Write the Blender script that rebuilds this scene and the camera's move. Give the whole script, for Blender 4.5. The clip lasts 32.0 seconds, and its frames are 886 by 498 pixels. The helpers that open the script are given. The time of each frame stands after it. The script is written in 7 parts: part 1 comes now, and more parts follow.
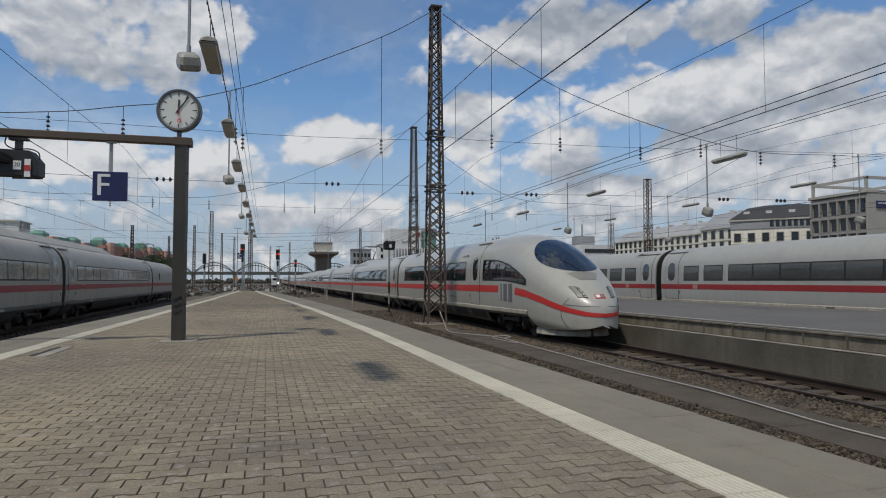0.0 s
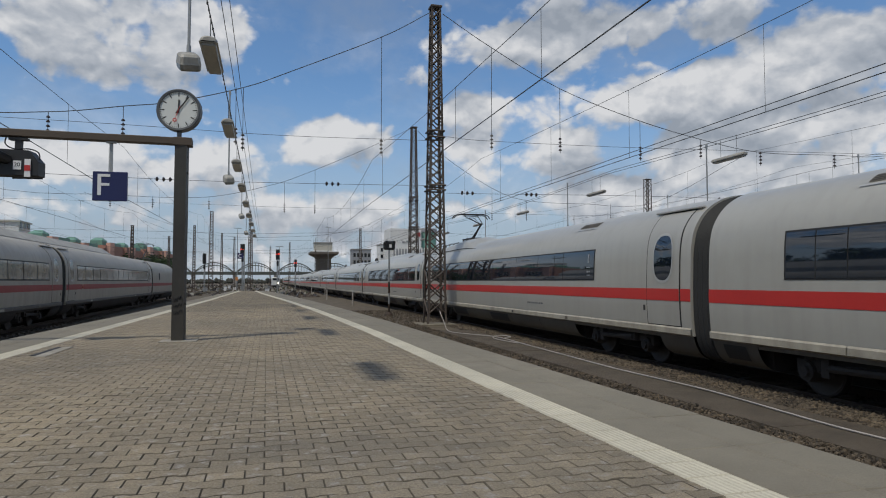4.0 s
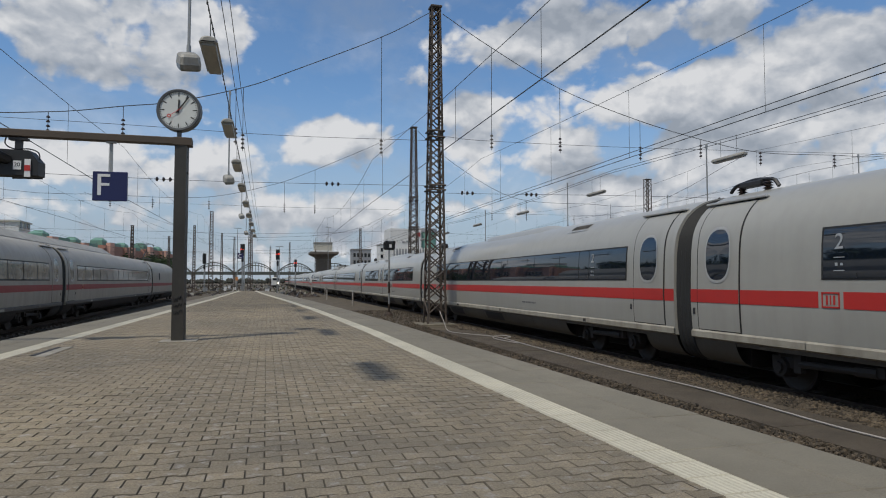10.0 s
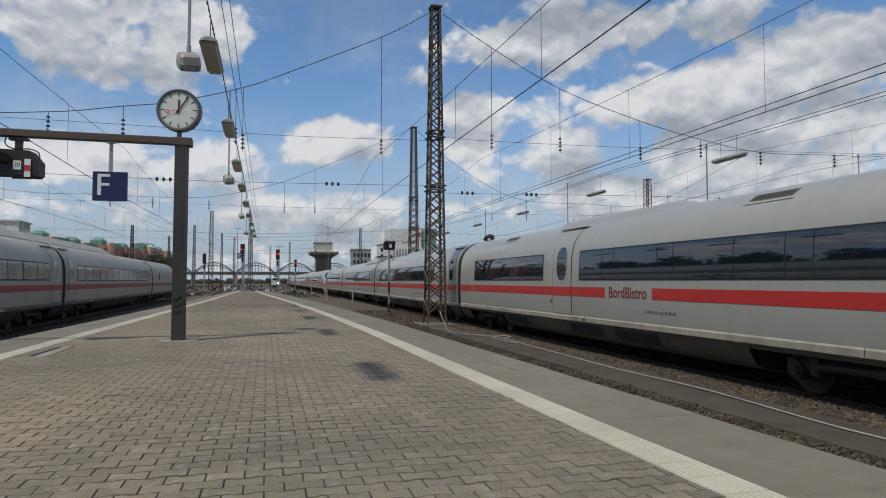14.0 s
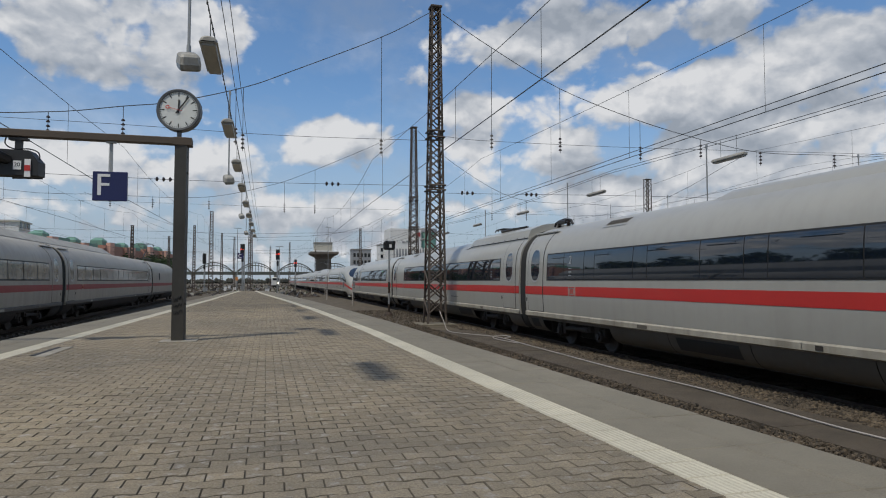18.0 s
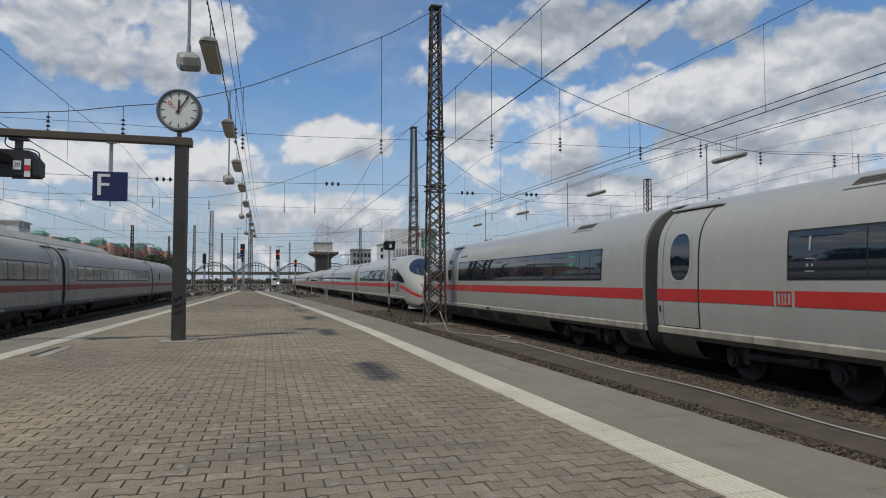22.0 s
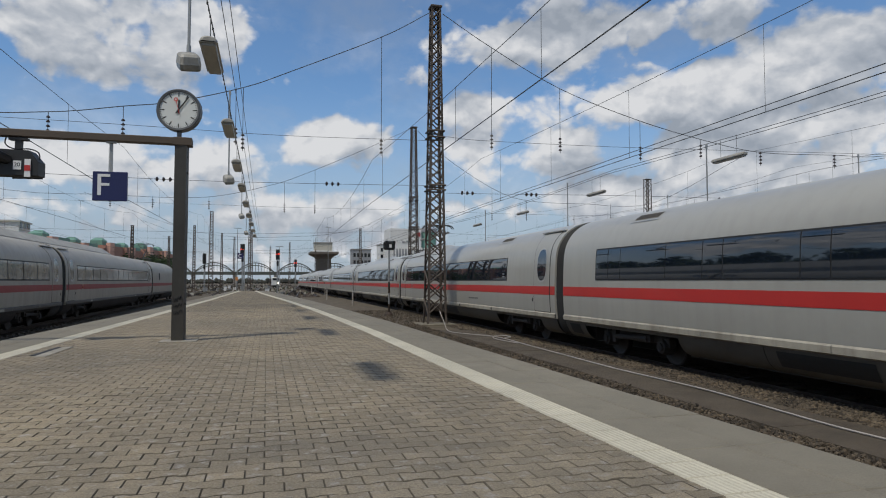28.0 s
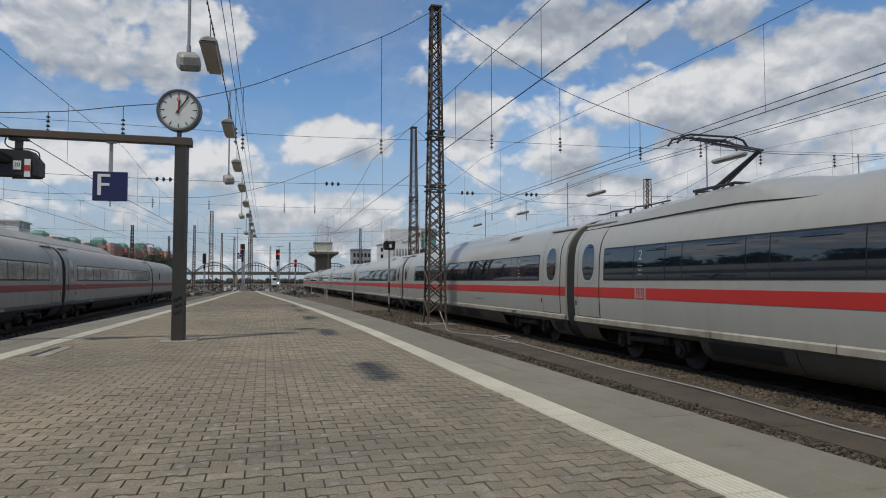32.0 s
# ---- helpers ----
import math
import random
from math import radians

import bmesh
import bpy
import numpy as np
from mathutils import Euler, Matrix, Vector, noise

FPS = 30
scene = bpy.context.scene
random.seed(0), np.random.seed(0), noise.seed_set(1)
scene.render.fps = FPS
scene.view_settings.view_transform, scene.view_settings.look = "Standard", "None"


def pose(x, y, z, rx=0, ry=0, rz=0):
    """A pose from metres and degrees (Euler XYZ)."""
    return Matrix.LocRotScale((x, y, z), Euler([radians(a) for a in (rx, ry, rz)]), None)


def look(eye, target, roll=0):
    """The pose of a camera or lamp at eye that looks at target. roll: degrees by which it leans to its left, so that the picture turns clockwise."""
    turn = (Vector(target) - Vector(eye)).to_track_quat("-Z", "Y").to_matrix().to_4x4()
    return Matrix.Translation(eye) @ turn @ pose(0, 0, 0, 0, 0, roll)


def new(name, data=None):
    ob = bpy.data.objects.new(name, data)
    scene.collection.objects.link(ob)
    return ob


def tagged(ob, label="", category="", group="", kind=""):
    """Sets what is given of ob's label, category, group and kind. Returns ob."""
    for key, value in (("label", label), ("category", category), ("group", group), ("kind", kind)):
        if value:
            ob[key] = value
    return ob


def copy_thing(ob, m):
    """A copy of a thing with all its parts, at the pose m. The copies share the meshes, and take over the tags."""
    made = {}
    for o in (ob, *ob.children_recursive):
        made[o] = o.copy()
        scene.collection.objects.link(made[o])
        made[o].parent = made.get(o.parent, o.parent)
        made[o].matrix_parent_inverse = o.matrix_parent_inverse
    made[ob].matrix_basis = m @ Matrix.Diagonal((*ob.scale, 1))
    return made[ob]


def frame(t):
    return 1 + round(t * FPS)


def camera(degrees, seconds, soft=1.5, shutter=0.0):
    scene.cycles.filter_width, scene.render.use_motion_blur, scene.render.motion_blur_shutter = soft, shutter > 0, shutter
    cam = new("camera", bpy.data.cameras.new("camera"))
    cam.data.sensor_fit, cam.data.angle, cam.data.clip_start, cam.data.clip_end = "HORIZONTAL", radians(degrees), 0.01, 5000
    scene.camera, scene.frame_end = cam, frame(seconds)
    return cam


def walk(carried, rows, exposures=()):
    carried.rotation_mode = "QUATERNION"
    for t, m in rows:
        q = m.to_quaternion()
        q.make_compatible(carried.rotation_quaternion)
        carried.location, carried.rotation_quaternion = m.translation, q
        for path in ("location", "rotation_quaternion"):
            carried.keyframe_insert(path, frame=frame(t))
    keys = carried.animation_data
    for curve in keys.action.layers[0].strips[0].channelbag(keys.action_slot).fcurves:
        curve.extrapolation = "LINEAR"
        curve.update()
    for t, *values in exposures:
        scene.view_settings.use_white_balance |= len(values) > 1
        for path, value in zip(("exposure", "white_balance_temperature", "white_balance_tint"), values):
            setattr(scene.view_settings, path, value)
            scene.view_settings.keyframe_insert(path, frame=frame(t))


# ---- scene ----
cam = camera(68.5, 32.0, soft=1.05)
EYE_Z = 2.004
VIEW = pose(0, 0, EYE_Z, 90 + 2.82, 0, -15.14)
walk(cam, [(0.0, VIEW), (32.0, VIEW)], exposures=[(0, -0.05), (8, -0.04), (12, 0.0), (32, 0.0)])

# ---- light ----
SUN_ELEV, SUN_AZ = radians(61.3), math.atan2(-0.438, -0.328)
world = bpy.data.worlds.new("sky")
scene.world = world
world.use_nodes = True


SKY_GAIN = 0.115
HEAPS_LEFT = [
    (-12.2, 19.4, 10.0, 3.7, 0.22),
    (-4.5, 20.0, 3.8, 2.8, 0.22),
    (-17.5, 18.0, 3.2, 2.7, 0.12),
    (-10.5, 16.7, 4.1, 2.1, 0.14),
    (-1.3, 16.8, 2.6, 1.3, 0.18),
    (2.1, 16.5, 1.0, 1.3, 0.15),
    (6.0, 11.8, 4.5, 2.5, 0.40),
    (2.6, 10.8, 2.2, 1.3, 0.12),
    (-3.4, 9.8, 4.1, 2.1, 0.26),
    (-13.9, 9.7, 4.6, 1.9, 0.24),
    (-11.9, 7.0, 12.7, 2.6, 0.14),
    (4.1, 6.0, 6.7, 1.9, 0.22),
]
HEAPS_RIGHT = [
    (26.2, 21.0, 6.1, 3.5, 0.34),
    (18.0, 20.0, 4.3, 1.7, 0.26),
    (12.7, 18.0, 2.8, 1.3, 0.20),
    (17.7, 14.4, 3.5, 3.0, 0.30),
    (25.4, 11.0, 3.5, 1.9, 0.36),
    (17.4, 9.8, 4.0, 2.0, 0.16),
    (36.6, 15.2, 6.5, 2.6, 0.34),
    (28.3, 14.3, 6.2, 2.1, 0.24),
    (43.6, 13.4, 7.8, 2.5, 0.28),
    (46.0, 17.4, 5.6, 2.4, 0.36),
    (37.6, 21.0, 5.6, 2.1, 0.30),
    (39.5, 10.5, 10.8, 2.1, 0.22),
    (32.9, 7.7, 11.7, 2.4, 0.18),
    (47.2, 7.5, 5.4, 2.5, 0.16),
]
GAPS = [
    (5.9, 19.5, 9.3, 4.5, -0.22),
    (21.7, 16.9, 4.0, 1.3, -0.14),
    (34.9, 18.7, 2.0, 1.9, -0.14),
    (-10.4, 13.7, 3.7, 1.0, -0.14),
    (11.9, 11.2, 1.5, 2.9, -0.10),
    (32.0, 9.4, 5.5, 0.8, -0.10),
]
# After the first, unseen clouds added to whiten fill light and window reflections.
HEAPS_ROUND = [
    (15, 4.0, 60, 4.5, 0.13),
    (-42, 11, 16, 5, 0.24),
    (-38, 22, 14, 6, 0.22),
    (100, 30, 50, 28, 0.26),
    (-110, 32, 50, 28, 0.26),
    (180, 30, 40, 30, 0.24),
    (-178, 30, 40, 30, 0.24),
    (0, 85, 400, 32, 0.24),
]
HEAPS = [(a, e, 1.2 * ra, 1.2 * re, w) for a, e, ra, re, w in HEAPS_LEFT + HEAPS_RIGHT] + GAPS + HEAPS_ROUND


def sky_nodes():
    """Blue sky with heaped clouds: soft heaps placed by azimuth and elevation in degrees, broken up by noise."""
    nt = world.node_tree
    nt.nodes.clear()
    N, L = nt.nodes.new, nt.links.new

    def math_node(op, a, b=None, c=None):
        n = N("ShaderNodeMath")
        n.operation = op
        for k, v in enumerate((a, b, c)):
            if v is None:
                continue
            if isinstance(v, (int, float)):
                n.inputs[k].default_value = v
            else:
                L(v, n.inputs[k])
        return n.outputs[0]

    out, bg = N("ShaderNodeOutputWorld"), N("ShaderNodeBackground")
    sky = N("ShaderNodeTexSky")
    sky.sky_type, sky.sun_disc = "NISHITA", False
    sky.sun_elevation, sky.sun_rotation = SUN_ELEV, SUN_AZ
    sky.air_density, sky.dust_density, sky.ozone_density = 1.0, 0.5, 3.0
    tc, sep = N("ShaderNodeTexCoord"), N("ShaderNodeSeparateXYZ")
    L(tc.outputs["Generated"], sep.inputs[0])
    x, y, z = sep.outputs
    az = math_node("MULTIPLY", math_node("ARCTAN2", x, y), 180 / math.pi)
    el = math_node("MULTIPLY", math_node("ARCSINE", z), 180 / math.pi)
    place = N("ShaderNodeCombineXYZ")
    L(az, place.inputs[0])
    L(el, place.inputs[1])

    def fbm(scale, shift, detail=9, rough=0.56, wide=(1, 1, 1.7)):
        mp, nz = N("ShaderNodeMapping"), N("ShaderNodeTexNoise")
        mp.inputs["Scale"].default_value, mp.inputs["Location"].default_value = wide, shift
        L(tc.outputs["Generated"], mp.inputs[0])
        nz.inputs["Scale"].default_value, nz.inputs["Detail"].default_value, nz.inputs["Roughness"].default_value = scale, detail, rough
        nz.inputs["Distortion"].default_value = 0.15
        L(mp.outputs[0], nz.inputs["Vector"])
        return nz.outputs[0]

    def puffs(scale, shift):
        """Rounded cauliflower lumps."""
        mp, vo = N("ShaderNodeMapping"), N("ShaderNodeTexVoronoi")
        mp.inputs["Scale"].default_value, mp.inputs["Location"].default_value = (1, 1, 1.25), tuple(v / scale for v in shift)
        L(warped, mp.inputs[0])
        vo.voronoi_dimensions, vo.feature = "3D", "SMOOTH_F1"
        vo.inputs["Scale"].default_value, vo.inputs["Detail"].default_value, vo.inputs["Roughness"].default_value = scale, 2.5, 0.55
        vo.inputs["Smoothness"].default_value = 0.35
        L(mp.outputs[0], vo.inputs["Vector"])
        return vo.outputs["Distance"]

    wn, wv = N("ShaderNodeTexNoise"), N("ShaderNodeVectorMath")
    wn.inputs["Scale"].default_value, wn.inputs["Detail"].default_value = 14.0, 5
    L(tc.outputs["Generated"], wn.inputs["Vector"])
    wv.operation = "MULTIPLY_ADD"
    wv.inputs[1].default_value = (0.06, 0.06, 0.06)
    L(wn.outputs["Color"], wv.inputs[0])
    L(tc.outputs["Generated"], wv.inputs[2])
    warped = wv.outputs[0]

    def heap(a, e, ra, re, weight, place):
        d, m, le, mr = N("ShaderNodeVectorMath"), N("ShaderNodeVectorMath"), N("ShaderNodeVectorMath"), N("ShaderNodeMapRange")
        d.operation, m.operation, le.operation = "SUBTRACT", "MULTIPLY", "LENGTH"
        d.inputs[1].default_value, m.inputs[1].default_value = (a, e, 0), (1 / ra, 1 / re, 1)
        L(place.outputs[0], d.inputs[0])
        L(d.outputs[0], m.inputs[0])
        L(m.outputs[0], le.inputs[0])
        mr.interpolation_type = "SMOOTHERSTEP"
        mr.inputs[1].default_value, mr.inputs[2].default_value = 0.25, 1.35
        mr.inputs[3].default_value, mr.inputs[4].default_value = weight, 0.0
        L(le.outputs["Value"], mr.inputs[0])
        return mr.outputs[0]

    higher = N("ShaderNodeVectorMath")
    higher.operation = "ADD"
    higher.inputs[1].default_value = (-0.5, 1.5, 0)
    L(place.outputs[0], higher.inputs[0])
    total = over = None
    for h in HEAPS:
        v = heap(*h, place)
        total = v if total is None else math_node("ADD", total, v)
        v = heap(*h, higher)
        over = v if over is None else math_node("ADD", over, v)
    lump = fbm(5.5, (0, 0, 0))
    above = fbm(5.5, (0.012, 0.006, -0.045))
    fine = fbm(22.0, (3, 1, 0), 6, 0.6)
    body = math_node("ADD", math_node("MULTIPLY_ADD", lump, 0.70, 0.165), total)
    body = math_node("ADD", body, math_node("MULTIPLY_ADD", fine, 0.22, -0.11))
    puff = puffs(15.0, (0, 0, 0))
    puff_over = puffs(15.0, (0.05, 0.05, -0.22))
    body = math_node("ADD", body, math_node("MULTIPLY_ADD", puff, -0.30, 0.215))
    mask = N("ShaderNodeMapRange")
    mask.interpolation_type = "SMOOTHSTEP"
    mask.inputs[1].default_value, mask.inputs[2].default_value = 0.51, 0.69
    L(body, mask.inputs[0])
    # bright where the heap thins out upward, grey in its thick lower parts
    rim = math_node("MULTIPLY_ADD", math_node("SUBTRACT", lump, above), 2.4, 0.60)
    rim = math_node("MULTIPLY_ADD", math_node("SUBTRACT", puff_over, puff), 0.75, rim)
    thick = N("ShaderNodeMapRange")
    thick.inputs[1].default_value, thick.inputs[2].default_value, thick.inputs[3].default_value, thick.inputs[4].default_value = 0.60, 1.0, 0.08, -0.06
    L(body, thick.inputs[0])
    rim = math_node("MULTIPLY_ADD", math_node("SUBTRACT", total, over), 1.7, rim)
    lit = math_node("ADD", math_node("ADD", rim, thick.outputs[0]), math_node("MULTIPLY_ADD", fine, 0.5, -0.25))
    # seen from below, high clouds show their grey bases
    base = N("ShaderNodeMapRange")
    base.inputs[1].default_value, base.inputs[2].default_value, base.inputs[3].default_value, base.inputs[4].default_value = 11.0, 22.0, 0.05, -0.30
    L(el, base.inputs[0])
    broad = fbm(3.4, (5, 2, 1), 4, 0.5)
    lit = math_node("MULTIPLY_ADD", math_node("SUBTRACT", broad, 0.5), 1.5, math_node("ADD", lit, base.outputs[0]))
    tone = N("ShaderNodeValToRGB")
    tone.color_ramp.elements[0].position, tone.color_ramp.elements[0].color = 0.10, (0.30, 0.34, 0.40, 1)
    tone.color_ramp.elements[1].position, tone.color_ramp.elements[1].color = 1.0, (0.69, 0.70, 0.72, 1)
    mid = tone.color_ramp.elements.new(0.5)
    mid.color = (0.43, 0.465, 0.52, 1)
    L(lit, tone.inputs[0])
    blue = N("ShaderNodeMix")
    blue.data_type, blue.blend_type = "RGBA", "MULTIPLY"
    blue.inputs[0].default_value = 1.0
    blue.inputs[7].default_value = (SKY_GAIN * 0.80, SKY_GAIN * 0.97, SKY_GAIN * 1.08, 1)
    L(sky.outputs[0], blue.inputs[6])
    # pale band near the horizon
    haze = N("ShaderNodeMapRange")
    haze.interpolation_type = "SMOOTHSTEP"
    haze.inputs[1].default_value, haze.inputs[2].default_value, haze.inputs[3].default_value, haze.inputs[4].default_value = 0.02, 0.30, 0.88, 0.0
    L(z, haze.inputs[0])
    pale = N("ShaderNodeMix")
    pale.data_type = "RGBA"
    pale.inputs[7].default_value = (0.36, 0.43, 0.52, 1)
    L(haze.outputs[0], pale.inputs[0])
    L(blue.outputs[2], pale.inputs[6])
    mix = N("ShaderNodeMix")
    mix.data_type = "RGBA"
    # a thin uneven veil over the blue
    veil = N("ShaderNodeMapRange")
    veil.inputs[1].default_value, veil.inputs[2].default_value, veil.inputs[3].default_value, veil.inputs[4].default_value = 0.46, 0.74, 0.0, 0.42
    L(fbm(4.2, (1, 7, 2), 7, 0.62), veil.inputs[0])
    L(math_node("MAXIMUM", mask.outputs[0], veil.outputs[0]), mix.inputs[0])
    L(pale.outputs[2], mix.inputs[6])
    L(tone.outputs[0], mix.inputs[7])
    L(mix.outputs[2], bg.inputs["Color"])
    bg.inputs["Strength"].default_value = 1.0
    L(bg.outputs[0], out.inputs["Surface"])


sky_nodes()
sun = new("sun", bpy.data.lights.new("sun", "SUN"))
sun.data.energy, sun.data.angle, sun.data.color = 2.6, radians(2.6), (1.0, 0.93, 0.79)
sun.matrix_basis = look((-0.438 * 30, -0.328 * 30, 30), (0, 0, 0))

# ---- materials ----
def mat(name, color, rough=0.6, metal=0.0, var=0.25, scale=6.0, bump=0.0, bscale=60.0, tint=None, rnd=0.0, coat=0.0, emit=0.0, stain=0.0, spec=0.5, world_grain=False, grain=0.0, fleck=0.0):
    """A surface with grain at two scales; tint is the colour of its worn or dirty places."""
    m = bpy.data.materials.new(name)
    m.use_nodes = True
    nt = m.node_tree
    N, L = nt.nodes.new, nt.links.new
    bs = nt.nodes["Principled BSDF"]
    bs.inputs["Roughness"].default_value, bs.inputs["Metallic"].default_value = rough, metal
    bs.inputs["Coat Weight"].default_value = coat
    bs.inputs["Specular IOR Level"].default_value = spec
    geo = N("ShaderNodeNewGeometry") if world_grain else N("ShaderNodeTexCoord")
    where = "Position" if world_grain else "Object"
    big, small = N("ShaderNodeTexNoise"), N("ShaderNodeTexNoise")
    big.inputs["Scale"].default_value, big.inputs["Detail"].default_value = scale * 0.15, 6
    small.inputs["Scale"].default_value, small.inputs["Detail"].default_value = scale * 2.2, 5
    L(geo.outputs[where], big.inputs["Vector"])
    L(geo.outputs[where], small.inputs["Vector"])
    add = N("ShaderNodeMath")
    add.operation = "MULTIPLY_ADD"
    add.inputs[1].default_value = 0.45
    L(small.outputs[0], add.inputs[0])
    L(big.outputs[0], add.inputs[2])
    ramp = N("ShaderNodeMapRange")
    ramp.inputs[1].default_value, ramp.inputs[2].default_value = 0.48, 0.98
    L(add.outputs[0], ramp.inputs[0])
    mix = N("ShaderNodeMix")
    mix.data_type = "RGBA"
    dark = tint or tuple(c * (1 - var) for c in color)
    lite = tuple(min(1, c * (1 + var * 0.5)) for c in color)
    mix.inputs[6].default_value, mix.inputs[7].default_value = (*dark, 1), (*lite, 1)
    L(ramp.outputs[0], mix.inputs[0])
    col = mix.outputs[2]
    if rnd:
        info, hsv, mr = N("ShaderNodeObjectInfo"), N("ShaderNodeHueSaturation"), N("ShaderNodeMapRange")
        mr.inputs[3].default_value, mr.inputs[4].default_value = 1 - rnd, 1 + rnd
        L(info.outputs["Random"], mr.inputs[0])
        L(mr.outputs[0], hsv.inputs["Value"])
        L(col, hsv.inputs["Color"])
        geom, hsv2, mr2 = N("ShaderNodeNewGeometry"), N("ShaderNodeHueSaturation"), N("ShaderNodeMapRange")
        mr2.inputs[3].default_value, mr2.inputs[4].default_value = 1 - rnd, 1 + rnd
        L(geom.outputs["Random Per Island"], mr2.inputs[0])
        L(mr2.outputs[0], hsv2.inputs["Value"])
        L(hsv.outputs[0], hsv2.inputs["Color"])
        col = hsv2.outputs[0]
    if stain:
        st, sr, sm = N("ShaderNodeTexNoise"), N("ShaderNodeMapRange"), N("ShaderNodeMix")
        mp = N("ShaderNodeMapping")
        mp.inputs["Scale"].default_value = (1.2, 1.2, 0.12)
        L(geo.outputs[where], mp.inputs[0])
        L(mp.outputs[0], st.inputs["Vector"])
        st.inputs["Scale"].default_value, st.inputs["Detail"].default_value = 3.0, 6
        sr.inputs[1].default_value, sr.inputs[2].default_value, sr.inputs[4].default_value = 0.44, 0.74, stain
        L(st.outputs[0], sr.inputs[0])
        sm.data_type = "RGBA"
        sm.inputs[7].default_value = (0.09, 0.075, 0.055, 1)
        L(sr.outputs[0], sm.inputs[0])
        L(col, sm.inputs[6])
        col = sm.outputs[2]
    if grain:
        gn, gr, gh = N("ShaderNodeTexNoise"), N("ShaderNodeMapRange"), N("ShaderNodeHueSaturation")
        gn.inputs["Scale"].default_value, gn.inputs["Detail"].default_value, gn.inputs["Roughness"].default_value = 70.0, 4, 0.7
        L(geo.outputs[where], gn.inputs["Vector"])
        gr.inputs[1].default_value, gr.inputs[2].default_value = 0.3, 0.7
        gr.inputs[3].default_value, gr.inputs[4].default_value = 1 - grain, 1 + grain
        L(gn.outputs[0], gr.inputs[0])
        L(gr.outputs[0], gh.inputs["Value"])
        L(col, gh.inputs["Color"])
        col = gh.outputs[0]
    if fleck:
        fn, fr, fm = N("ShaderNodeTexNoise"), N("ShaderNodeMapRange"), N("ShaderNodeMix")
        fn.inputs["Scale"].default_value, fn.inputs["Detail"].default_value, fn.inputs["Roughness"].default_value = 9.0, 7, 0.75
        L(geo.outputs[where], fn.inputs["Vector"])
        fr.inputs[1].default_value, fr.inputs[2].default_value, fr.inputs[4].default_value = 0.55, 0.68, fleck
        L(fn.outputs[0], fr.inputs[0])
        fm.data_type = "RGBA"
        fm.inputs[7].default_value = (0.36, 0.34, 0.31, 1)
        L(fr.outputs[0], fm.inputs[0])
        L(col, fm.inputs[6])
        col = fm.outputs[2]
    L(col, bs.inputs["Base Color"])
    rr = N("ShaderNodeMapRange")
    rr.inputs[3].default_value, rr.inputs[4].default_value = max(0.02, rough - 0.1), min(1, rough + 0.1)
    L(small.outputs[0], rr.inputs[0])
    if rough > 0.12:
        L(rr.outputs[0], bs.inputs["Roughness"])
    if bump:
        bn, bt = N("ShaderNodeBump"), N("ShaderNodeTexNoise")
        bt.inputs["Scale"].default_value, bt.inputs["Detail"].default_value = bscale, 6
        L(geo.outputs[where], bt.inputs["Vector"])
        bn.inputs["Strength"].default_value, bn.inputs["Distance"].default_value = bump, 0.02
        L(bt.outputs[0], bn.inputs["Height"])
        L(bn.outputs[0], bs.inputs["Normal"])
    if emit:
        bs.inputs["Emission Color"].default_value = (*color, 1)
        bs.inputs["Emission Strength"].default_value = emit
    return m


WHITE = mat("train paint", (0.350, 0.345, 0.318), 0.34, var=0.06, scale=3, coat=0.25, stain=0.10)
PARKEDWHITE = mat("parked train paint", (0.335, 0.335, 0.318), 0.42, var=0.08, scale=2, stain=0.10)
# Copy of the train paint; the left train's shaded side is in its tone.
SHADEWHITE = mat("train paint toned for the shaded side", (0.345, 0.315, 0.262), 0.45, var=0.15, scale=2, stain=0.25)
LEDGE = mat("train sill paint", (0.36, 0.335, 0.28), 0.5, var=0.25, scale=6, stain=0.5)
SKIRT = mat("dusty train skirt", (0.105, 0.093, 0.075), 0.7, var=0.35, scale=3, stain=0.6)
RED = mat("red stripe paint", (0.47, 0.030, 0.025), 0.4, var=0.1, scale=4)
# Deeper red for the stripes of the parked trains.
DEEPRED = mat("crimson parked stripe paint", (0.27, 0.022, 0.022), 0.5, var=0.15, scale=4)
LOGO_GREY = mat("grey lettering", (0.11, 0.115, 0.125), 0.7, var=0.05)
LOGO_DARKRED = mat("dark red lettering", (0.20, 0.028, 0.025), 0.6, var=0.05)
MARKWHITE = mat("grey-white pane print", (0.34, 0.36, 0.38), 0.5, var=0.05)
LOGO_WHITE = mat("white lettering", (0.75, 0.75, 0.74), 0.5, var=0.05)
GLASS = mat("tinted train glass", (0.008, 0.013, 0.022), 0.03, var=0.2, scale=0.8, spec=1.0, coat=0.35)
GREYGLASS = mat("grey parked train glass", (0.055, 0.055, 0.052), 0.08, var=0.4, scale=1.5, spec=0.9)
# Darker sill colour for the left parked train.
DARKSILL = mat("dark sill paint", (0.125, 0.115, 0.10), 0.75, var=0.4, scale=3, stain=0.4)
# Tan mottling paints the buildings mirrored in the left train's panes.
TANGLASS = mat("tan train glass with painted reflections", (0.185, 0.150, 0.098), 0.10, var=0.85, scale=6, spec=0.7)
VENT = mat("grimy louvre metal", (0.10, 0.088, 0.070), 0.7, var=0.3, scale=8)
SEAL = mat("black rubber seal", (0.018, 0.018, 0.018), 0.7, var=0.2)
BELLOWS = mat("dark grey bellows", (0.016, 0.017, 0.018), 0.75, var=0.25, bump=0.3, bscale=30)
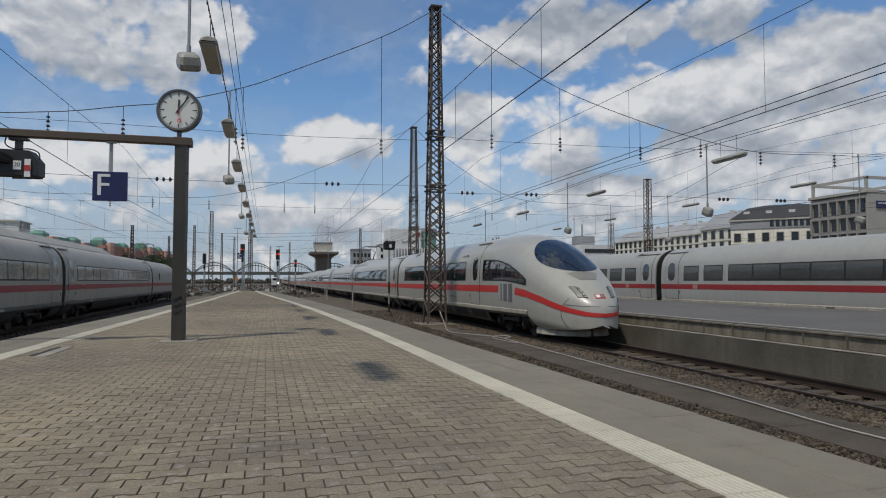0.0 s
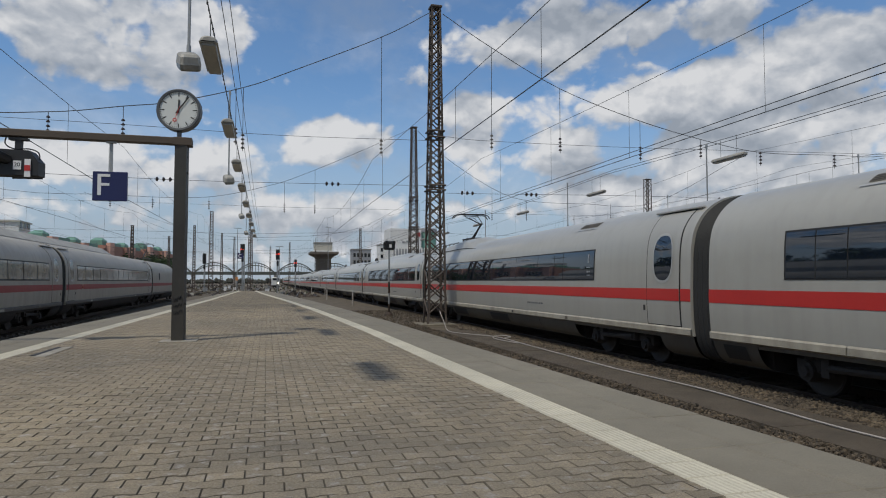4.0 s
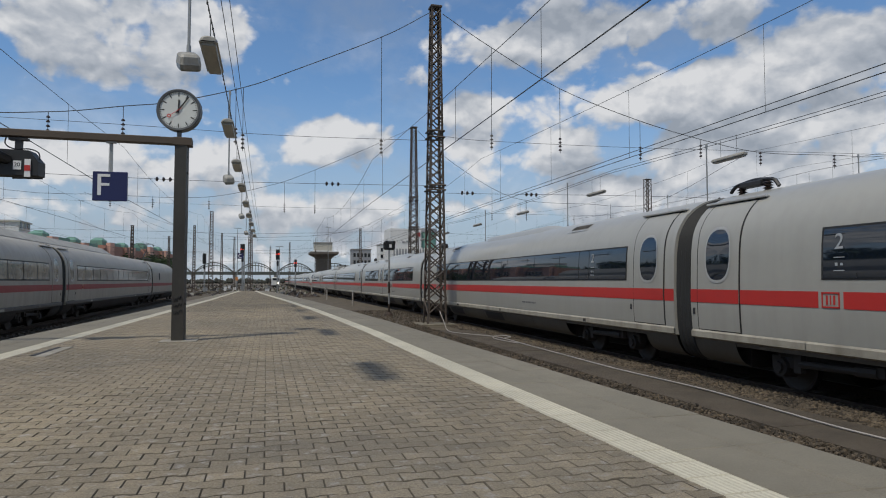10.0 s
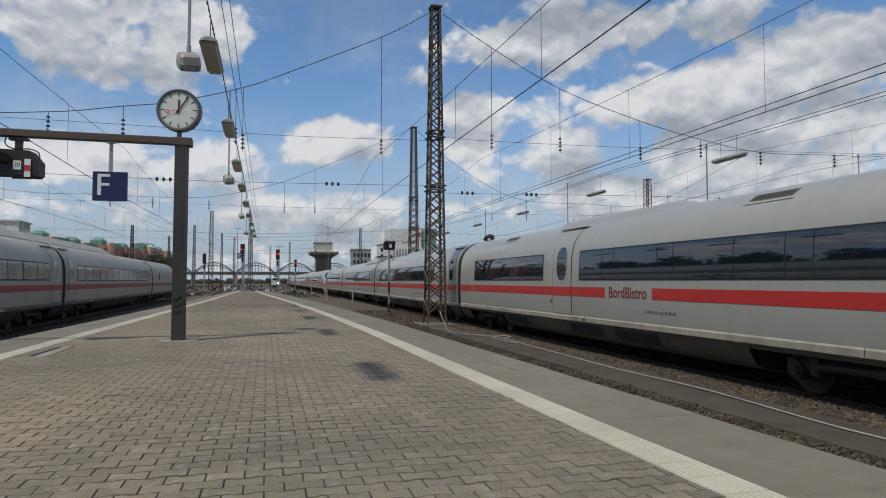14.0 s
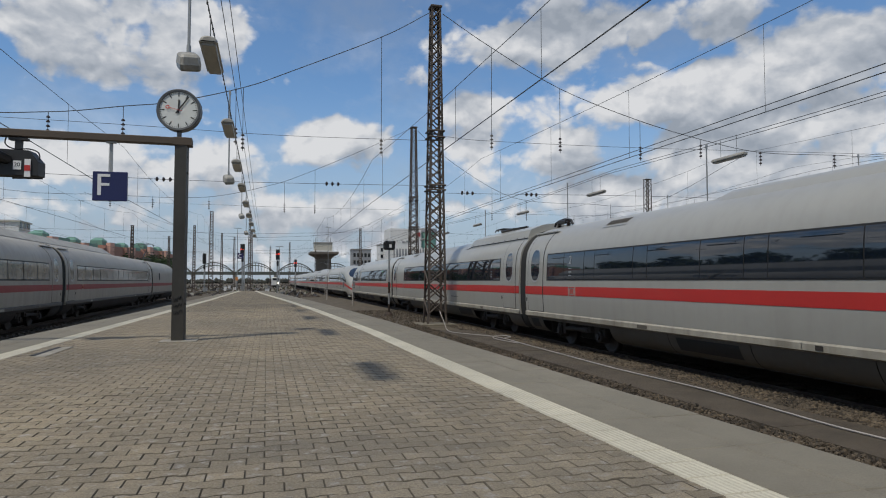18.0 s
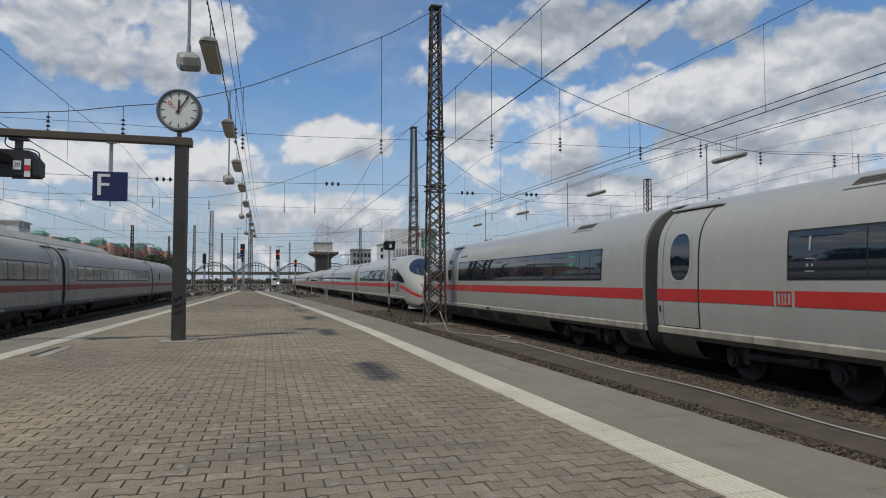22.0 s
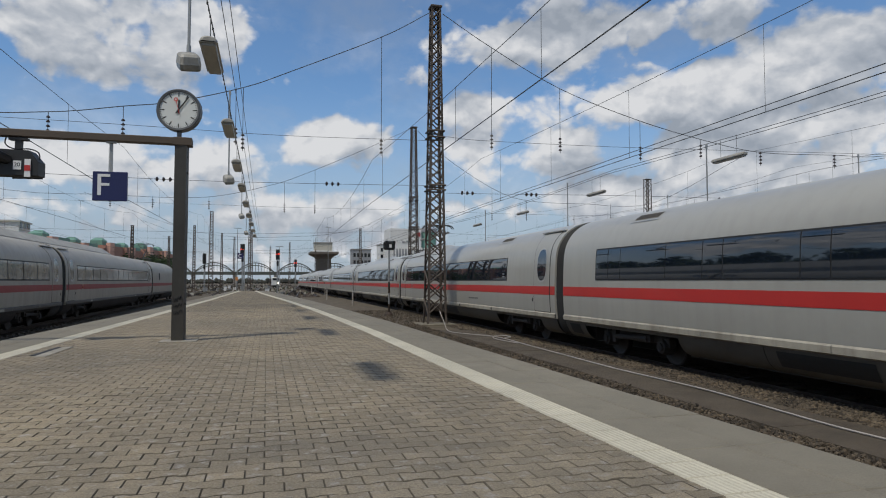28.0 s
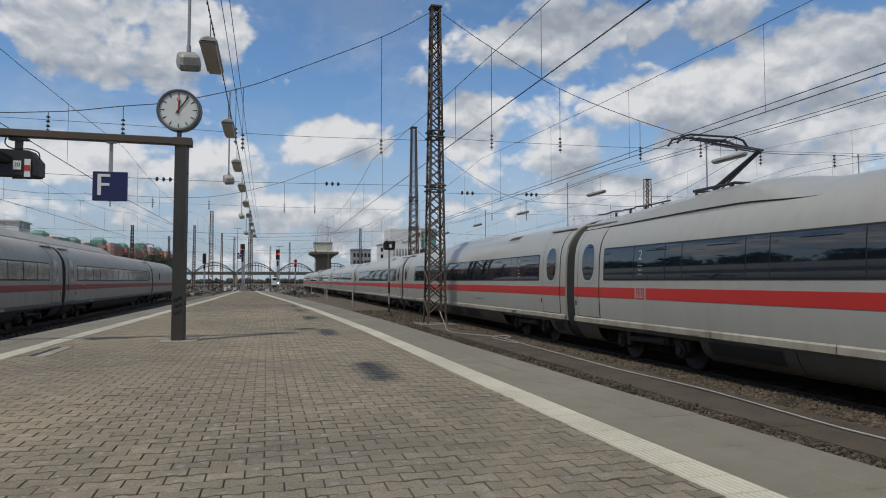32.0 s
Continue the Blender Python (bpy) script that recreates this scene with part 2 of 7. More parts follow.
# Bogie and wheel colours are set darker for the shade under the cars.
UNDER = mat("grimy shade-dark bogie steel", (0.030, 0.025, 0.021), 0.75, var=0.5, scale=8, bump=0.3)
WHEEL = mat("worn shade-dark wheel steel", (0.032, 0.026, 0.022), 0.65, metal=0.1, var=0.4)
LIGHTMETAL = mat("light grey metal", (0.45, 0.45, 0.44), 0.45, metal=0.3, var=0.15)
DARKMETAL = mat("dark roof gear metal", (0.05, 0.05, 0.052), 0.5, metal=0.4, var=0.3)
MAST = mat("weathered brown mast steel", (0.085, 0.07, 0.06), 0.75, var=0.4, scale=5, tint=(0.06, 0.045, 0.035), bump=0.2)
POST = mat("dark painted post steel", (0.036, 0.034, 0.030), 0.55, var=0.4, scale=5, bump=0.15, stain=0.2)
BEAM = mat("brown painted beam steel", (0.085, 0.062, 0.044), 0.6, var=0.3, scale=5, stain=0.2)
WIRE = mat("overhead wire copper", (0.085, 0.088, 0.088), 0.6, metal=0.5, var=0.2)
INSUL = mat("brown porcelain", (0.035, 0.025, 0.022), 0.3, var=0.2)
GALV = mat("galvanised steel", (0.32, 0.33, 0.33), 0.5, metal=0.5, var=0.2)
LAMPBOX = mat("weathered lamp housing", (0.33, 0.32, 0.29), 0.55, var=0.25, scale=8, stain=0.3)
LAMPGLASS = mat("cloudy lamp cover", (0.22, 0.215, 0.19), 0.35, var=0.3, scale=6)
BLUE = mat("blue enamel", (0.012, 0.016, 0.085), 0.35, var=0.12)
SIGNWHITE = mat("white enamel", (0.72, 0.72, 0.72), 0.4, var=0.06)
BLACK = mat("black paint", (0.015, 0.015, 0.016), 0.5, var=0.3)
CLOCKCASE = mat("grey clock case", (0.10, 0.105, 0.11), 0.45, metal=0.3, var=0.2)
DIAL = mat("white clock dial", (0.62, 0.64, 0.62), 0.4, var=0.03)
HANDRED = mat("red second hand", (0.55, 0.04, 0.03), 0.5, var=0.05)
SIGNALRED = mat("red signal lamp", (1.0, 0.06, 0.03), 0.4, var=0.02, emit=1.3)
LED = mat("green display light", (0.02, 0.13, 0.05), 0.4, var=0.02, emit=0.7)
HEADLAMP = mat("lit headlamp", (1.0, 0.93, 0.8), 0.3, var=0.02, emit=6.0)
PAVER = mat("concrete paver", (0.274, 0.224, 0.150), 0.85, scale=3, tint=(0.172, 0.147, 0.110), bump=0.5, bscale=120, rnd=0.12, world_grain=True, grain=0.4, fleck=0.9)

PAVEREDGE = mat("dirty paver edge", (0.125, 0.106, 0.080), 0.95, var=0.4, scale=5, grain=0.3, world_grain=True)


def grey_patch(m, centre, radii, strength):
    """A broad darker, greyer patch with ragged edges, lying at a place of the world."""
    nt = m.node_tree
    N, L = nt.nodes.new, nt.links.new
    bs = nt.nodes["Principled BSDF"]
    src = bs.inputs["Base Color"].links[0].from_socket
    geo, sub, mul, ln = N("ShaderNodeNewGeometry"), N("ShaderNodeVectorMath"), N("ShaderNodeVectorMath"), N("ShaderNodeVectorMath")
    sub.operation, mul.operation, ln.operation = "SUBTRACT", "MULTIPLY", "LENGTH"
    sub.inputs[1].default_value, mul.inputs[1].default_value = centre, (1 / radii[0], 1 / radii[1], 0)
    L(geo.outputs["Position"], sub.inputs[0])
    L(sub.outputs[0], mul.inputs[0])
    L(mul.outputs[0], ln.inputs[0])
    nz, ad, mr, mx = N("ShaderNodeTexNoise"), N("ShaderNodeMath"), N("ShaderNodeMapRange"), N("ShaderNodeMix")
    nz.inputs["Scale"].default_value, nz.inputs["Detail"].default_value, nz.inputs["Roughness"].default_value = 1.6, 8, 0.7
    L(geo.outputs["Position"], nz.inputs["Vector"])
    ad.operation = "MULTIPLY_ADD"
    ad.inputs[1].default_value = 1.6
    L(nz.outputs[0], ad.inputs[0])
    L(ln.outputs["Value"], ad.inputs[2])
    mr.interpolation_type = "SMOOTHSTEP"
    mr.inputs[1].default_value, mr.inputs[2].default_value, mr.inputs[3].default_value, mr.inputs[4].default_value = 0.75, 1.9, strength, 0.0
    L(ad.outputs[0], mr.inputs[0])
    mx.data_type, mx.blend_type = "RGBA", "MULTIPLY"
    mx.inputs[7].default_value = (0.52, 0.56, 0.66, 1)
    L(mr.outputs[0], mx.inputs[0])
    L(src, mx.inputs[6])
    L(mx.outputs[2], bs.inputs["Base Color"])


# Darkens and greys the pavers just in front of the camera.
grey_patch(PAVER, (0.9, 3.6, 0), (2.8, 2.6), 0.5)
PAVEBED = mat("sandy paver joints", (0.085, 0.072, 0.053), 0.95, var=0.35, scale=3, bump=0.4)
SLAB = mat("edge slab concrete", (0.190, 0.172, 0.134), 0.85, var=0.22, scale=2.5, bump=0.3, bscale=90, rnd=0.02, grain=0.16, stain=0.25, world_grain=True)
TACTILE = mat("white ribbed guide strip", (0.52, 0.49, 0.395), 0.75, var=0.14, scale=6, bump=0.2, stain=0.12, rnd=0.03, grain=0.1, world_grain=True)
KERB = mat("platform wall concrete", (0.20, 0.178, 0.135), 0.9, var=0.45, scale=6, bump=0.5, bscale=40, stain=0.85, grain=0.2, rnd=0.10, world_grain=True)
# Darker than the ribs, so that these stand out.
GROOVE = mat("darker guide strip groove", (0.43, 0.40, 0.32), 0.85, var=0.25, scale=6, grain=0.2, world_grain=True)
FOOTING = mat("dark stained footing concrete", (0.120, 0.110, 0.088), 0.9, var=0.45, scale=5, bump=0.4, bscale=40, stain=0.85, grain=0.2)
LIP = mat("pale platform lip concrete", (0.30, 0.28, 0.24), 0.85, var=0.35, scale=7, bump=0.3, stain=0.5)
ASPHALT = mat("grey asphalt", (0.115, 0.112, 0.11), 0.9, var=0.2, scale=4, bump=0.4, bscale=150, grain=0.3)
BALLAST = mat("brown ballast stone", (0.060, 0.046, 0.031), 0.9, var=0.5, scale=9, tint=(0.026, 0.021, 0.016), bump=0.4, bscale=60, rnd=0.75)
EARTH = mat("gravelly earth", (0.098, 0.078, 0.053), 0.95, var=0.5, scale=9, bump=0.8, bscale=26)
PATHSLAB = mat("trodden fine gravel", (0.082, 0.066, 0.048), 0.95, var=0.4, scale=9, bump=0.9, bscale=70, stain=0.25, grain=0.5, world_grain=True)
RAIL = mat("rusty rail steel", (0.05, 0.033, 0.024), 0.7, metal=0.3, var=0.4, scale=8)
RAILTOP = mat("polished rail head", (0.13, 0.11, 0.095), 0.42, metal=0.7, var=0.2)
SLEEPER = mat("weathered concrete sleeper", (0.088, 0.068, 0.050), 0.9, var=0.35, scale=6, bump=0.4, rnd=0.15, grain=0.2)
CABLE = mat("pale plastic cable", (0.36, 0.33, 0.30), 0.5, var=0.15)

# ---- mesh tools ----
class Geo:
    """Collects plain polygons for one mesh."""

    def __init__(self):
        self.v, self.f = [], []

    def add(self, verts, faces):
        o = len(self.v)
        self.v += [tuple(p) for p in verts]
        self.f += [tuple(i + o for i in q) for q in faces]
        return self

    def box(self, cx, cy, cz, sx, sy, sz, m=None, b=0.0):
        x, y, z = sx / 2, sy / 2, sz / 2
        if b:
            vs, k = [], [(-1, -1), (1, -1), (1, 1), (-1, 1)]
            for zz, ins in ((-z, b), (-z + b, 0), (z - b, 0), (z, b)):
                vs += [((x - ins) * a, (y - ins) * c, zz) for a, c in k]
            fs = [(3, 2, 1, 0), (12, 13, 14, 15)]
            for r in range(3):
                fs += [(r * 4 + i, r * 4 + (i + 1) % 4, r * 4 + 4 + (i + 1) % 4, r * 4 + 4 + i) for i in range(4)]
        else:
            vs = [(a, c, e) for a in (-x, x) for c in (-y, y) for e in (-z, z)]
            fs = [(0, 1, 3, 2), (4, 6, 7, 5), (0, 4, 5, 1), (2, 3, 7, 6), (0, 2, 6, 4), (1, 5, 7, 3)]
        vs = [Vector(p) for p in vs]
        if m is not None:
            vs = [m @ p for p in vs]
        c = Vector((cx, cy, cz))
        return self.add([p + c for p in vs], fs)

    def rod(self, a, b, r, n=6, r2=None, cap=True):
        a, b = Vector(a), Vector(b)
        d = b - a
        if d.length < 1e-6:
            return self
        q = d.to_track_quat("Z", "Y").to_matrix()
        r2 = r if r2 is None else r2
        ring = [Vector((math.cos(2 * math.pi * i / n), math.sin(2 * math.pi * i / n), 0)) for i in range(n)]
        vs = [a + q @ (p * r) for p in ring] + [b + q @ (p * r2) for p in ring]
        fs = [(i, (i + 1) % n, n + (i + 1) % n, n + i) for i in range(n)]
        if cap:
            fs += [tuple(range(n - 1, -1, -1)), tuple(range(n, 2 * n))]
        return self.add(vs, fs)

    def path(self, pts, r, n=5):
        """One tube through all the points."""
        ps = [Vector(p) for p in pts]
        rows, up = [], None
        for i, p in enumerate(ps):
            t = (ps[min(i + 1, len(ps) - 1)] - ps[max(i - 1, 0)]).normalized()
            if up is None:
                up = t.orthogonal().normalized()
            up = (up - t * up.dot(t)).normalized()
            side = t.cross(up)
            rows.append([p + (up * math.cos(2 * math.pi * k / n) + side * math.sin(2 * math.pi * k / n)) * r for k in range(n)])
        o = len(self.v)
        self.grid(rows, close=True)
        self.f += [tuple(o + i for i in range(n - 1, -1, -1)), tuple(o + (len(rows) - 1) * n + i for i in range(n))]
        return self

    def grid(self, rows, close=False):
        """Quads over rows of equal length."""
        n = len(rows[0])
        vs = [p for row in rows for p in row]
        fs = []
        for i in range(len(rows) - 1):
            for j in range(n - (0 if close else 1)):
                fs.append((i * n + j, i * n + (j + 1) % n, (i + 1) * n + (j + 1) % n, (i + 1) * n + j))
        return self.add(vs, fs)

    def prism(self, outline, z0, z1):
        n = len(outline)
        vs = [(x, y, z0) for x, y in outline] + [(x, y, z1) for x, y in outline]
        fs = [(i, (i + 1) % n, n + (i + 1) % n, n + i) for i in range(n)]
        return self.add(vs, fs + [tuple(range(n - 1, -1, -1)), tuple(range(n, 2 * n))])

    def lathe(self, prof, n=12, m=None):
        """Turns (radius, height) pairs round z."""
        rows = [[Vector((r * math.cos(2 * math.pi * i / n), r * math.sin(2 * math.pi * i / n), z)) for i in range(n)] for r, z in prof]
        if m is not None:
            rows = [[m @ p for p in row] for row in rows]
        o = len(self.v)
        self.grid(rows, close=True)
        self.f += [tuple(o + i for i in range(n - 1, -1, -1)), tuple(o + (len(rows) - 1) * n + i for i in range(n))]
        return self

    def mesh(self, name, material, smooth=False):
        me = bpy.data.meshes.new(name)
        me.from_pydata(self.v, [], self.f)
        me.materials.append(material)
        if smooth:
            me.polygons.foreach_set("use_smooth", [True] * len(me.polygons))
            me.set_sharp_from_angle(angle=radians(38))
        me.update()
        return me


def part(name, geo, material, parent=None, label="", smooth=False, at=None):
    """Links a mesh as one object, under a thing or a part where one is given."""
    me = geo if isinstance(geo, bpy.types.Mesh) else geo.mesh(name, material, smooth)
    ob = new(name, me)
    if parent is not None:
        ob.parent = parent
    if at is not None:
        ob.matrix_basis = at
    return tagged(ob, label)


def thing(name, label, category, at=None, group="", kind=""):
    ob = new(name)
    ob.empty_display_size = 0.2
    if at is not None:
        ob.matrix_basis = at
    return tagged(ob, label, category, group, kind)


def text(name, body, size, material, parent, at, depth=0.004):
    cu = bpy.data.curves.new(name, "FONT")
    cu.body, cu.size, cu.extrude = body, size, depth
    cu.align_x, cu.align_y = "CENTER", "CENTER"
    cu.offset = 0.002 * size / 0.36
    ob = bpy.data.objects.new(name, cu)
    me = bpy.data.meshes.new_from_object(ob)
    bpy.data.objects.remove(ob)
    bpy.data.curves.remove(cu)
    me.materials.clear()
    me.materials.append(material)
    return part(name, me, material, parent, at=at)


def lerp(t, pts):
    """Straight interpolation through (t, value) pairs."""
    if t <= pts[0][0]:
        return pts[0][1]
    for (a, u), (b, v) in zip(pts, pts[1:]):
        if t <= b:
            return u + (v - u) * (t - a) / (b - a)
    return pts[-1][1]


def smooth_curve(pts, n=6):
    """Catmull-Rom through points."""
    ps = [Vector(p) for p in pts]
    ps = [2 * ps[0] - ps[1]] + ps + [2 * ps[-1] - ps[-2]]
    out = []
    for i in range(1, len(ps) - 2):
        a, b, c, d = ps[i - 1:i + 3]
        for k in range(n):
            t = k / n
            out.append(0.5 * ((2 * b) + (c - a) * t + (2 * a - 5 * b + 4 * c - d) * t * t + (3 * b - a - 3 * c + d) * t ** 3))
    return out + [ps[-2]]


def steps(a, b, n):
    return [a + (b - a) * i / n for i in range(n + 1)]

# ---- ground, platforms, tracks ----
PLAT_Z = 0.87
RIGHT_EDGE = [(-14.00, 3.92), (0.00, 3.69), (4.56, 3.58), (7.29, 3.53), (18.23, 3.35), (27.35, 3.03), (39.20, 2.48), (54.70, 1.60), (69.28, 0.68), (80.22, -0.18)]
RIGHT_STRIP = [(-14.00, 2.66), (0.00, 2.42), (4.56, 2.32), (14.31, 2.16), (18.78, 2.00), (26.44, 1.70), (38.29, 1.02), (49.23, 0.31), (60.17, -0.41), (78.40, -1.41)]
LEFT_STRIP = [(-14.00, -3.78), (10.94, -3.70), (25.52, -3.43), (42.85, -3.14), (71.10, -2.90), (78.40, -2.78)]
LEFT_EDGE = [(-14.00, -5.20), (14.59, -4.88), (27.35, -4.54), (45.58, -4.21), (72.93, -3.87), (80.22, -3.78)]


def setting(name, geo, material, smooth=False, label=""):
    return tagged(part(name, geo, material, None, label, smooth), kind="structure")


def sheet(name, material, z, y0, y1, lo, hi, n=40, thick=0.0):
    """A strip between two edge curves, with a side wall down where it is thick."""
    g = Geo()
    ys = steps(y0, y1, n)
    top = [[(lerp(y, lo), y, z) for y in ys], [(lerp(y, hi), y, z) for y in ys]]
    if thick:
        rows = [[(x, y, zz - thick) for x, y, zz in top[0]], top[0], top[1], [(x, y, zz - thick) for x, y, zz in top[1]]]
        g.grid([[r[k] for r in rows[::-1]] for k in range(len(ys))])
        g.f += [(0, 1, 2, 3), tuple((len(ys) - 1) * 4 + k for k in (3, 2, 1, 0))]
    else:
        g.grid([[top[1][k], top[0][k]] for k in range(len(ys))])
    return setting(name, g, material)


def ground_sheet():
    g = Geo()
    s = 3500
    g.add([(-s, -s, -0.24), (s, -s, -0.24), (s, s, -0.24), (-s, s, -0.24)], [(0, 1, 2, 3)])
    setting("ground", g, EARTH, label="brown gravelly railway ground reaching the horizon")


ground_sheet()
sheet("platform_body", KERB, PLAT_Z - 0.10, -14, 80, [(y, x + 0.14) for y, x in LEFT_EDGE], [(y, x - 0.14) for y, x in RIGHT_EDGE], 50, 1.06)
sheet("paving_bed", PAVEBED, PLAT_Z - 0.014, -14, 78.4, LEFT_STRIP, RIGHT_STRIP, 50, 0.08)
sheet("bank", EARTH, -0.045, -14, 80, [(-14, 3.4), (0, 3.3), (25, 3.2), (50, 2.0), (80, -0.5)], [(-14, 9.1), (80, 8.7)], 40, 0.3)


def track(x, y0, y1, name, turn=0.0, near=(0, 0)):
    """Two rails with head, web and foot; sleepers nearest the camera stand apart."""
    root = thing("railway_track", "rusty railway track on brown ballast", "railway track", pose(x, 0, 0, 0, 0, turn), kind="structure")
    for s in (-0.753, 0.753):
        g = Geo()
        for cx, w, z0, z1 in ((0, 0.15, -0.17, -0.155), (0, 0.018, -0.155, -0.035), (0, 0.072, -0.035, 0.0)):
            g.box(s, (y0 + y1) / 2, (z0 + z1) / 2, w, y1 - y0, z1 - z0)
        r = part("rail", g, RAIL, root, "brown rusted rail")
        part("rail_head", Geo().box(s, (y0 + y1) / 2, 0.002, 0.05, y1 - y0, 0.006), RAILTOP, r, "polished rail top")
    g = Geo().box(0, 0, 0, 2.5, 0.26, 0.16, b=0.025)
    me = g.mesh("sleeper", SLEEPER)
    rest = Geo()
    y = y0 + 0.3
    k = 0
    while y < y1:
        if near[0] < y < near[1]:
            part("sleeper", me, SLEEPER, root, at=pose(0, y, -0.25))
        elif y < 130:
            rest.box(0, y, -0.25, 2.5, 0.26, 0.16)
        y += 0.62
    if rest.v:
        tagged(part("sleepers_far", rest, SLEEPER, root), kind="stuff")
    return root


track(10.162, -12, 520, "track", 0, (3, 70))
track(-11.1, -5, 400, "track", 0.37)
track(23.65, -5, 400, "track")
track(28.3, -5, 400, "track")
track(-21.3, -5, 400, "track", 0.4)

# ---- trains ----
CAR_L, END_L = 24.775, 25.835
TRACK_X = 10.162
PROFILE = [(0.28, 0.90), (0.42, 1.20), (0.62, 1.35), (0.83, 1.42), (1.05, 1.452), (1.45, 1.475), (1.90, 1.475), (2.30, 1.463), (2.70, 1.440),
           (3.05, 1.372), (3.32, 1.232), (3.52, 1.058), (3.68, 0.84), (3.79, 0.60), (3.86, 0.34), (3.885, 0.15), (3.89, 0.0)]
PROFILE = [(p.x, max(0.0, p.y)) for p in smooth_curve([(z, x, 0) for z, x in PROFILE], 3)]
NOSE_TOP = [(0, 0.98), (0.02, 1.10), (0.06, 1.21), (0.12, 1.31), (0.22, 1.43), (0.35, 1.55), (0.55, 1.70), (0.8, 1.87), (1.1, 2.05), (1.5, 2.30), (2.0, 2.60), (2.8, 3.06), (3.6, 3.42), (4.4, 3.66), (5.2, 3.80), (6.2, 3.875), (7.0, 3.89)]
NOSE_WIDE = [(0, 0.05), (0.02, 0.19), (0.06, 0.31), (0.12, 0.42), (0.22, 0.54), (0.35, 0.65), (0.55, 0.78), (0.8, 0.92), (1.1, 1.06), (1.6, 1.22), (2.4, 1.36), (3.4, 1.435), (5.0, 1.47), (6.2, 1.475)]


def soft(t, pts):
    """Smooth interpolation: the mean of a few straight ones."""
    k = min(1.0, max(0.0, t) / 0.6)
    return sum(lerp(t + d * k, pts) for d in (-0.24, -0.12, 0, 0.12, 0.24)) / 5


class Shape:
    """The skin of a car: half width at a place along it and a height."""

    def __init__(self, nose):
        self.nose = nose

    def top(self, y):
        return soft(y, NOSE_TOP) if self.nose else 3.89

    def wide(self, y):
        return (soft(y, NOSE_WIDE) if self.nose else 1.475) / 1.475

    def height(self, y, full):
        return 0.28 + (full - 0.28) / 3.61 * (self.top(y) - 0.28)

    def half(self, y, z):
        full = 0.28 + (z - 0.28) / (self.top(y) - 0.28) * 3.61
        return self.wide(y) * lerp(min(full, 3.89), PROFILE)

    def skin(self, y, z, side, off=0.0):
        if not self.nose or y > 2.4 or not off:
            return (side * (self.half(y, z) + off), y, z)
        d = (self.half(y + 0.02, z) - self.half(max(0.0, y - 0.02), z)) / (0.02 + min(y, 0.02))
        n = math.hypot(1, d)
        return (side * (self.half(y, z) + off / n), y - off * d / n, z)

    def over(self, y, x, off=0.0):
        """The place on the skin above a lateral place x."""
        lo, hi = 1.9, 3.89
        for _ in range(22):
            mid = (lo + hi) / 2
            if self.wide(y) * lerp(mid, PROFILE) > abs(x):
                lo = mid
            else:
                hi = mid
        z = self.height(y, lo)
        return (x, y, z + off)


def band(shape, y0, y1, lo, hi, side, off, ny=1, nz=4, edge=0.0):
    """A strip of the skin between two heights, with a thin turned-in edge."""
    lo_f, hi_f = (lo if callable(lo) else lambda y: lo), (hi if callable(hi) else lambda y: hi)
    g = Geo()
    fr = [k / nz for k in range(nz + 1)]
    if not callable(lo) and not callable(hi) and not (shape.nose and y0 < 7):
        fr = sorted(set([0.0, 1.0] + [round((z - lo) / (hi - lo), 4) for z, _ in PROFILE if lo + 0.01 < z < hi - 0.01]))
    rows = [[shape.skin(y, lo_f(y) + (hi_f(y) - lo_f(y)) * k, side, off) for k in fr] for y in (steps(y0, y1, ny) if isinstance(ny, int) else ny)]
    if side > 0:
        rows = [r[::-1] for r in rows]
    return g.grid(rows)


def oval(shape, yc, zc, a, b, side, off, rings=3, n=24, p=2.6, inner=0.0):
    g = Geo()
    rows = []
    for k in range(rings + 1):
        r = inner + (1 - inner) * k / rings
        row = []
        for i in range(n):
            c, s = math.cos(2 * math.pi * i / n), math.sin(2 * math.pi * i / n)
            u, v = math.copysign(abs(c) ** (2 / p), c), math.copysign(abs(s) ** (2 / p), s)
            row.append(shape.skin(yc + a * r * u, zc + b * r * v, side, off))
        rows.append(row if side < 0 else row[::-1])
    return g.grid(rows, close=True)


def shell(shape, y0, y1, ny, low, cap0=True, cap1=True):
    """The body skin from the sill over the roof to the other sill."""
    g = Geo()
    fulls = [z for z, _ in PROFILE if z > 0.84]
    rows = []
    for y in (steps(y0, y1, ny) if isinstance(ny, int) else ny):
        zs = [shape.height(y, f) for f in fulls]
        zl = low(y)
        heads = [zl + (zs[0] - zl) * k / 3 for k in range(3)] if zl < zs[0] - 0.02 else [zs[0]] * 3
        col = [max(z, zl) for z in heads + zs]
        left = [(-shape.half(y, z), y, z) for z in col]
        right = [(shape.half(y, z), y, z) for z in col[-2::-1]]
        rows.append(left + right)
    g.grid(rows)
    n = len(rows[0])
    if cap0:
        g.f.append(tuple(range(n)))
    if cap1:
        o = (len(rows) - 1) * n
        g.f.append(tuple(o + i for i in range(n - 1, -1, -1)))
    return g


def make_wheelset():
    g = Geo()
    m = Matrix.Rotation(radians(90), 4, "Y")
    for s in (-1, 1):
        g.lathe([(0.02, s * 0.68), (0.12, s * 0.66), (0.42, s * 0.68), (0.46, s * 0.70), (0.46, s * 0.82), (0.42, s * 0.83), (0.36, s * 0.80), (0.12, s * 0.84), (0.02, s * 0.84)], 20, m)
    g.rod((-0.95, 0, 0), (0.95, 0, 0), 0.08, 8)
    return g.mesh("wheelset", WHEEL, True)


WHEELSET = make_wheelset()


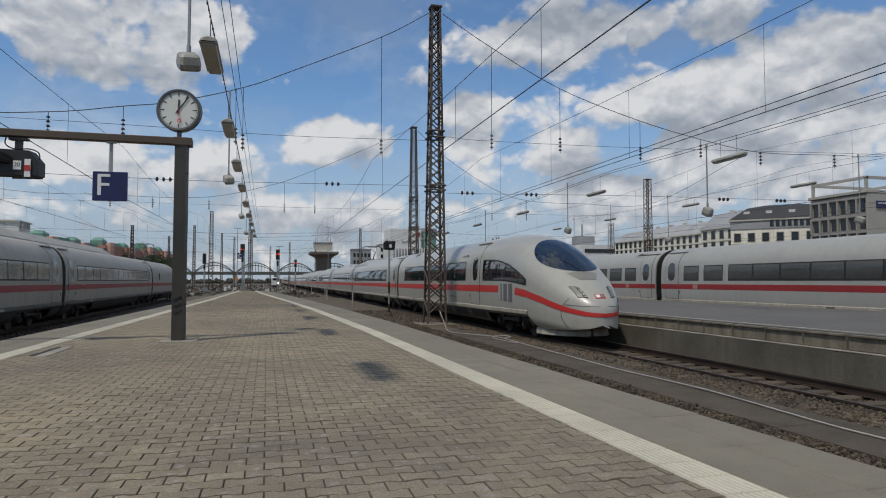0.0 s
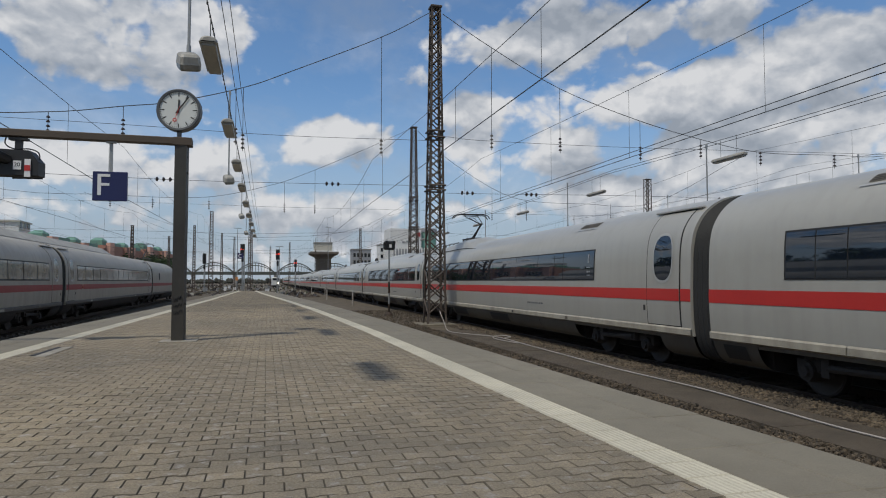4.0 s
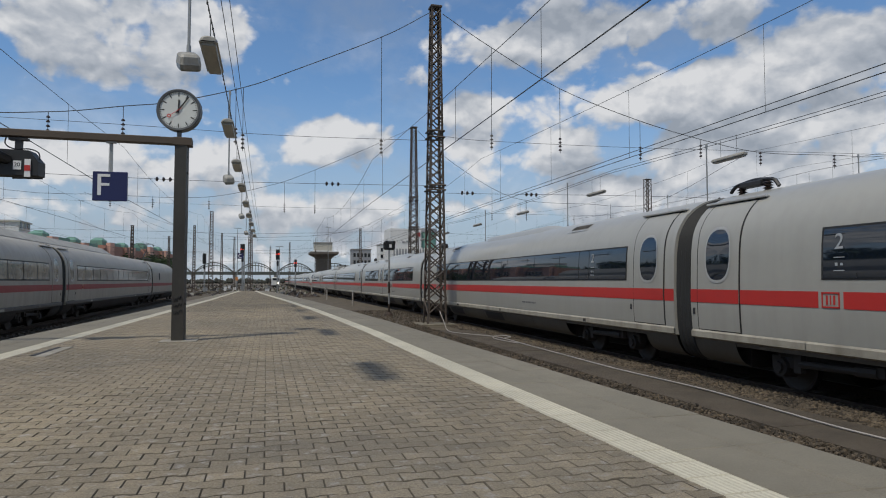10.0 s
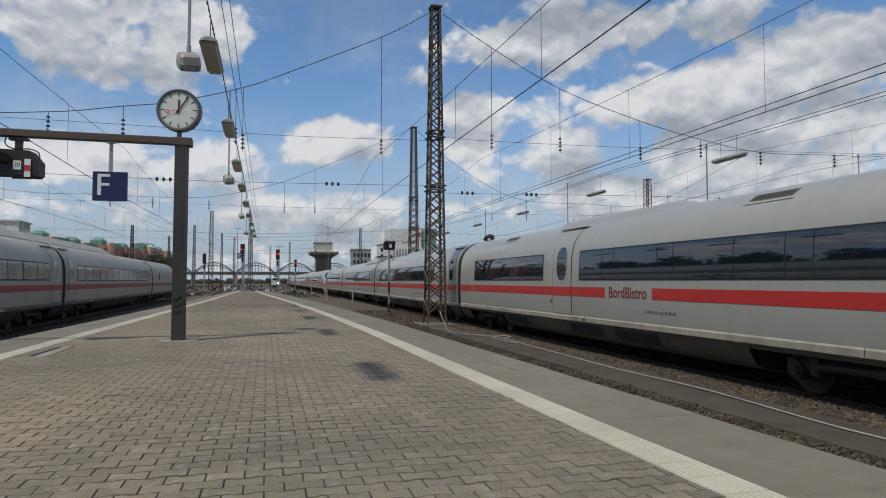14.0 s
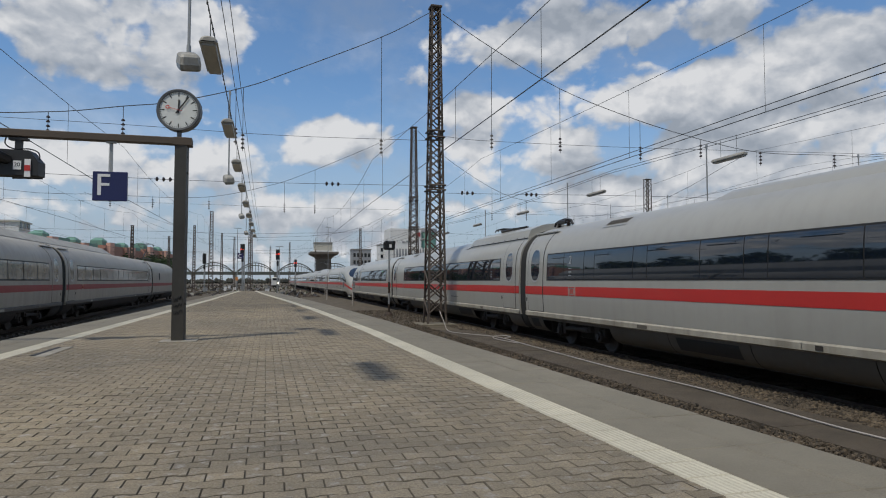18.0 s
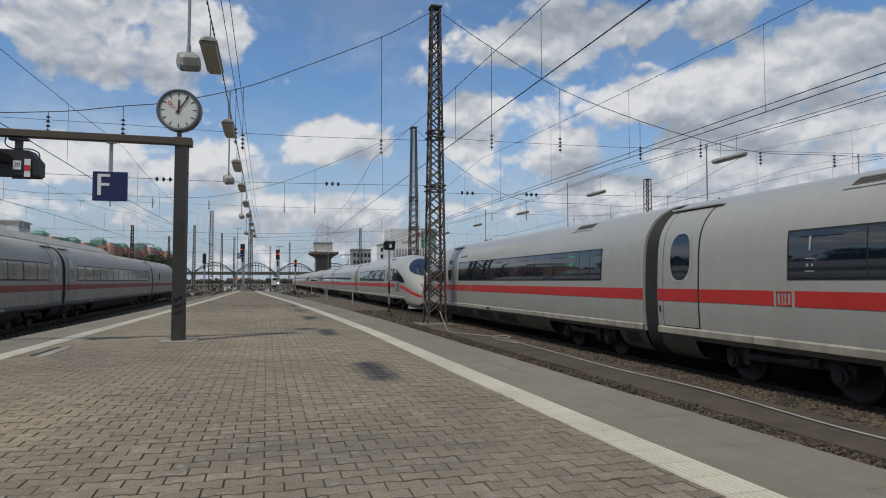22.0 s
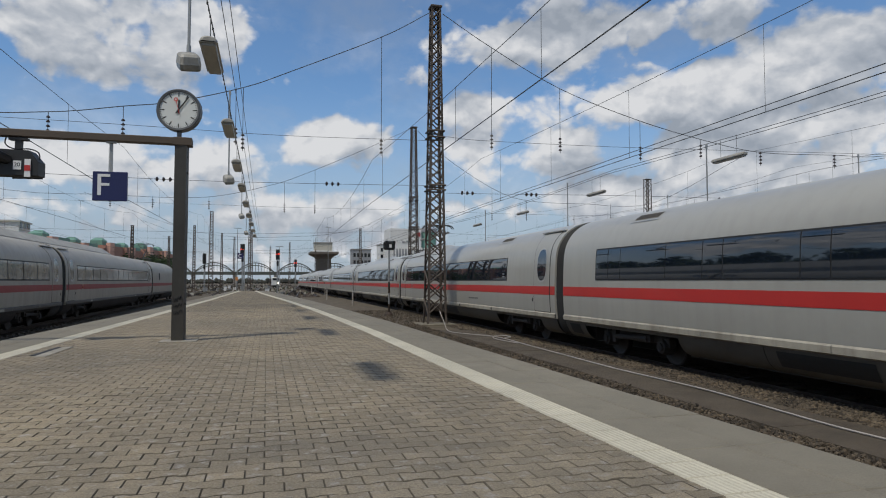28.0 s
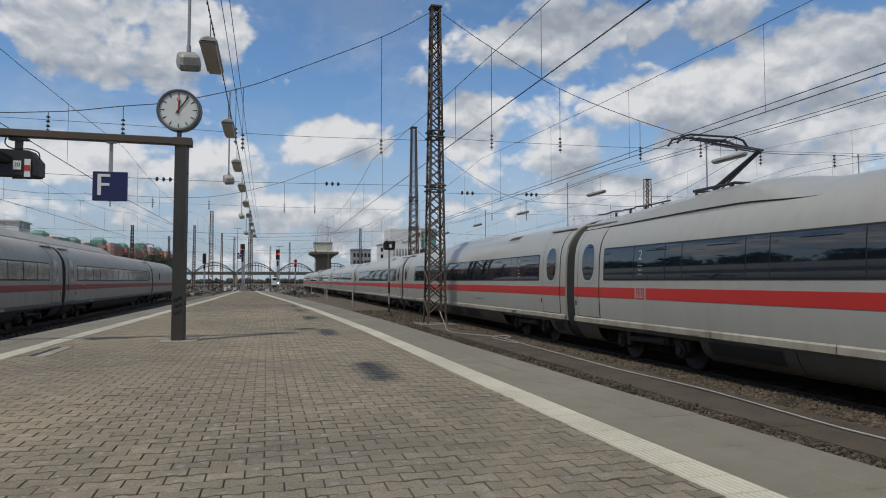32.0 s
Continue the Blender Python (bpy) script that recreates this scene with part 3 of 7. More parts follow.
def bogie_frame_mesh():
    g = Geo()
    for s in (-1, 1):
        g.box(s * 1.06, 0, 0.62, 0.16, 2.3, 0.22, b=0.03)
        g.box(s * 1.06, -1.25, 0.56, 0.18, 0.5, 0.26, b=0.04)
        g.box(s * 1.06, 1.25, 0.56, 0.18, 0.5, 0.26, b=0.04)
    g.box(0, 0, 0.60, 2.0, 0.5, 0.24, b=0.03)
    return g.mesh("frame", UNDER)


def bogie_gear_mesh(s):
    g = Geo()
    g.rod((s * 1.22, -0.75, 0.60), (s * 1.22, 0.75, 0.56), 0.065, 8)
    g.rod((s * 1.22, -0.75, 0.60), (s * 1.22, -0.35, 0.59), 0.09, 8)
    g.box(s * 1.2, 0.8, 0.56, 0.12, 0.16, 0.34, b=0.02)
    g.box(s * 1.2, -0.8, 0.62, 0.12, 0.14, 0.2, b=0.02)
    return g.mesh("damper", UNDER)


def axle_box_mesh(s):
    g = Geo()
    g.rod((s * 0.95, 0, 0), (s * 1.22, 0, 0), 0.20, 12, 0.17)
    g.rod((s * 1.22, 0, 0), (s * 1.27, 0, 0), 0.10, 8)
    g.lathe([(0.10, 0.18), (0.13, 0.2), (0.13, 0.36), (0.10, 0.38)], 10, Matrix.Translation((s * 1.06, 0, 0)))
    return g.mesh("axle_box", UNDER)


FRAME_ME, GEAR_ME, AXLE_ME = bogie_frame_mesh(), [bogie_gear_mesh(s) for s in (-1, 1)], [axle_box_mesh(s) for s in (-1, 1)]


def add_bogie(car, y):
    b = part("bogie", FRAME_ME, UNDER, car, "grimy dark steel bogie", at=pose(0, y, 0))
    for dy in (-1.25, 1.25):
        part("wheelset", WHEELSET, WHEEL, b, at=pose(0, dy, 0.46))
        for k in (0, 1):
            part("axle_box", AXLE_ME[k], UNDER, b, at=pose(0, dy, 0.46))
    for k in (0, 1):
        part("damper", GEAR_ME[k], UNDER, b)


def add_door(car, sh, y0, y1, side, paint=None, glass=None, red=None):
    yc = (y0 + y1) / 2
    seam = part("door_seam", band(sh, y0 - 0.035, y1 + 0.035, 1.0, 3.60, side, 0.004, 1, 10), SEAL, car)
    d = part("door", band(sh, y0, y1, 1.02, 3.58, side, 0.012, 1, 10), paint or WHITE, car, "closed white plug door with oval window", True)
    part("door_window_frame", oval(sh, yc, 2.53, 0.385, 0.565, side, 0.020, 2, 28, inner=0.90), LIGHTMETAL, d, "bright metal oval window rim", True)
    part("door_window", oval(sh, yc, 2.53, 0.35, 0.53, side, 0.018, 3, 28), glass or GLASS, d, "dark oval glass", True)
    part("door_stripe", band(sh, y0, y1, 1.566, 1.834, side, 0.020, 1, 2), red or RED, d)
    g = Geo()
    xs = sh.half(yc, 3.60)
    g.box(side * (xs + 0.03), yc, 3.63, 0.10, y1 - y0 + 0.5, 0.05, b=0.012)
    part("rain_gutter", g, LIGHTMETAL, car)
    part("door_lock", Geo().box(side * (sh.half(y1, 1.38) + 0.006), y1 + 0.14, 1.38, 0.012, 0.07, 0.13, b=0.003), DARKMETAL, car, "small dark door lock")


def add_windows(car, sh, y0, y1, side, mark="", mark_at=0.0, lo=2.02, hi=2.88, panes=None, glass=None):
    """A flush strip of panes on a black backing."""
    part("window_backing", band(sh, y0, y1, lo, hi, side, 0.005, 1, 5), SEAL, car, "black window surround")
    if panes is None:
        cuts, y, k = [y0 + 0.03], y0 + 0.03, 0
        seq = (1.95, 0.62, 1.3, 1.95, 0.62)
        while y + seq[k % 5] < y1 - 0.5:
            y += seq[k % 5]
            cuts.append(y)
            k += 1
        cuts.append(y1 - 0.03)
        panes = list(zip(cuts, cuts[1:]))
    for a, b in panes:
        part("window_pane", band(sh, a + 0.012, b - 0.012, lo + 0.035, hi - 0.035, side, 0.011, 1, 4), glass or GLASS, car, smooth=True)
    if mark and side < 0:
        add_mark(car, sh, mark, mark_at)


def add_mark(car, sh, mark, y):
    """The class number and a small pictogram on a pane."""
    z = 2.62
    text("class_number", mark, 0.35, MARKWHITE, car, Matrix.Translation((-sh.half(y, z) - 0.018, y, z)) @ pose(0, 0, 0, 84, 0, -90), 0.002)
    g = Geo()
    for dz, dy, w, h in ((2.38, 0, 0.20, 0.014), (2.27, 0.05, 0.05, 0.05), (2.27, -0.05, 0.045, 0.04), (2.17, 0, 0.20, 0.018)):
        g.box(-sh.half(y, dz) - 0.018, y + dy, dz, 0.004, w, h)
    part("pictogram", g, MARKWHITE, car)
    tagged(part("pane_frame", Geo().add([(-sh.half(y, zz) - 0.014, y + d, zz) for d in (0.30, 0.325) for zz in (2.05, 2.85)] + [(-sh.half(y, zz) - 0.014, y - d, zz) for d in (0.30, 0.325) for zz in (2.05, 2.85)], [(0, 1, 3, 2), (4, 5, 7, 6)]), SEAL, car), kind="stuff")


def add_stripe(car, sh, y0, y1, side, skip=(), red=None):
    """The red stripe, broken at doors and emblems."""
    y = y0
    for a, b in sorted(skip) + [(y1, y1)]:
        if a - y > 0.02:
            part("red_stripe", band(sh, y, a, 1.566, 1.834, side, 0.006, 1, 2), red or RED, car)
        y = b


def add_emblem(car, sh, y, side):
    """A white plate with a red frame and plain bars."""
    x = side * (sh.half(y, 1.7) + 0.008)
    g = Geo()
    for dy, dz, w, h in ((0, 0.115, 0.34, 0.025), (0, -0.115, 0.34, 0.025), (-0.16, 0, 0.025, 0.25), (0.16, 0, 0.025, 0.25), (-0.07, 0, 0.035, 0.15), (0.0, 0, 0.02, 0.15), (0.07, 0, 0.035, 0.15)):
        g.box(x, y + dy, 1.70 + dz, 0.006, w, h)
    part("emblem", g, RED, car, "red framed emblem plate")


def add_skirts(car, sh, y0, y1, bogies, side, seed, sill_paint=None, skirt_paint=None):
    rnd = random.Random(seed)
    joints = steps(y0, y1, max(2, round((y1 - y0) / 3.1)))
    for ya, yb in zip(joints, joints[1:]):
        ledge = Geo()
        rows = [[(side * (sh.half(y, 0.99) + 0.012), y, 1.0), (side * (sh.half(y, 0.95) + 0.045), y, 0.965), (side * (sh.half(y, 0.9) + 0.05), y, 0.85), (side * (sh.half(y, 0.83) - 0.02), y, 0.815)] for y in (ya + 0.008, yb - 0.008)]
        ledge.grid(rows if side > 0 else [r[::-1] for r in rows])
        sill = part("sill", ledge, sill_paint or LEDGE, car, "dusty off-white sill ledge", True)
    for k in range(3):
        q = y0 + (y1 - y0) * (0.2 + 0.27 * k + rnd.uniform(-0.05, 0.05))
        part("sill_hatch", Geo().box(side * (sh.half(q, 0.92) + 0.048), q, 0.91, 0.012, rnd.choice((0.16, 0.3, 0.42)), 0.085, b=0.003), rnd.choice((SKIRT, LEDGE, UNDER)), sill, "small hatch in the sill")
    cuts = [y0]
    for b in bogies:
        cuts += [b - 2.15, b + 2.15]
    cuts.append(y1)
    for a, b in zip(cuts[::2], cuts[1::2]):
        n = max(1, round((b - a) / 2.4))
        for k in range(n):
            ya, yb = a + (b - a) * k / n + 0.01, a + (b - a) * (k + 1) / n - 0.01
            part("skirt_panel", band(sh, ya, yb, 0.34, 0.83, side, -0.01, 1, 5), skirt_paint or SKIRT, car, "dusty grey skirt panel", True)
            # No opening is cut; a flat black patch paints its shade.
            if rnd.random() < 0.4 and yb - ya > 1.2:
                part("skirt_vent", band(sh, ya + 0.3, yb - 0.3, 0.48, 0.76, side, 0.004, 1, 2), SEAL, car, "flat black patch for a skirt opening")
    for b in bogies:
        part("bogie_fairing", band(sh, b - 2.15, b + 2.15, 0.74, 0.83, side, -0.02, 1, 1), skirt_paint or SKIRT, car)


def add_belly(car, y0, y1, bogies):
    g = Geo()
    g.box(0, (y0 + y1) / 2, 0.93, 2.7, y1 - y0, 0.12)
    cuts = [y0] + [c for b in bogies for c in (b - 2.1, b + 2.1)] + [y1]
    for a, b in zip(cuts[::2], cuts[1::2]):
        g.box(0, (a + b) / 2, 0.60, 2.1, b - a - 0.1, 0.55)
    part("underframe", g, UNDER, car)


def bellows(car, y):
    g = Geo()
    rows = []
    for k in range(9):
        yy = y - 0.30 + 0.6 * k / 8
        s = 0.985 if k % 2 else 0.955
        ring = [(-x * s, yy, 0.5 + (z - 0.5) * (s + 0.008)) for z, x in PROFILE[1:]] + [(x * s, yy, 0.5 + (z - 0.5) * (s + 0.008)) for z, x in PROFILE[-2:0:-1]]
        rows.append(ring)
    part("bellows", g.grid(rows), BELLOWS, car, "dark grey rubber gangway bellows")


def roof_fairing(car, y0, y1, seed, rise=2.6, fall=0.0):
    """The long raised cover on a pantograph car's roof."""
    rows, seal = [], []
    for y in steps(y0, y1, 24):
        e = min(1, (y - y0) / rise, 1)
        e = e * e * (3 - 2 * e)
        q = min(1, (y1 - y) / fall) if fall else 1
        h = 0.36 * e * (0.3 + 0.7 * q * q * (3 - 2 * q))
        seal.append((-1.105, y, 3.455 + 0.275 * h))
        rows.append([(-1.12, y, 3.44), (-1.06, y, 3.47 + h * 0.55), (-0.98, y, 3.52 + h * 0.95), (-0.5, y, 3.76 + h * 0.8), (0, y, 3.86 + h * 0.7), (0.5, y, 3.76 + h * 0.8), (0.98, y, 3.52 + h * 0.95), (1.06, y, 3.47 + h * 0.55), (1.12, y, 3.44)])
    g = Geo().grid(rows)
    g.f.append(tuple(24 * 9 + i for i in range(8, -1, -1)))
    f = part("roof_fairing", g, WHITE, car, "raised white roof fairing", True)
    part("fairing_seal", Geo().path(seal, 0.014), SEAL, f)
    for y in steps(y0 + 1.2, y1 - 0.4, 9) if not fall else ():
        part("fairing_bolt", Geo().box(-1.075, y, 3.60, 0.03, 0.035, 0.03), DARKMETAL, f)


def insulator(g, p, h=0.28, r=0.07):
    n = 4
    for k in range(n):
        z = h * k / n
        g.lathe([(r * 0.5, z), (r, z + h / n * 0.3), (r * 0.5, z + h / n * 0.9)], 8, Matrix.Translation(p))
    return g


def pantograph(car, y, raised, face):
    """face: +1 where the knee points to the rear."""
    base = Geo()
    for s in (-0.45, 0.45):
        base.rod((s, y - 0.7, 4.12), (s, y + 0.7, 4.12), 0.035 if raised else 0.05, 6)
    for d in (-0.7, 0.7):
        base.rod((-0.45, y + d, 4.12), (0.45, y + d, 4.12), 0.035, 6)
    p = part("pantograph", base, DARKMETAL, car, "black steel pantograph " + ("raised to the wire" if raised else "folded down"))
    ins = Geo()
    for s in (-0.45, 0.45):
        for d in (-0.6, 0.6):
            insulator(ins, Vector((s, y + d, 3.86)), 0.25, 0.06)
    part("insulator", ins, INSUL, p)
    foot = Vector((0, y + face * 0.55, 4.16))
    knee = Vector((0, y - face * 0.95, 4.80)) if raised else Vector((0, y - face * 1.0, 4.20))
    head = Vector((0, y + face * 0.75, 5.44)) if raised else Vector((0, y + face * 0.95, 4.25))
    half = 1.0 if raised else 0.62
    a = Geo().rod(foot, knee, 0.06, 6, 0.045)
    a.rod(foot + Vector((0, -face * 0.25, -0.02)), knee + Vector((0, face * 0.12, -0.08)), 0.022, 5)
    part("lower_arm", a, DARKMETAL, p)
    u = Geo()
    for s in (-1, 1):
        u.rod(knee + Vector((s * 0.06, 0, 0)), head + Vector((s * 0.38, 0, -0.08)), 0.028, 6, 0.02)
        u.rod(knee + Vector((s * 0.02, 0, -0.06)), head + Vector((s * 0.1, 0, -0.14)), 0.012, 4)
    u.rod(head + Vector((-0.4, 0, -0.08)), head + Vector((0.4, 0, -0.08)), 0.022, 5)
    part("upper_arm", u, DARKMETAL, p)
    for d in (-0.18, 0.18):
        h = Geo().path([head + Vector((x * half, d, z * half)) for x, z in ((-0.97, -0.22), (-0.85, -0.06), (-0.6, 0.0), (0.6, 0.0), (0.85, -0.06), (0.97, -0.22))], 0.028, 6)
        part("contact_strip", h, DARKMETAL, p)
    s = Geo()
    for x in (-0.35, 0.35):
        s.rod(head + Vector((x, -0.2, -0.06)), head + Vector((x, 0.2, -0.06)), 0.016, 5)
    part("head_bracket", s, DARKMETAL, p)


def roof_gear(car, y, side_y):
    """High-voltage cable link beside a car's end: insulators, a cable and a block."""
    g = Geo()
    for k, dy in enumerate((0.45, 1.2)):
        insulator(g, Vector((-0.25, y + side_y * dy, 3.84)), 0.22, 0.11)
    part("roof_insulator", g, INSUL, car, "brown ribbed roof insulator")
    c = Geo().path(smooth_curve([(-0.25, y + side_y * d, z) for d, z in ((0.1, 3.95), (0.25, 4.06), (0.5, 4.10), (0.85, 4.13), (1.2, 4.10), (1.38, 4.06), (1.5, 3.92))], 4), 0.04, 6)
    part("roof_cable", c, DARKMETAL, car)
    b = Geo().box(-0.25, y + side_y * 0.8, 4.05, 0.2, 0.6, 0.13, b=0.03)
    part("roof_isolator", b, DARKMETAL, car)


def roof_vent(car, sh, y0, y1, side=-1):
    v = part("roof_vent", band(sh, y0, y1, 3.56, 3.70, side, 0.014, 1, 3), VENT, car, "grey-brown louvred roof vent")
    part("vent_rim", band(sh, y0 - 0.10, y1 + 0.10, 3.50, 3.525, side, 0.03, 1, 1), LIGHTMETAL, v)
    for z in (3.595, 3.63, 3.665):
        part("louvre", band(sh, y0 + 0.04, y1 - 0.04, z - 0.006, z + 0.006, side, 0.024, 1, 1), UNDER, v)


def roof_hump(car, y0, y1, w=0.8, h=0.16):
    rows = []
    for y in steps(y0, y1, 10):
        e = min(1, (y - y0) / 0.5, (y1 - y) / 0.5)
        e = e * (2 - e)
        rows.append([(x, y, 3.89 - 0.32 * (x / 1.0) ** 2 + h * e * min(1, (1 - abs(x) / w) * 4) - 0.02) for x in steps(-w, w, 10)])
    part("roof_unit", Geo().grid(rows), WHITE, car, "low white air-conditioning hump", True)


def car_marks(car, sh, y, z=1.28, n=9, seed=3):
    """Unreadable small stencil as plain bars."""
    rnd, g, yy = random.Random(seed), Geo(), y
    for _ in range(n):
        w = rnd.uniform(0.05, 0.13)
        g.box(-sh.half(yy, z) - 0.006, yy + w / 2, z, 0.004, w, 0.05)
        yy += w + 0.05
    tagged(part("stencil", g, LOGO_GREY, car), kind="stuff")


def mid_car(label, front_door=True, rear_door=True, wins=((2.25, 22.5),), doors=(), emblem=(3.8,), mark="2", roof="", seed=1, marks_at=(), gaps=()):
    car = thing("train_car", label, "train car", group="cars of the moving train")
    sh = Shape(False)
    L = CAR_L
    bog = (3.7, L - 3.7)
    part("body", shell(sh, 0.30, L - 0.30, 6, lambda y: 0.83), WHITE, car, "white painted body shell", True)
    ds = list(doors) + ([(0.68, 1.92)] if front_door else []) + ([(L - 1.76, L - 0.54)] if rear_door else [])
    for side in (-1, 1):
        for a, b in ds:
            add_door(car, sh, a, b, side)
        for a, b in wins:
            add_windows(car, sh, a, b, side)
            for q in marks_at if side < 0 else ():
                add_mark(car, sh, "1" if roof == "raised" and q < 9 else mark, q)
        add_stripe(car, sh, 0.3, L - 0.3, side, [(a - 0.03, b + 0.03) for a, b in ds] + [(e - 0.24, e + 0.24) for e in emblem] + list(gaps))
        for e in emblem:
            add_emblem(car, sh, e, side)
        add_skirts(car, sh, 0.3, L - 0.3, bog, side, seed)
    add_belly(car, 0.35, L - 0.35, bog)
    for b in bog:
        add_bogie(car, b)
    bellows(car, L)
    roof_vent(car, sh, 5.1, 6.2)
    roof_vent(car, sh, L - 6.2, L - 5.1)
    car_marks(car, sh, 8.0, seed=seed)
    if roof == "raised":
        roof_fairing_flip(car, L - 8.9, L - 0.35)
        pantograph(car, L - 5.2, True, 1)
        roof_cables(car, L - 4.0, L + 0.3)
    elif roof == "folded":
        roof_fairing_front(car, 0.35, 8.0)
        pantograph(car, 4.1, False, 1)
    else:
        roof_hump(car, L / 2 - 3.5, L / 2 + 3.5)
    if roof == "":
        roof_gear(car, L, -1)
    return car


def roof_fairing_flip(car, y0, y1):
    roof_fairing(car, y0, y1, 0, 2.2, 5.8)


def roof_fairing_front(car, y0, y1):
    """The same cover with its slope to the rear."""
    before = set(car.children)
    roof_fairing(car, -y1, -y0, 0, 1.25)
    for o in set(car.children) - before:
        for q in (o, *o.children):
            for v in q.data.vertices:
                v.co.y = -v.co.y
            q.data.flip_normals()


def roof_cables(car, y0, y1):
    c = Geo().path(smooth_curve([(-0.3 + 0.06 * math.sin(y * 9), y, 4.04 + 0.012 * math.sin(y * 5)) for y in steps(y0 + 0.6, y1, 12)], 3), 0.022, 5)
    part("roof_cable", c, DARKMETAL, car)
    g = Geo()
    for y in steps(y0 + 0.2, y1 - 1, 4):
        insulator(g, Vector((-0.3, y, 3.88)), 0.14, 0.05)
    part("roof_insulator", g, INSUL, car)


def end_car(label, opened):
    car = thing("train_car", label, "train car", group="cars of the moving train")
    sh = Shape(True)
    L = END_L
    ys = [0.0, 0.02, 0.06, 0.12, 0.17, 0.22, 0.28, 0.35, 0.45, 0.55, 0.7, 0.9, 1.15, 1.4, 1.7, 2.0, 2.2, 2.4, 2.6, 2.8, 3.0, 3.3, 3.6, 4, 4.4, 4.8, 5.3, 5.8, 6.4, 7.0, 10, 14, 18, 22, L - 0.3]
    if opened:
        ys = [y for y in ys if y > 0.1]
    low = lambda y: 1.30 if opened and y < 0.6 else lerp(y, [(0, 0.62), (0.06, 0.56), (0.15, 0.52), (0.4, 0.48), (1.0, 0.44), (2.2, 0.40), (2.6, 0.52), (2.9, 0.83)])
    part("body", shell(sh, 0, L - 0.3, ys, low, cap0=not opened), WHITE, car, "white streamlined body shell", True)
    bog = (4.9, L - 3.7)
    if not opened:
        part("nose_floor", Geo().grid([[(-sh.half(y, low(y)), y, low(y)), (sh.half(y, low(y)), y, low(y))] for y in ys if y < 2.7]), SKIRT, car)
    # front apron under the nose
    g = Geo()
    rows = []
    for y, w in ((0.88, 0.04), (0.90, 0.2), (0.95, 0.38), (1.05, 0.56), (1.25, 0.78), (1.6, 0.98), (2.1, 1.12), (2.6, 1.18)):
        rows.append([(-w * 0.97, y + 0.03, 0.44), (-w, y, 0.36), (-w * 1.02, y - 0.02, 0.22), (w * 1.02, y - 0.02, 0.22), (w, y, 0.36), (w * 0.97, y + 0.03, 0.44)])
    part("apron", g.grid(rows), LEDGE, car, "grey front apron")
    if opened:
        h = Geo()
        r0 = [(-sh.half(0.68, z) * 0.97, 0.68, z) for z in steps(0.42, 1.45, 8)] + [(sh.half(0.68, z) * 0.97, 0.68, z) for z in steps(1.45, 0.42, 8)]
        r1 = [(x * 0.8, 1.5, 1.0 + (z - 1.0) * 0.8) for x, _, z in r0]
        h.grid([r1, r0])
        h.f.append(tuple(range(len(r0))))
        # Bay walls take the seal's black, so the recess shade is painted in.
        part("coupler_bay", h, SEAL, car, "dark open coupler bay")
        for side in (-1, 1):
            bulge = lambda y: 0.42 * math.sqrt(max(0.0, (y - 0.30) / 0.36))
            ring = [0.30 + 0.36 * (k / 8) ** 2 for k in range(9)]
            hatch = part("nose_hatch", band(sh, 0.30, 0.66, lambda y: 0.93 - bulge(y), lambda y: 0.93 + bulge(y), side, 0.004, ring, 6), WHITE, car, "rounded edge of the opened nose hatch", True)
            part("hatch_stripe", band(sh, 0.32, 0.72, lambda y: 0.985 - 0.05 * (0.72 - y), lambda y: 1.12 - 0.12 * (0.72 - y), side, 0.012, 6, 1), RED, hatch)
        c = Geo().rod((0, 1.3, 1.02), (0, 0.25, 1.02), 0.12, 10)
        c.box(0, 0.1, 1.02, 0.42, 0.32, 0.40, b=0.05)
        part("coupler", c, DARKMETAL, car, "dark automatic coupler")
    else:
        k = Geo().rod((-0.02, 0.1, 0.62), (-0.02, -0.28, 0.56), 0.03, 6)
        part("tow_hook", k, GALV, car)
    if not opened:
        part("red_stripe", Geo().box(0, -0.012, 0.935, 0.2, 0.01, 0.115, b=0.002), RED, car)
    zs = lambda y: lerp(y, [(0, 0.90), (0.3, 0.95), (1.0, 1.10), (2.0, 1.34), (3.0, 1.50), (4.0, 1.575), (5.2, 1.60)])
    first = 0.72 if opened else 0.0
    for side in (-1, 1):
        part("red_stripe", band(sh, first, 3.95, lambda y: zs(y) - 0.02 - 0.03 * min(1, y), lambda y: min(sh.top(y) - 0.02, zs(y) + 0.10 + 0.11 * min(1, y / 4)), side, 0.014, [first + (3.95 - first) * (k / 70) ** 2 for k in range(71)], 8), RED, car, smooth=True)
        add_stripe(car, sh, 5.65, L - 0.3, side, [(7.90, 9.20), (11.48, 11.92)])
        add_emblem(car, sh, 11.70, side)
        # grey lettering as plain bars
        g = Geo()
        x = side * (sh.half(4.85, 1.65) + 0.004)
        for dy, dz, w, h in ((-0.52, 0, 0.13, 0.64), (-0.10, 0, 0.36, 0.64), (0.42, 0, 0.34, 0.64)):
            g.box(x, 4.80 + side * dy, 1.59 + dz, 0.004, w, h)
        part("lettering", g, LOGO_GREY, car, "pale grey block lettering bars")
        hi = lambda y: lerp(y, [(2.95, 2.02), (3.2, 2.16), (3.8, 2.40), (4.6, 2.64), (5.4, 2.78), (6.2, 2.86), (6.8, 2.88), (7.8, 2.88)])
        lo2 = lambda y: lerp(y, [(2.95, 1.84), (3.7, 1.92), (4.5, 1.98), (5.3, 2.02)])
        part("cab_window_backing", band(sh, 3.0, 7.55, lo2, hi, side, 0.010, 20, 5), SEAL, car, "black window surround", True)
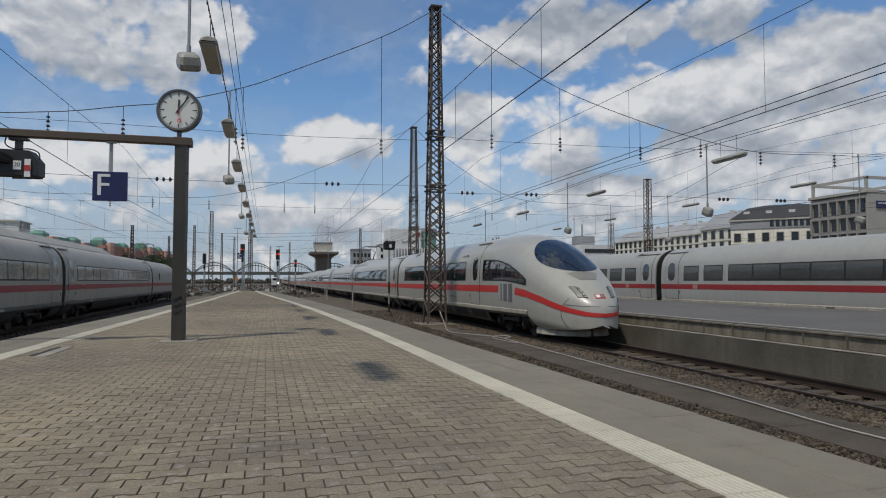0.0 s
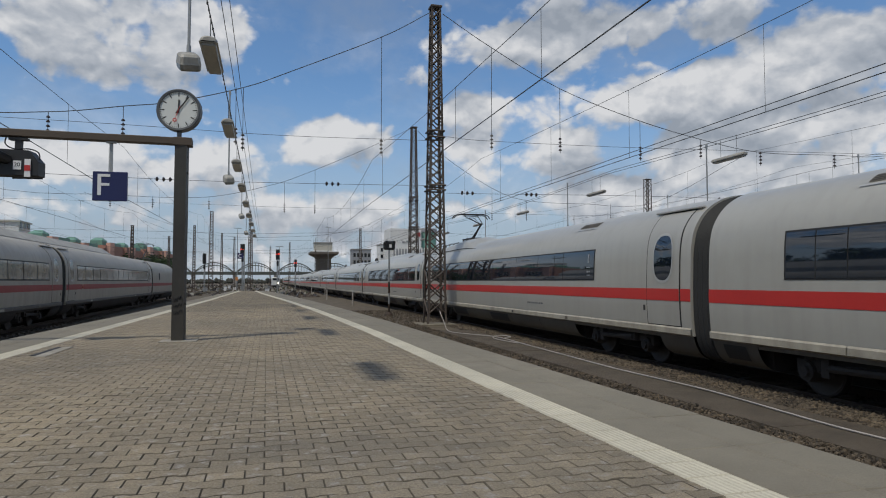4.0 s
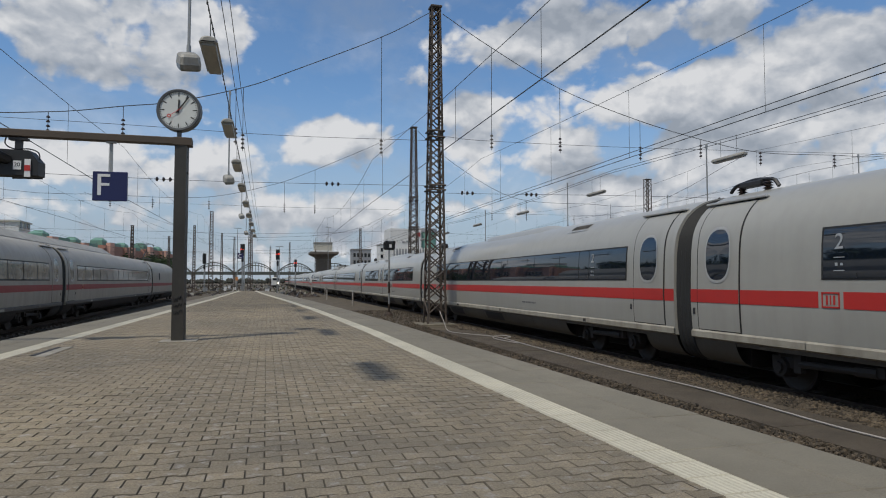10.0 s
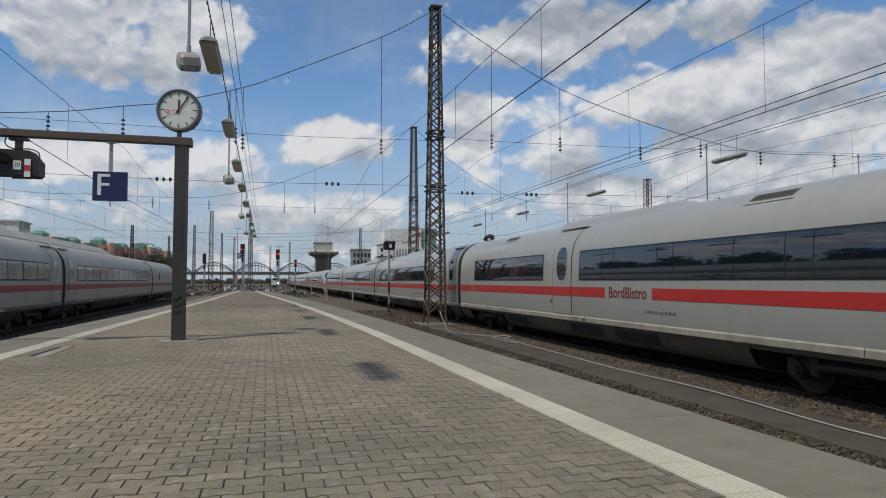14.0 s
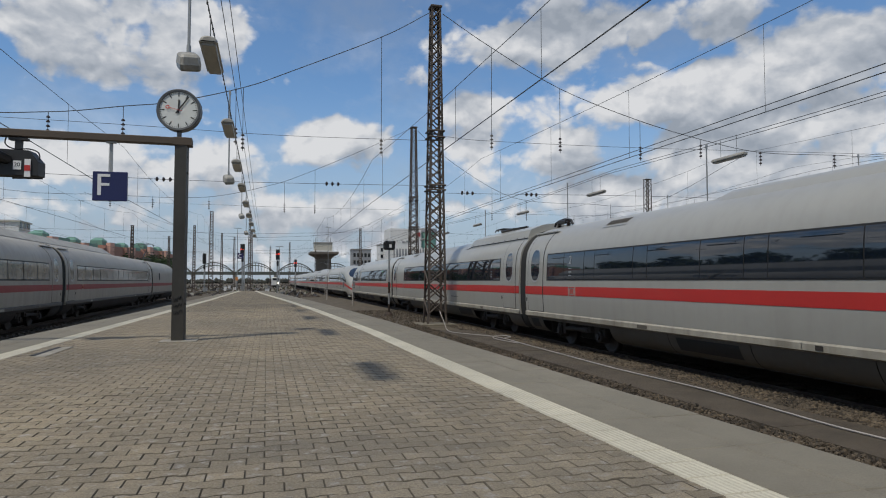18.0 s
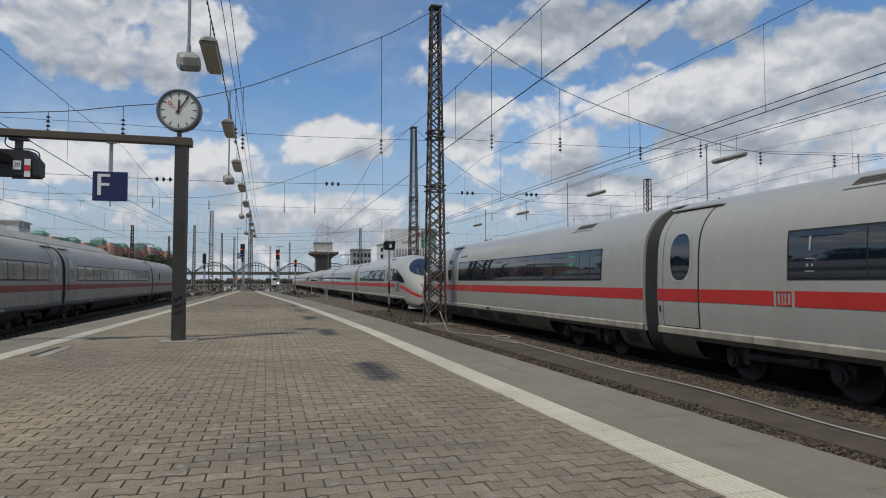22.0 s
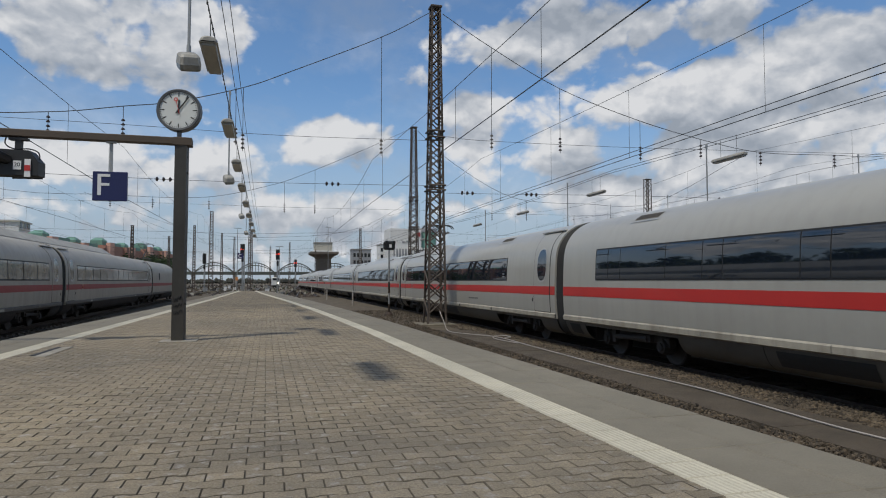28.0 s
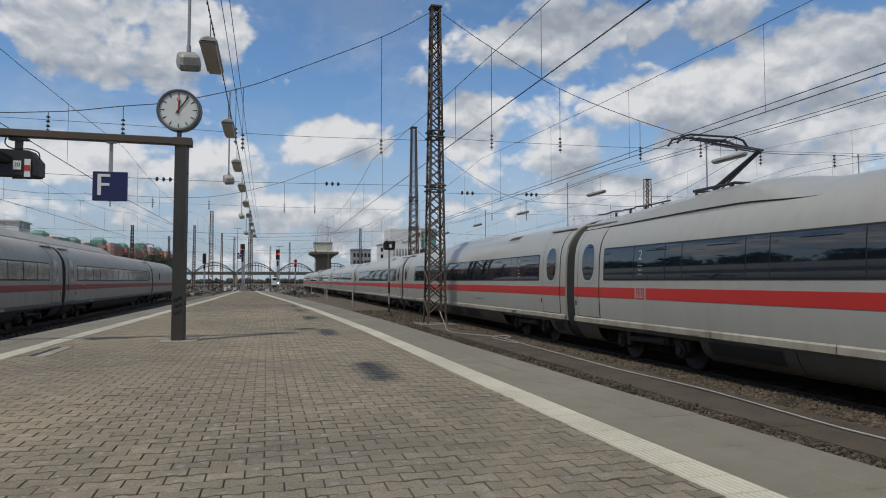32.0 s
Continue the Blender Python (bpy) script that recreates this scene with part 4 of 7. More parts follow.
        for a, b in ((3.15, 3.95), (3.99, 4.85), (4.89, 5.5), (5.54, 6.65), (6.69, 7.5)):
            part("cab_window_pane", band(sh, a, b, lambda y: lo2(y) + 0.04, lambda y: hi(y) - 0.05, side, 0.020, 6, 4), GLASS, car, smooth=True)
        add_door(car, sh, 7.95, 9.15, side)
        add_windows(car, sh, 9.95, L - 2.3, side, "2" if not opened else "1", 11.68)
        add_skirts(car, sh, 2.9, L - 0.3, bog, side, 5)
        # a small crest and a name too faint to read, as bars
        g = Geo()
        for k in range(8):
            g.box(side * (sh.half(10.3, 3.10) + 0.006), 10.4 + side * (0.38 - 0.105 * k), 3.10 + (0.02 if k in (0, 3) else 0), 0.006, 0.075, 0.09 + (0.04 if k in (0, 3) else 0))
        part("name_bars", g, LAMPGLASS, car, "faint grey name bars")
        part("crest", Geo().box(side * (sh.half(10.9, 3.10) + 0.006), 10.4 + side * 0.55, 3.12, 0.008, 0.10, 0.15, b=0.003), LOGO_GREY, car)
        # headlamp with dark louvres
        def lens(u, v, off):
            y = (1.05 + (0.85 - 1.05) * u) * (1 - v) + (0.55 + (0.34 - 0.55) * u) * v
            x = (0.76 + (0.50 - 0.76) * u) * (1 - v) + (0.65 + (0.39 - 0.65) * u) * v
            return sh.over(y, side * x, off)

        def patch(u0, u1, v0, v1, off, n):
            rows = [[lens(u0 + (u1 - u0) * i / 4, v0 + (v1 - v0) * k / n, off) for i in range(5)] for k in range(n + 1)]
            return Geo().grid(rows if side < 0 else [r[::-1] for r in rows])
        lamp = part("headlamp", patch(0, 1, 0, 1, 0.010, 10), SEAL, car, "slanted dark headlamp recess", True)
        part("lamp_cover", patch(0.06, 0.60, 0.05, 0.95, 0.016, 8), LAMPGLASS, lamp, "clear lamp cover", True)
        for k in range(8):
            part("louvre", patch(0.68, 0.96, 0.04 + k * 0.118, 0.085 + k * 0.118, 0.018, 1), LIGHTMETAL, lamp)
        if not opened:
            part("nose_seam", Geo().path([sh.skin(1.02 - 0.25 * (abs(t - 0.5) * 2) ** 2, z, side, 0.004) for t, z in zip(steps(0, 1, 8), steps(0.5, 1.45, 8))], 0.008, 4), SEAL, car)
            part("nose_seam", Geo().path([sh.skin(y, 1.20 + 0.05 * y, side, 0.004) for y in steps(0.07, 0.9, 14)], 0.007, 4), SEAL, car)
    # windscreen over the nose
    rows = []
    for k in range(9):
        r = k / 8
        row = []
        for i in range(36):
            c, s = math.cos(2 * math.pi * i / 36), math.sin(2 * math.pi * i / 36)
            y = 2.74 + 1.20 * r * c
            row.append(sh.over(y, (1.05 + 0.06 * c) * r * s, 0.022))
        rows.append(row)
    part("windscreen", Geo().grid(rows, close=True), GLASS, car, "dark oval tinted windscreen", True)
    wp = Geo().rod(sh.over(1.45, 0.05, 0.05), sh.over(2.2, -0.35, 0.06), 0.012, 5)
    part("wiper", wp, SEAL, car)
    rows = [[sh.over(y, x, 0.012) for x in steps(-0.5 + (1.46 - y) * 0.6, 0.5 - (1.46 - y) * 0.6, 8)] for y in steps(1.10, 1.54, 5)]
    part("lamp_panel", Geo().grid([r[::-1] for r in rows]), LAMPGLASS, car, "grey panel under the windscreen", True)
    rows = [[sh.over(y, x, 0.014) for x in steps(-0.17, 0.17, 4)] for y in steps(0.25, 0.40, 3)]
    em2 = part("emblem", Geo().grid([r[::-1] for r in rows]), RED, car, "red emblem plate")
    rows = [[sh.over(y, x, 0.018) for x in steps(-0.14, 0.14, 4)] for y in steps(0.275, 0.375, 3)]
    part("emblem_field", Geo().grid([r[::-1] for r in rows]), LOGO_WHITE, em2)
    part("top_lamp", Geo().grid(rows), LAMPGLASS, car, "small round top lamp")
    add_belly(car, 2.9, L - 0.35, bog)
    for b in bog:
        add_bogie(car, b)
    bellows(car, L)
    for side in (-1, 1):
        roof_vent(car, sh, L - 4.65, L - 3.6, side)
    for y in (9.6, 9.9, 10.4):
        part("roof_antenna", Geo().box(0.0, y, 3.94, 0.04, 0.08, 0.11, b=0.012), DARKMETAL, car)
    if opened:
        q = 21.75
        board = part("display_board", band(sh, q - 0.30, q + 0.30, 2.24, 2.80, 1, 0.014, 1, 4), GLASS, car, "destination display with green lines")
        for z, w, h in ((2.70, 0.34, 0.05), (2.52, 0.22, 0.035), (2.45, 0.26, 0.05), (2.235, 0.56, 0.014), (2.80, 0.56, 0.014)):
            part("display_line", band(sh, q - w / 2, q + w / 2, z, z + h, 1, 0.020, 1, 1), LED, board)
    car_marks(car, sh, 11.5, seed=9)
    return car


def unit(tag):
    """The eight cars of one train set, nearest first."""
    c1 = end_car("white end car with red stripe and streamlined nose" + tag, bool(tag))
    c2 = mid_car("white train car with red stripe and raised pantograph", wins=((4.5, CAR_L - 2.0),), emblem=(CAR_L - 3.78,), roof="raised", seed=2, mark="2", marks_at=(4.84, CAR_L - 3.80))
    c3 = mid_car("white train car with red stripe and doors at both ends", wins=((2.25, 21.1),), emblem=(CAR_L - 3.85,), seed=3, marks_at=(4.02, 20.75))
    c4 = mid_car("white train car with red stripe and long window band", wins=((2.25, 21.2),), emblem=(CAR_L - 3.85,), seed=4, marks_at=(4.02, 20.85))
    c5 = mid_car("white bistro car with red stripe and middle door", False, False, wins=((2.25, 12.6), (15.1, 22.4)), doors=((13.1, 14.36),), emblem=(22.6,), gaps=((8.9, 11.1),), seed=6, mark="")
    text("lettering", "BordBistro", 0.40, LOGO_DARKRED, c5, Matrix.Translation((-1.486, 10.0, 1.70)) @ pose(0, 0, 0, 90, 0, -90), 0.002)
    c6 = mid_car("white train car with red stripe, blank wall by its door", wins=((4.7, CAR_L - 2.05),), emblem=(CAR_L - 3.85,), seed=7, marks_at=(5.1, CAR_L - 3.75))
    c7 = mid_car("white train car with red stripe and folded pantograph", wins=((2.25, 20.6),), emblem=(CAR_L - 4.1,), roof="folded", seed=8, mark="1", marks_at=(3.25, 20.1))
    return [c1, c2, c3, c4, c5, c6, c7]


def lead(t):
    """Where the joint behind the first car is along the track at t seconds."""
    u = t / 16 - 1
    return -86.109 - 130.611 * u - 1.604 * u ** 2 + 0.098 * u ** 3 + 6.059 * u ** 4 + 4.774 * u ** 5


def train_places():
    """(car, distance of its origin behind the first joint, turned)"""
    first = unit("")
    tail = end_car("white end car with red stripe and opened nose coupler", True)
    second = [end_car("white end car with red stripe and opened coupler bay", True)] + [copy_thing(c, Matrix()) for c in first[1:]]
    tail2 = copy_thing(tail, Matrix())
    rows = [(first[0], -END_L, False)] + [(c, CAR_L * k, False) for k, c in enumerate(first[1:])]
    end = CAR_L * 6 + END_L
    rows += [(tail, end, True), (second[0], end, False)]
    rows += [(c, end + END_L + CAR_L * k, False) for k, c in enumerate(second[1:])]
    rows.append((tail2, end + END_L + CAR_L * 6 + END_L, True))
    return rows


TRAIN = train_places()


def train_motion():
    for car, d, turned in TRAIN:
        walk(car, [(t, pose(TRACK_X, lead(t) + d, 0, 0, 0, 180 if turned else 0)) for t in range(33)])

# ---- right-hand platform ----
def far_platform():
    y0, y1 = -12, 62
    # The darker footing concrete paints shade into the gaps between edge blocks.
    setting("platform_far", Geo().box(17.24, (y0 + y1) / 2, 0.27, 9.72, y1 - y0, 1.06), FOOTING, label="stained concrete platform wall, dark behind the block gaps")
    setting("platform_far_surface", Geo().box(17.25, (y0 + y1) / 2, 0.845, 9.9, y1 - y0, 0.06, b=0.01), ASPHALT, label="grey asphalt platform surface")
    line = setting("platform_far_line", Geo().box(12.52, (y0 + y1) / 2, 0.877, 0.16, y1 - y0, 0.006), LIP, label="pale painted edge line")
    edge = thing("platform_far_edge", "weathered concrete edge blocks of a platform", "platform edge", kind="structure")
    ring = [(0.18, -0.19), (-0.13, -0.19), (-0.16, -0.165), (-0.158, -0.02), (-0.15, 0.10), (-0.205, 0.125), (-0.205, 0.16), (0.18, 0.16)]
    bl = Geo().grid([[(x, s * (0.584 - (0.012 if d else 0)), z) for x, z in ring] for s, d in ((-1, 1), (-0.965, 0), (0.965, 0), (1, 1))], close=True)
    bl.f += [tuple(range(7, -1, -1)), tuple(range(24, 32))]
    block = bl.mesh("edge_block", KERB)
    setting("platform_far_footing", Geo().box(12.3, (y0 + y1) / 2, 0.105, 0.62, y1 - y0, 0.77, b=0.02), FOOTING, label="stained concrete footing wall")
    ledge = Geo().box(0, 0, 0, 0.17, 1.19, 0.025, b=0.006).mesh("ledge_block", LIP)
    y, k = y0, 0
    while y < y1:
        k += 1
        part("edge_block", block, KERB, edge, at=pose(12.32 + 0.008 * math.sin(k * 2.3), y, 0.685, 0, 0, 0.5 * math.sin(k * 1.7)))
        part("ledge_block", ledge, LIP, edge, at=pose(12.07, y, 0.495, 0, 0, 0.6 * math.sin(k * 2.9)))
        y += 1.2


far_platform()


# ---- overhead line masts ----
def lattice_mast(name, x, y, h, w0, w1, label, turn=0.0, single=False, base=-0.1):
    m = thing("catenary_mast", label, "catenary mast", pose(x, y, base, 0, 0, turn), group="lattice masts over the tracks")
    def wid(z):
        return (w0 + (w1 - w0) * z / h) / 2
    flare = [(0, 0.05), (0.55, 0.0)]
    for sx in (-1, 1):
        for sy in (-1, 1):
            g = Geo()
            zs = [0, 0.55, h]
            for a, b in zip(zs, zs[1:]):
                for dx, dy in ((0.5, 0.0), (0.0, 0.5)):
                    t = 0.10
                    wa, wb = wid(a) + lerp(a, flare), wid(b) + lerp(b, flare)
                    sxw, syw = (t, 0.018) if dx else (0.018, t)
                    ring = lambda wv, z: [(sx * wv - sx * k * sxw, sy * wv - sy * j * syw, z) for k, j in ((0, 0), (1, 0), (1, 1), (0, 1))]
                    g.grid([ring(wa, a), ring(wb, b)], close=True)
            part("leg", g, MAST, m)
    for face in range(4):
        g = Geo()
        rot = Matrix.Rotation(radians(90 * face), 4, "Z")
        z = 0.6
        k = 0
        while z < h - 0.3:
            z2 = min(h - 0.1, z + max(0.45, wid(z) * 1.55))
            wa, wb = wid(z) - 0.03, wid(z2) - 0.03
            s = 1 if k % 2 else -1
            bars = [(s, face)] + ([(-s, face)] if face % 2 == 0 else [])
            for q, _ in bars:
                e = (rot @ Vector((-q * wa, -wid(z) + 0.01, z)), rot @ Vector((q * wb, -wid(z2) + 0.01, z2)))
                if single:
                    part("lacing_bar", Geo().rod(*e, 0.032, 4), MAST, m)
                else:
                    g.rod(*e, 0.030, 4)
            z = z2
            k += 1
        if not single:
            tagged(part("lacing", g, MAST, m), kind="stuff")
    part("cap", Geo().box(0, 0, h + 0.03, w1 + 0.1, w1 + 0.1, 0.10, b=0.02), MAST, m)
    part("footing", Geo().box(0, 0, 0.03, w0 + 0.75, w0 + 0.75, 0.22, b=0.03), KERB, m, "concrete mast footing")
    for z in (h * 0.585, h * 0.605, h * 0.42, h * 0.435):
        g = Geo()
        wv = wid(z) + 0.05
        for a, b in (((-wv, -wv), (wv, -wv)), ((wv, -wv), (wv, wv)), ((wv, wv), (-wv, wv)), ((-wv, wv), (-wv, -wv))):
            g.rod((*a, z), (*b, z), 0.04, 4)
        part("clamp_band", g, MAST, m)
    return m


lattice_mast("m", 7.62, 29.6, 15.15, 0.92, 0.46, "tall dark steel lattice mast beside the track", 0, True)
lattice_mast("m", 12.9, 58.0, 16.2, 0.95, 0.50, "tall dark steel lattice mast at the platform end", 0, True)
lattice_mast("m", 23.4, 169, 15.7, 0.95, 0.5, "distant dark lattice mast")
lattice_mast("m", 49.2, 76.7, 15.7, 0.95, 0.75, "dark lattice mast beyond the parked train")
lattice_mast("m", -10.6, 135, 15.7, 0.95, 0.6, "distant dark lattice mast")
lattice_mast("m", 78, 137, 15.5, 1.4, 1.0, "short-topped distant lattice mast")


# ---- clock gantry ----
def station_clock():
    c = thing("clock_gantry", "dark steel post and beam over the platform", "gantry", pose(-1.60, 13.24, PLAT_Z))
    post = part("post", Geo().box(0, 0, 1.90, 0.215, 0.215, 3.80, b=0.014), POST, c, "dark square steel post", at=pose(0, 0, 0, 0, 0, -6))
    for z, tall, n in ((0.80, 0.07, 7), (0.68, 0.05, 6), (0.56, 0.06, 5)):
        pts = [(-0.085 + 0.165 * k / n, -0.109, z + tall * (-1) ** k * (0.6 + 0.4 * math.sin(k * 2.3))) for k in range(n + 1)]
        part("scrawl", Geo().path(smooth_curve([(x, y, q) for x, y, q in pts], 3), 0.009, 4), BLACK, post, "black scrawled paint mark")
    for z in (0.7, 1.9, 3.2, 3.5):
        part("bolt", Geo().box(0.115, 0, z, 0.025, 0.03, 0.03, b=0.004), POST, post)
    part("footplate", Geo().box(0.02, 0, 0.008, 0.66, 0.52, 0.026, b=0.006), LIP, c, "pale concrete foot plate")
    part("beam", Geo().box(-2.6, 0, 3.80, 5.3, 0.18, 0.135, b=0.012), BEAM, c, "brown steel beam")
    part("bracket", Geo().box(0.02, 0, 3.79, 0.33, 0.25, 0.155, b=0.01), BEAM, c)
    k = thing("platform_clock", "round white platform clock in a grey case", "clock", pose(-1.65, 13.21, PLAT_Z + 4.385, 0, 0, -8))
    rot = Matrix.Rotation(radians(90), 4, "X")
    R = 0.405
    part("case", Geo().lathe([(0.02, -0.10), (R - 0.03, -0.10), (R, -0.07), (R, 0.09), (R - 0.015, 0.105), (R - 0.05, 0.10), (R - 0.055, 0.075), (0.02, 0.07)], 48, rot), CLOCKCASE, k, "grey round case", True)
    part("dial", Geo().lathe([(0.005, 0.072), (R - 0.055, 0.072), (R - 0.055, 0.078), (0.005, 0.078)], 48, rot), DIAL, k, "white dial")
    for i in range(60):
        a = 2 * math.pi * i / 60
        big = i % 5 == 0
        r0, r1, w = (0.260, 0.342, 0.020) if big else (0.319, 0.342, 0.007)
        m = Matrix.Rotation(a, 3, "Y")
        g = Geo()
        g.box(0, 0, 0, w, 0.003, r1 - r0)
        g.v = [tuple(m @ (Vector(p) + Vector((0, -0.080, (r0 + r1) / 2)))) for p in g.v]
        if big:
            part("hour_mark", g, BLACK, k)
        else:
            part("minute_mark", g, BLACK, k)
    for name, ang, r0, r1, w in (("hour_hand", 2.5, -0.065, 0.20, 0.031), ("minute_hand", 36, -0.08, 0.315, 0.024)):
        g = Geo()
        g.box(0, -0.088 if name == "hour_hand" else -0.094, (r0 + r1) / 2, w, 0.004, r1 - r0)
        part(name, g, BLACK, k, at=pose(0, 0, 0, 0, ang, 0))
    g = Geo().box(0, -0.100, 0.05, 0.008, 0.003, 0.25)
    rows = [[(r * math.cos(a), -0.100, 0.205 + r * math.sin(a)) for a in steps(0, 2 * math.pi, 16)] for r in (0.020, 0.037)]
    g.grid(rows)
    hand = part("second_hand", g, HANDRED, k, "thin red second hand with a ring")
    part("neck", Geo().rod((0, 0, -0.53), (0, 0, -0.39), 0.045, 8), CLOCKCASE, k)
    s = thing("platform_sign", "blue platform section sign hanging from a beam", "sign", pose(-2.835, 13.24, PLAT_Z + 2.895, 0, 0, -3))
    part("panel", Geo().box(0, 0, 0, 0.597, 0.045, 0.547, b=0.011), BLUE, s, "dark blue panel")
    part("letter", Geo().box(-0.182, -0.026, 0.027, 0.062, 0.006, 0.392).box(-0.075, -0.026, 0.199, 0.152, 0.006, 0.05).box(-0.08, -0.026, 0.032, 0.142, 0.006, 0.05), SIGNWHITE, s, "white capital letter F")
    part("hanger", Geo().box(0.005, 0, 0.55, 0.055, 0.036, 0.57, b=0.006), GALV, s)
    part("hanger_plate", Geo().box(0.005, -0.02, 0.825, 0.175, 0.055, 0.045, b=0.006), GALV, s)
    return hand


SECOND_HAND = station_clock()
for x, y, w, d in ((-2.49, 26.05, 0.85, 0.2), (-0.96, 25.07, 0.95, 0.2), (-3.27, 11.75, 0.17, 1.5)):
    dr = thing("drain_cover", "flat weathered drain cover in the paving", "drain cover", pose(x, y, PLAT_Z + 0.004), group="drain covers")
    part("cover", Geo().box(0, 0, 0, w, d, 0.012, b=0.003), LIP, dr)
    part("slot", Geo().box(0, 0, 0.008, w * 0.9, 0.03, 0.004) if w > d else Geo().box(-w / 2 - 0.05, 0.1, 0, 0.07, d * 0.9, 0.01), SEAL, dr)


def clock_motion():
    """The second hand runs on and waits a moment at the top."""
    rows = []
    for k in range(65):
        t = k * 0.5
        rows.append((t, pose(0, 0, 0, 0, min(360.0, 174 + t * 6.15), 0)))
    walk(SECOND_HAND, rows)

# ---- overhead wires ----
def span(name, label, pts, y, r=0.011, n=5, category="wire"):
    w = thing(name, label, category, group="overhead wires")
    part("strand", Geo().path(smooth_curve([(x, y, z) for x, z in pts], n), r, 4), WIRE, w)
    return w


def string_insulator(parent, x, y, z0, z1, n=4, r=0.085):
    """Ribbed insulators on a hanging rod."""
    g = Geo().rod((x, y, z1), (x, y, z0), 0.014, 5)
    part("hanger_rod", g, WIRE, parent)
    g = Geo()
    h = 0.75
    for k in range(n):
        z = z1 + h * k / n + 0.1
        g.lathe([(0.03, z), (r, z + 0.02), (r * 0.8, z + 0.06), (0.03, z + 0.10)], 8, Matrix.Translation((x, y, 0)))
    part("insulator", g, INSUL, parent, "dark ribbed insulator")


def lying_insulator(parent, x, y, z, n=3):
    g = Geo()
    for k in range(n):
        g.lathe([(0.03, 0), (0.10, 0.03), (0.09, 0.08), (0.03, 0.12)], 8, Matrix.Translation((x + k * 0.26, y, z)) @ Matrix.Rotation(radians(90), 4, "Y"))
    part("insulator", g, INSUL, parent, "dark ribbed insulator")


HEAD_Y = 29.6
w = span("headspan_wire", "sagging twisted steel headspan wire", [(7.4, 14.84), (5.11, 13.43), (1.05, 11.47), (-1.07, 10.53), (-3.89, 9.69), (-5.92, 9.35), (-8.72, 8.92), (-12.5, 8.85), (-20, 10.2), (-30, 15)], HEAD_Y, 0.022)
for x, z0, z1 in ((-8.71, 8.92, 8.0), (-5.91, 9.35, 8.05), (-1.1, 10.53, 7.7), (-1.4, 10.5, 7.95), (5.04, 13.43, 7.8)):
    string_insulator(w, x, HEAD_Y, z0, z1)
w = span("headspan_wire", "sagging steel headspan wire", [(7.98, 14.82), (10.47, 13.4), (14.07, 11.66), (18.36, 10.37), (22.25, 9.55), (26.02, 9.05), (31, 9.15), (34.8, 9.3), (42, 10.6), (50, 14.5)], HEAD_Y, 0.018)
for x, z0, z1 in ((10.46, 13.4, 8.35), (14.08, 11.66, 8.4), (18.6, 10.3, 8.2), (22.24, 9.55, 8.5), (26.04, 9.05, 8.3), (31.05, 9.15, 8.4)):
    string_insulator(w, x, HEAD_Y, z0, z1)
span("cross_span_wire", "thin taut cross-span wire", [(7.26, 8.64), (0.59, 8.49), (-5.86, 8.57), (-12, 8.6), (-30, 8.7)], HEAD_Y)
span("cross_span_wire", "thin taut cross-span wire", [(8.09, 8.88), (10.45, 8.79), (19.5, 8.92), (34.8, 9.37), (50, 9.6)], HEAD_Y)
w = span("cross_span_wire", "thin taut lower cross-span wire", [(7.18, 6.49), (0.62, 6.36), (-4.05, 6.32), (-12, 6.4), (-30, 6.5)], HEAD_Y)
lying_insulator(w, 2.5, HEAD_Y, 6.4)
lying_insulator(w, -4.6, HEAD_Y, 6.32)
w = span("cross_span_wire", "thin taut lower cross-span wire", [(8.18, 6.17), (11.32, 6.23), (19.46, 6.4), (34.68, 6.52), (50, 6.7)], HEAD_Y)
for x in (8.9, 12.2, 23.3, 27.0):
    lying_insulator(w, x, HEAD_Y, 6.2 + (x - 8) * 0.012)
HEAD_Z2 = 58.0
w = span("headspan_wire", "sagging steel headspan wire", [(12.62, 16.02), (8.35, 13.85), (2.65, 11.2), (0.26, 10.31), (-3.44, 9.34), (-6.59, 8.99), (-12.2, 9.04), (-22, 9.6), (-34, 15)], HEAD_Z2, 0.02)
for x, z0, z1 in ((1.4, 10.7, 7.9), (4.0, 11.8, 7.9), (-4.8, 9.2, 8.0), (-9.2, 9.0, 8.0), (-12.4, 9.0, 8.0)):
    string_insulator(w, x, HEAD_Z2, z0, z1)
w = span("headspan_wire", "sagging steel headspan wire", [(13.05, 16.05), (16.02, 13.46), (20.47, 10.82), (23.91, 9.75), (30, 9.6), (38, 10), (49, 15.4)], HEAD_Z2, 0.02)
for x, z0, z1 in ((15.2, 14.1, 7.6), (20.5, 10.8, 7.7), (24, 9.7, 7.8), (33, 9.7, 7.8)):
    string_insulator(w, x, HEAD_Z2, z0, z1)
span("cross_span_wire", "thin taut cross-span wire", [(12.4, 8.49), (1.24, 8.42), (-7.9, 8.48), (-34, 8.5)], HEAD_Z2)
span("cross_span_wire", "thin taut lower cross-span wire", [(12.4, 6.6), (0.32, 6.1), (-7.85, 6.1), (-34, 6.3)], HEAD_Z2)
span("cross_span_wire", "thin taut cross-span wire", [(13.4, 8.5), (24, 8.4), (49, 8.7)], HEAD_Z2)
span("cross_span_wire", "thin taut lower cross-span wire", [(13.4, 6.5), (24, 6.3), (49, 6.5)], HEAD_Z2)
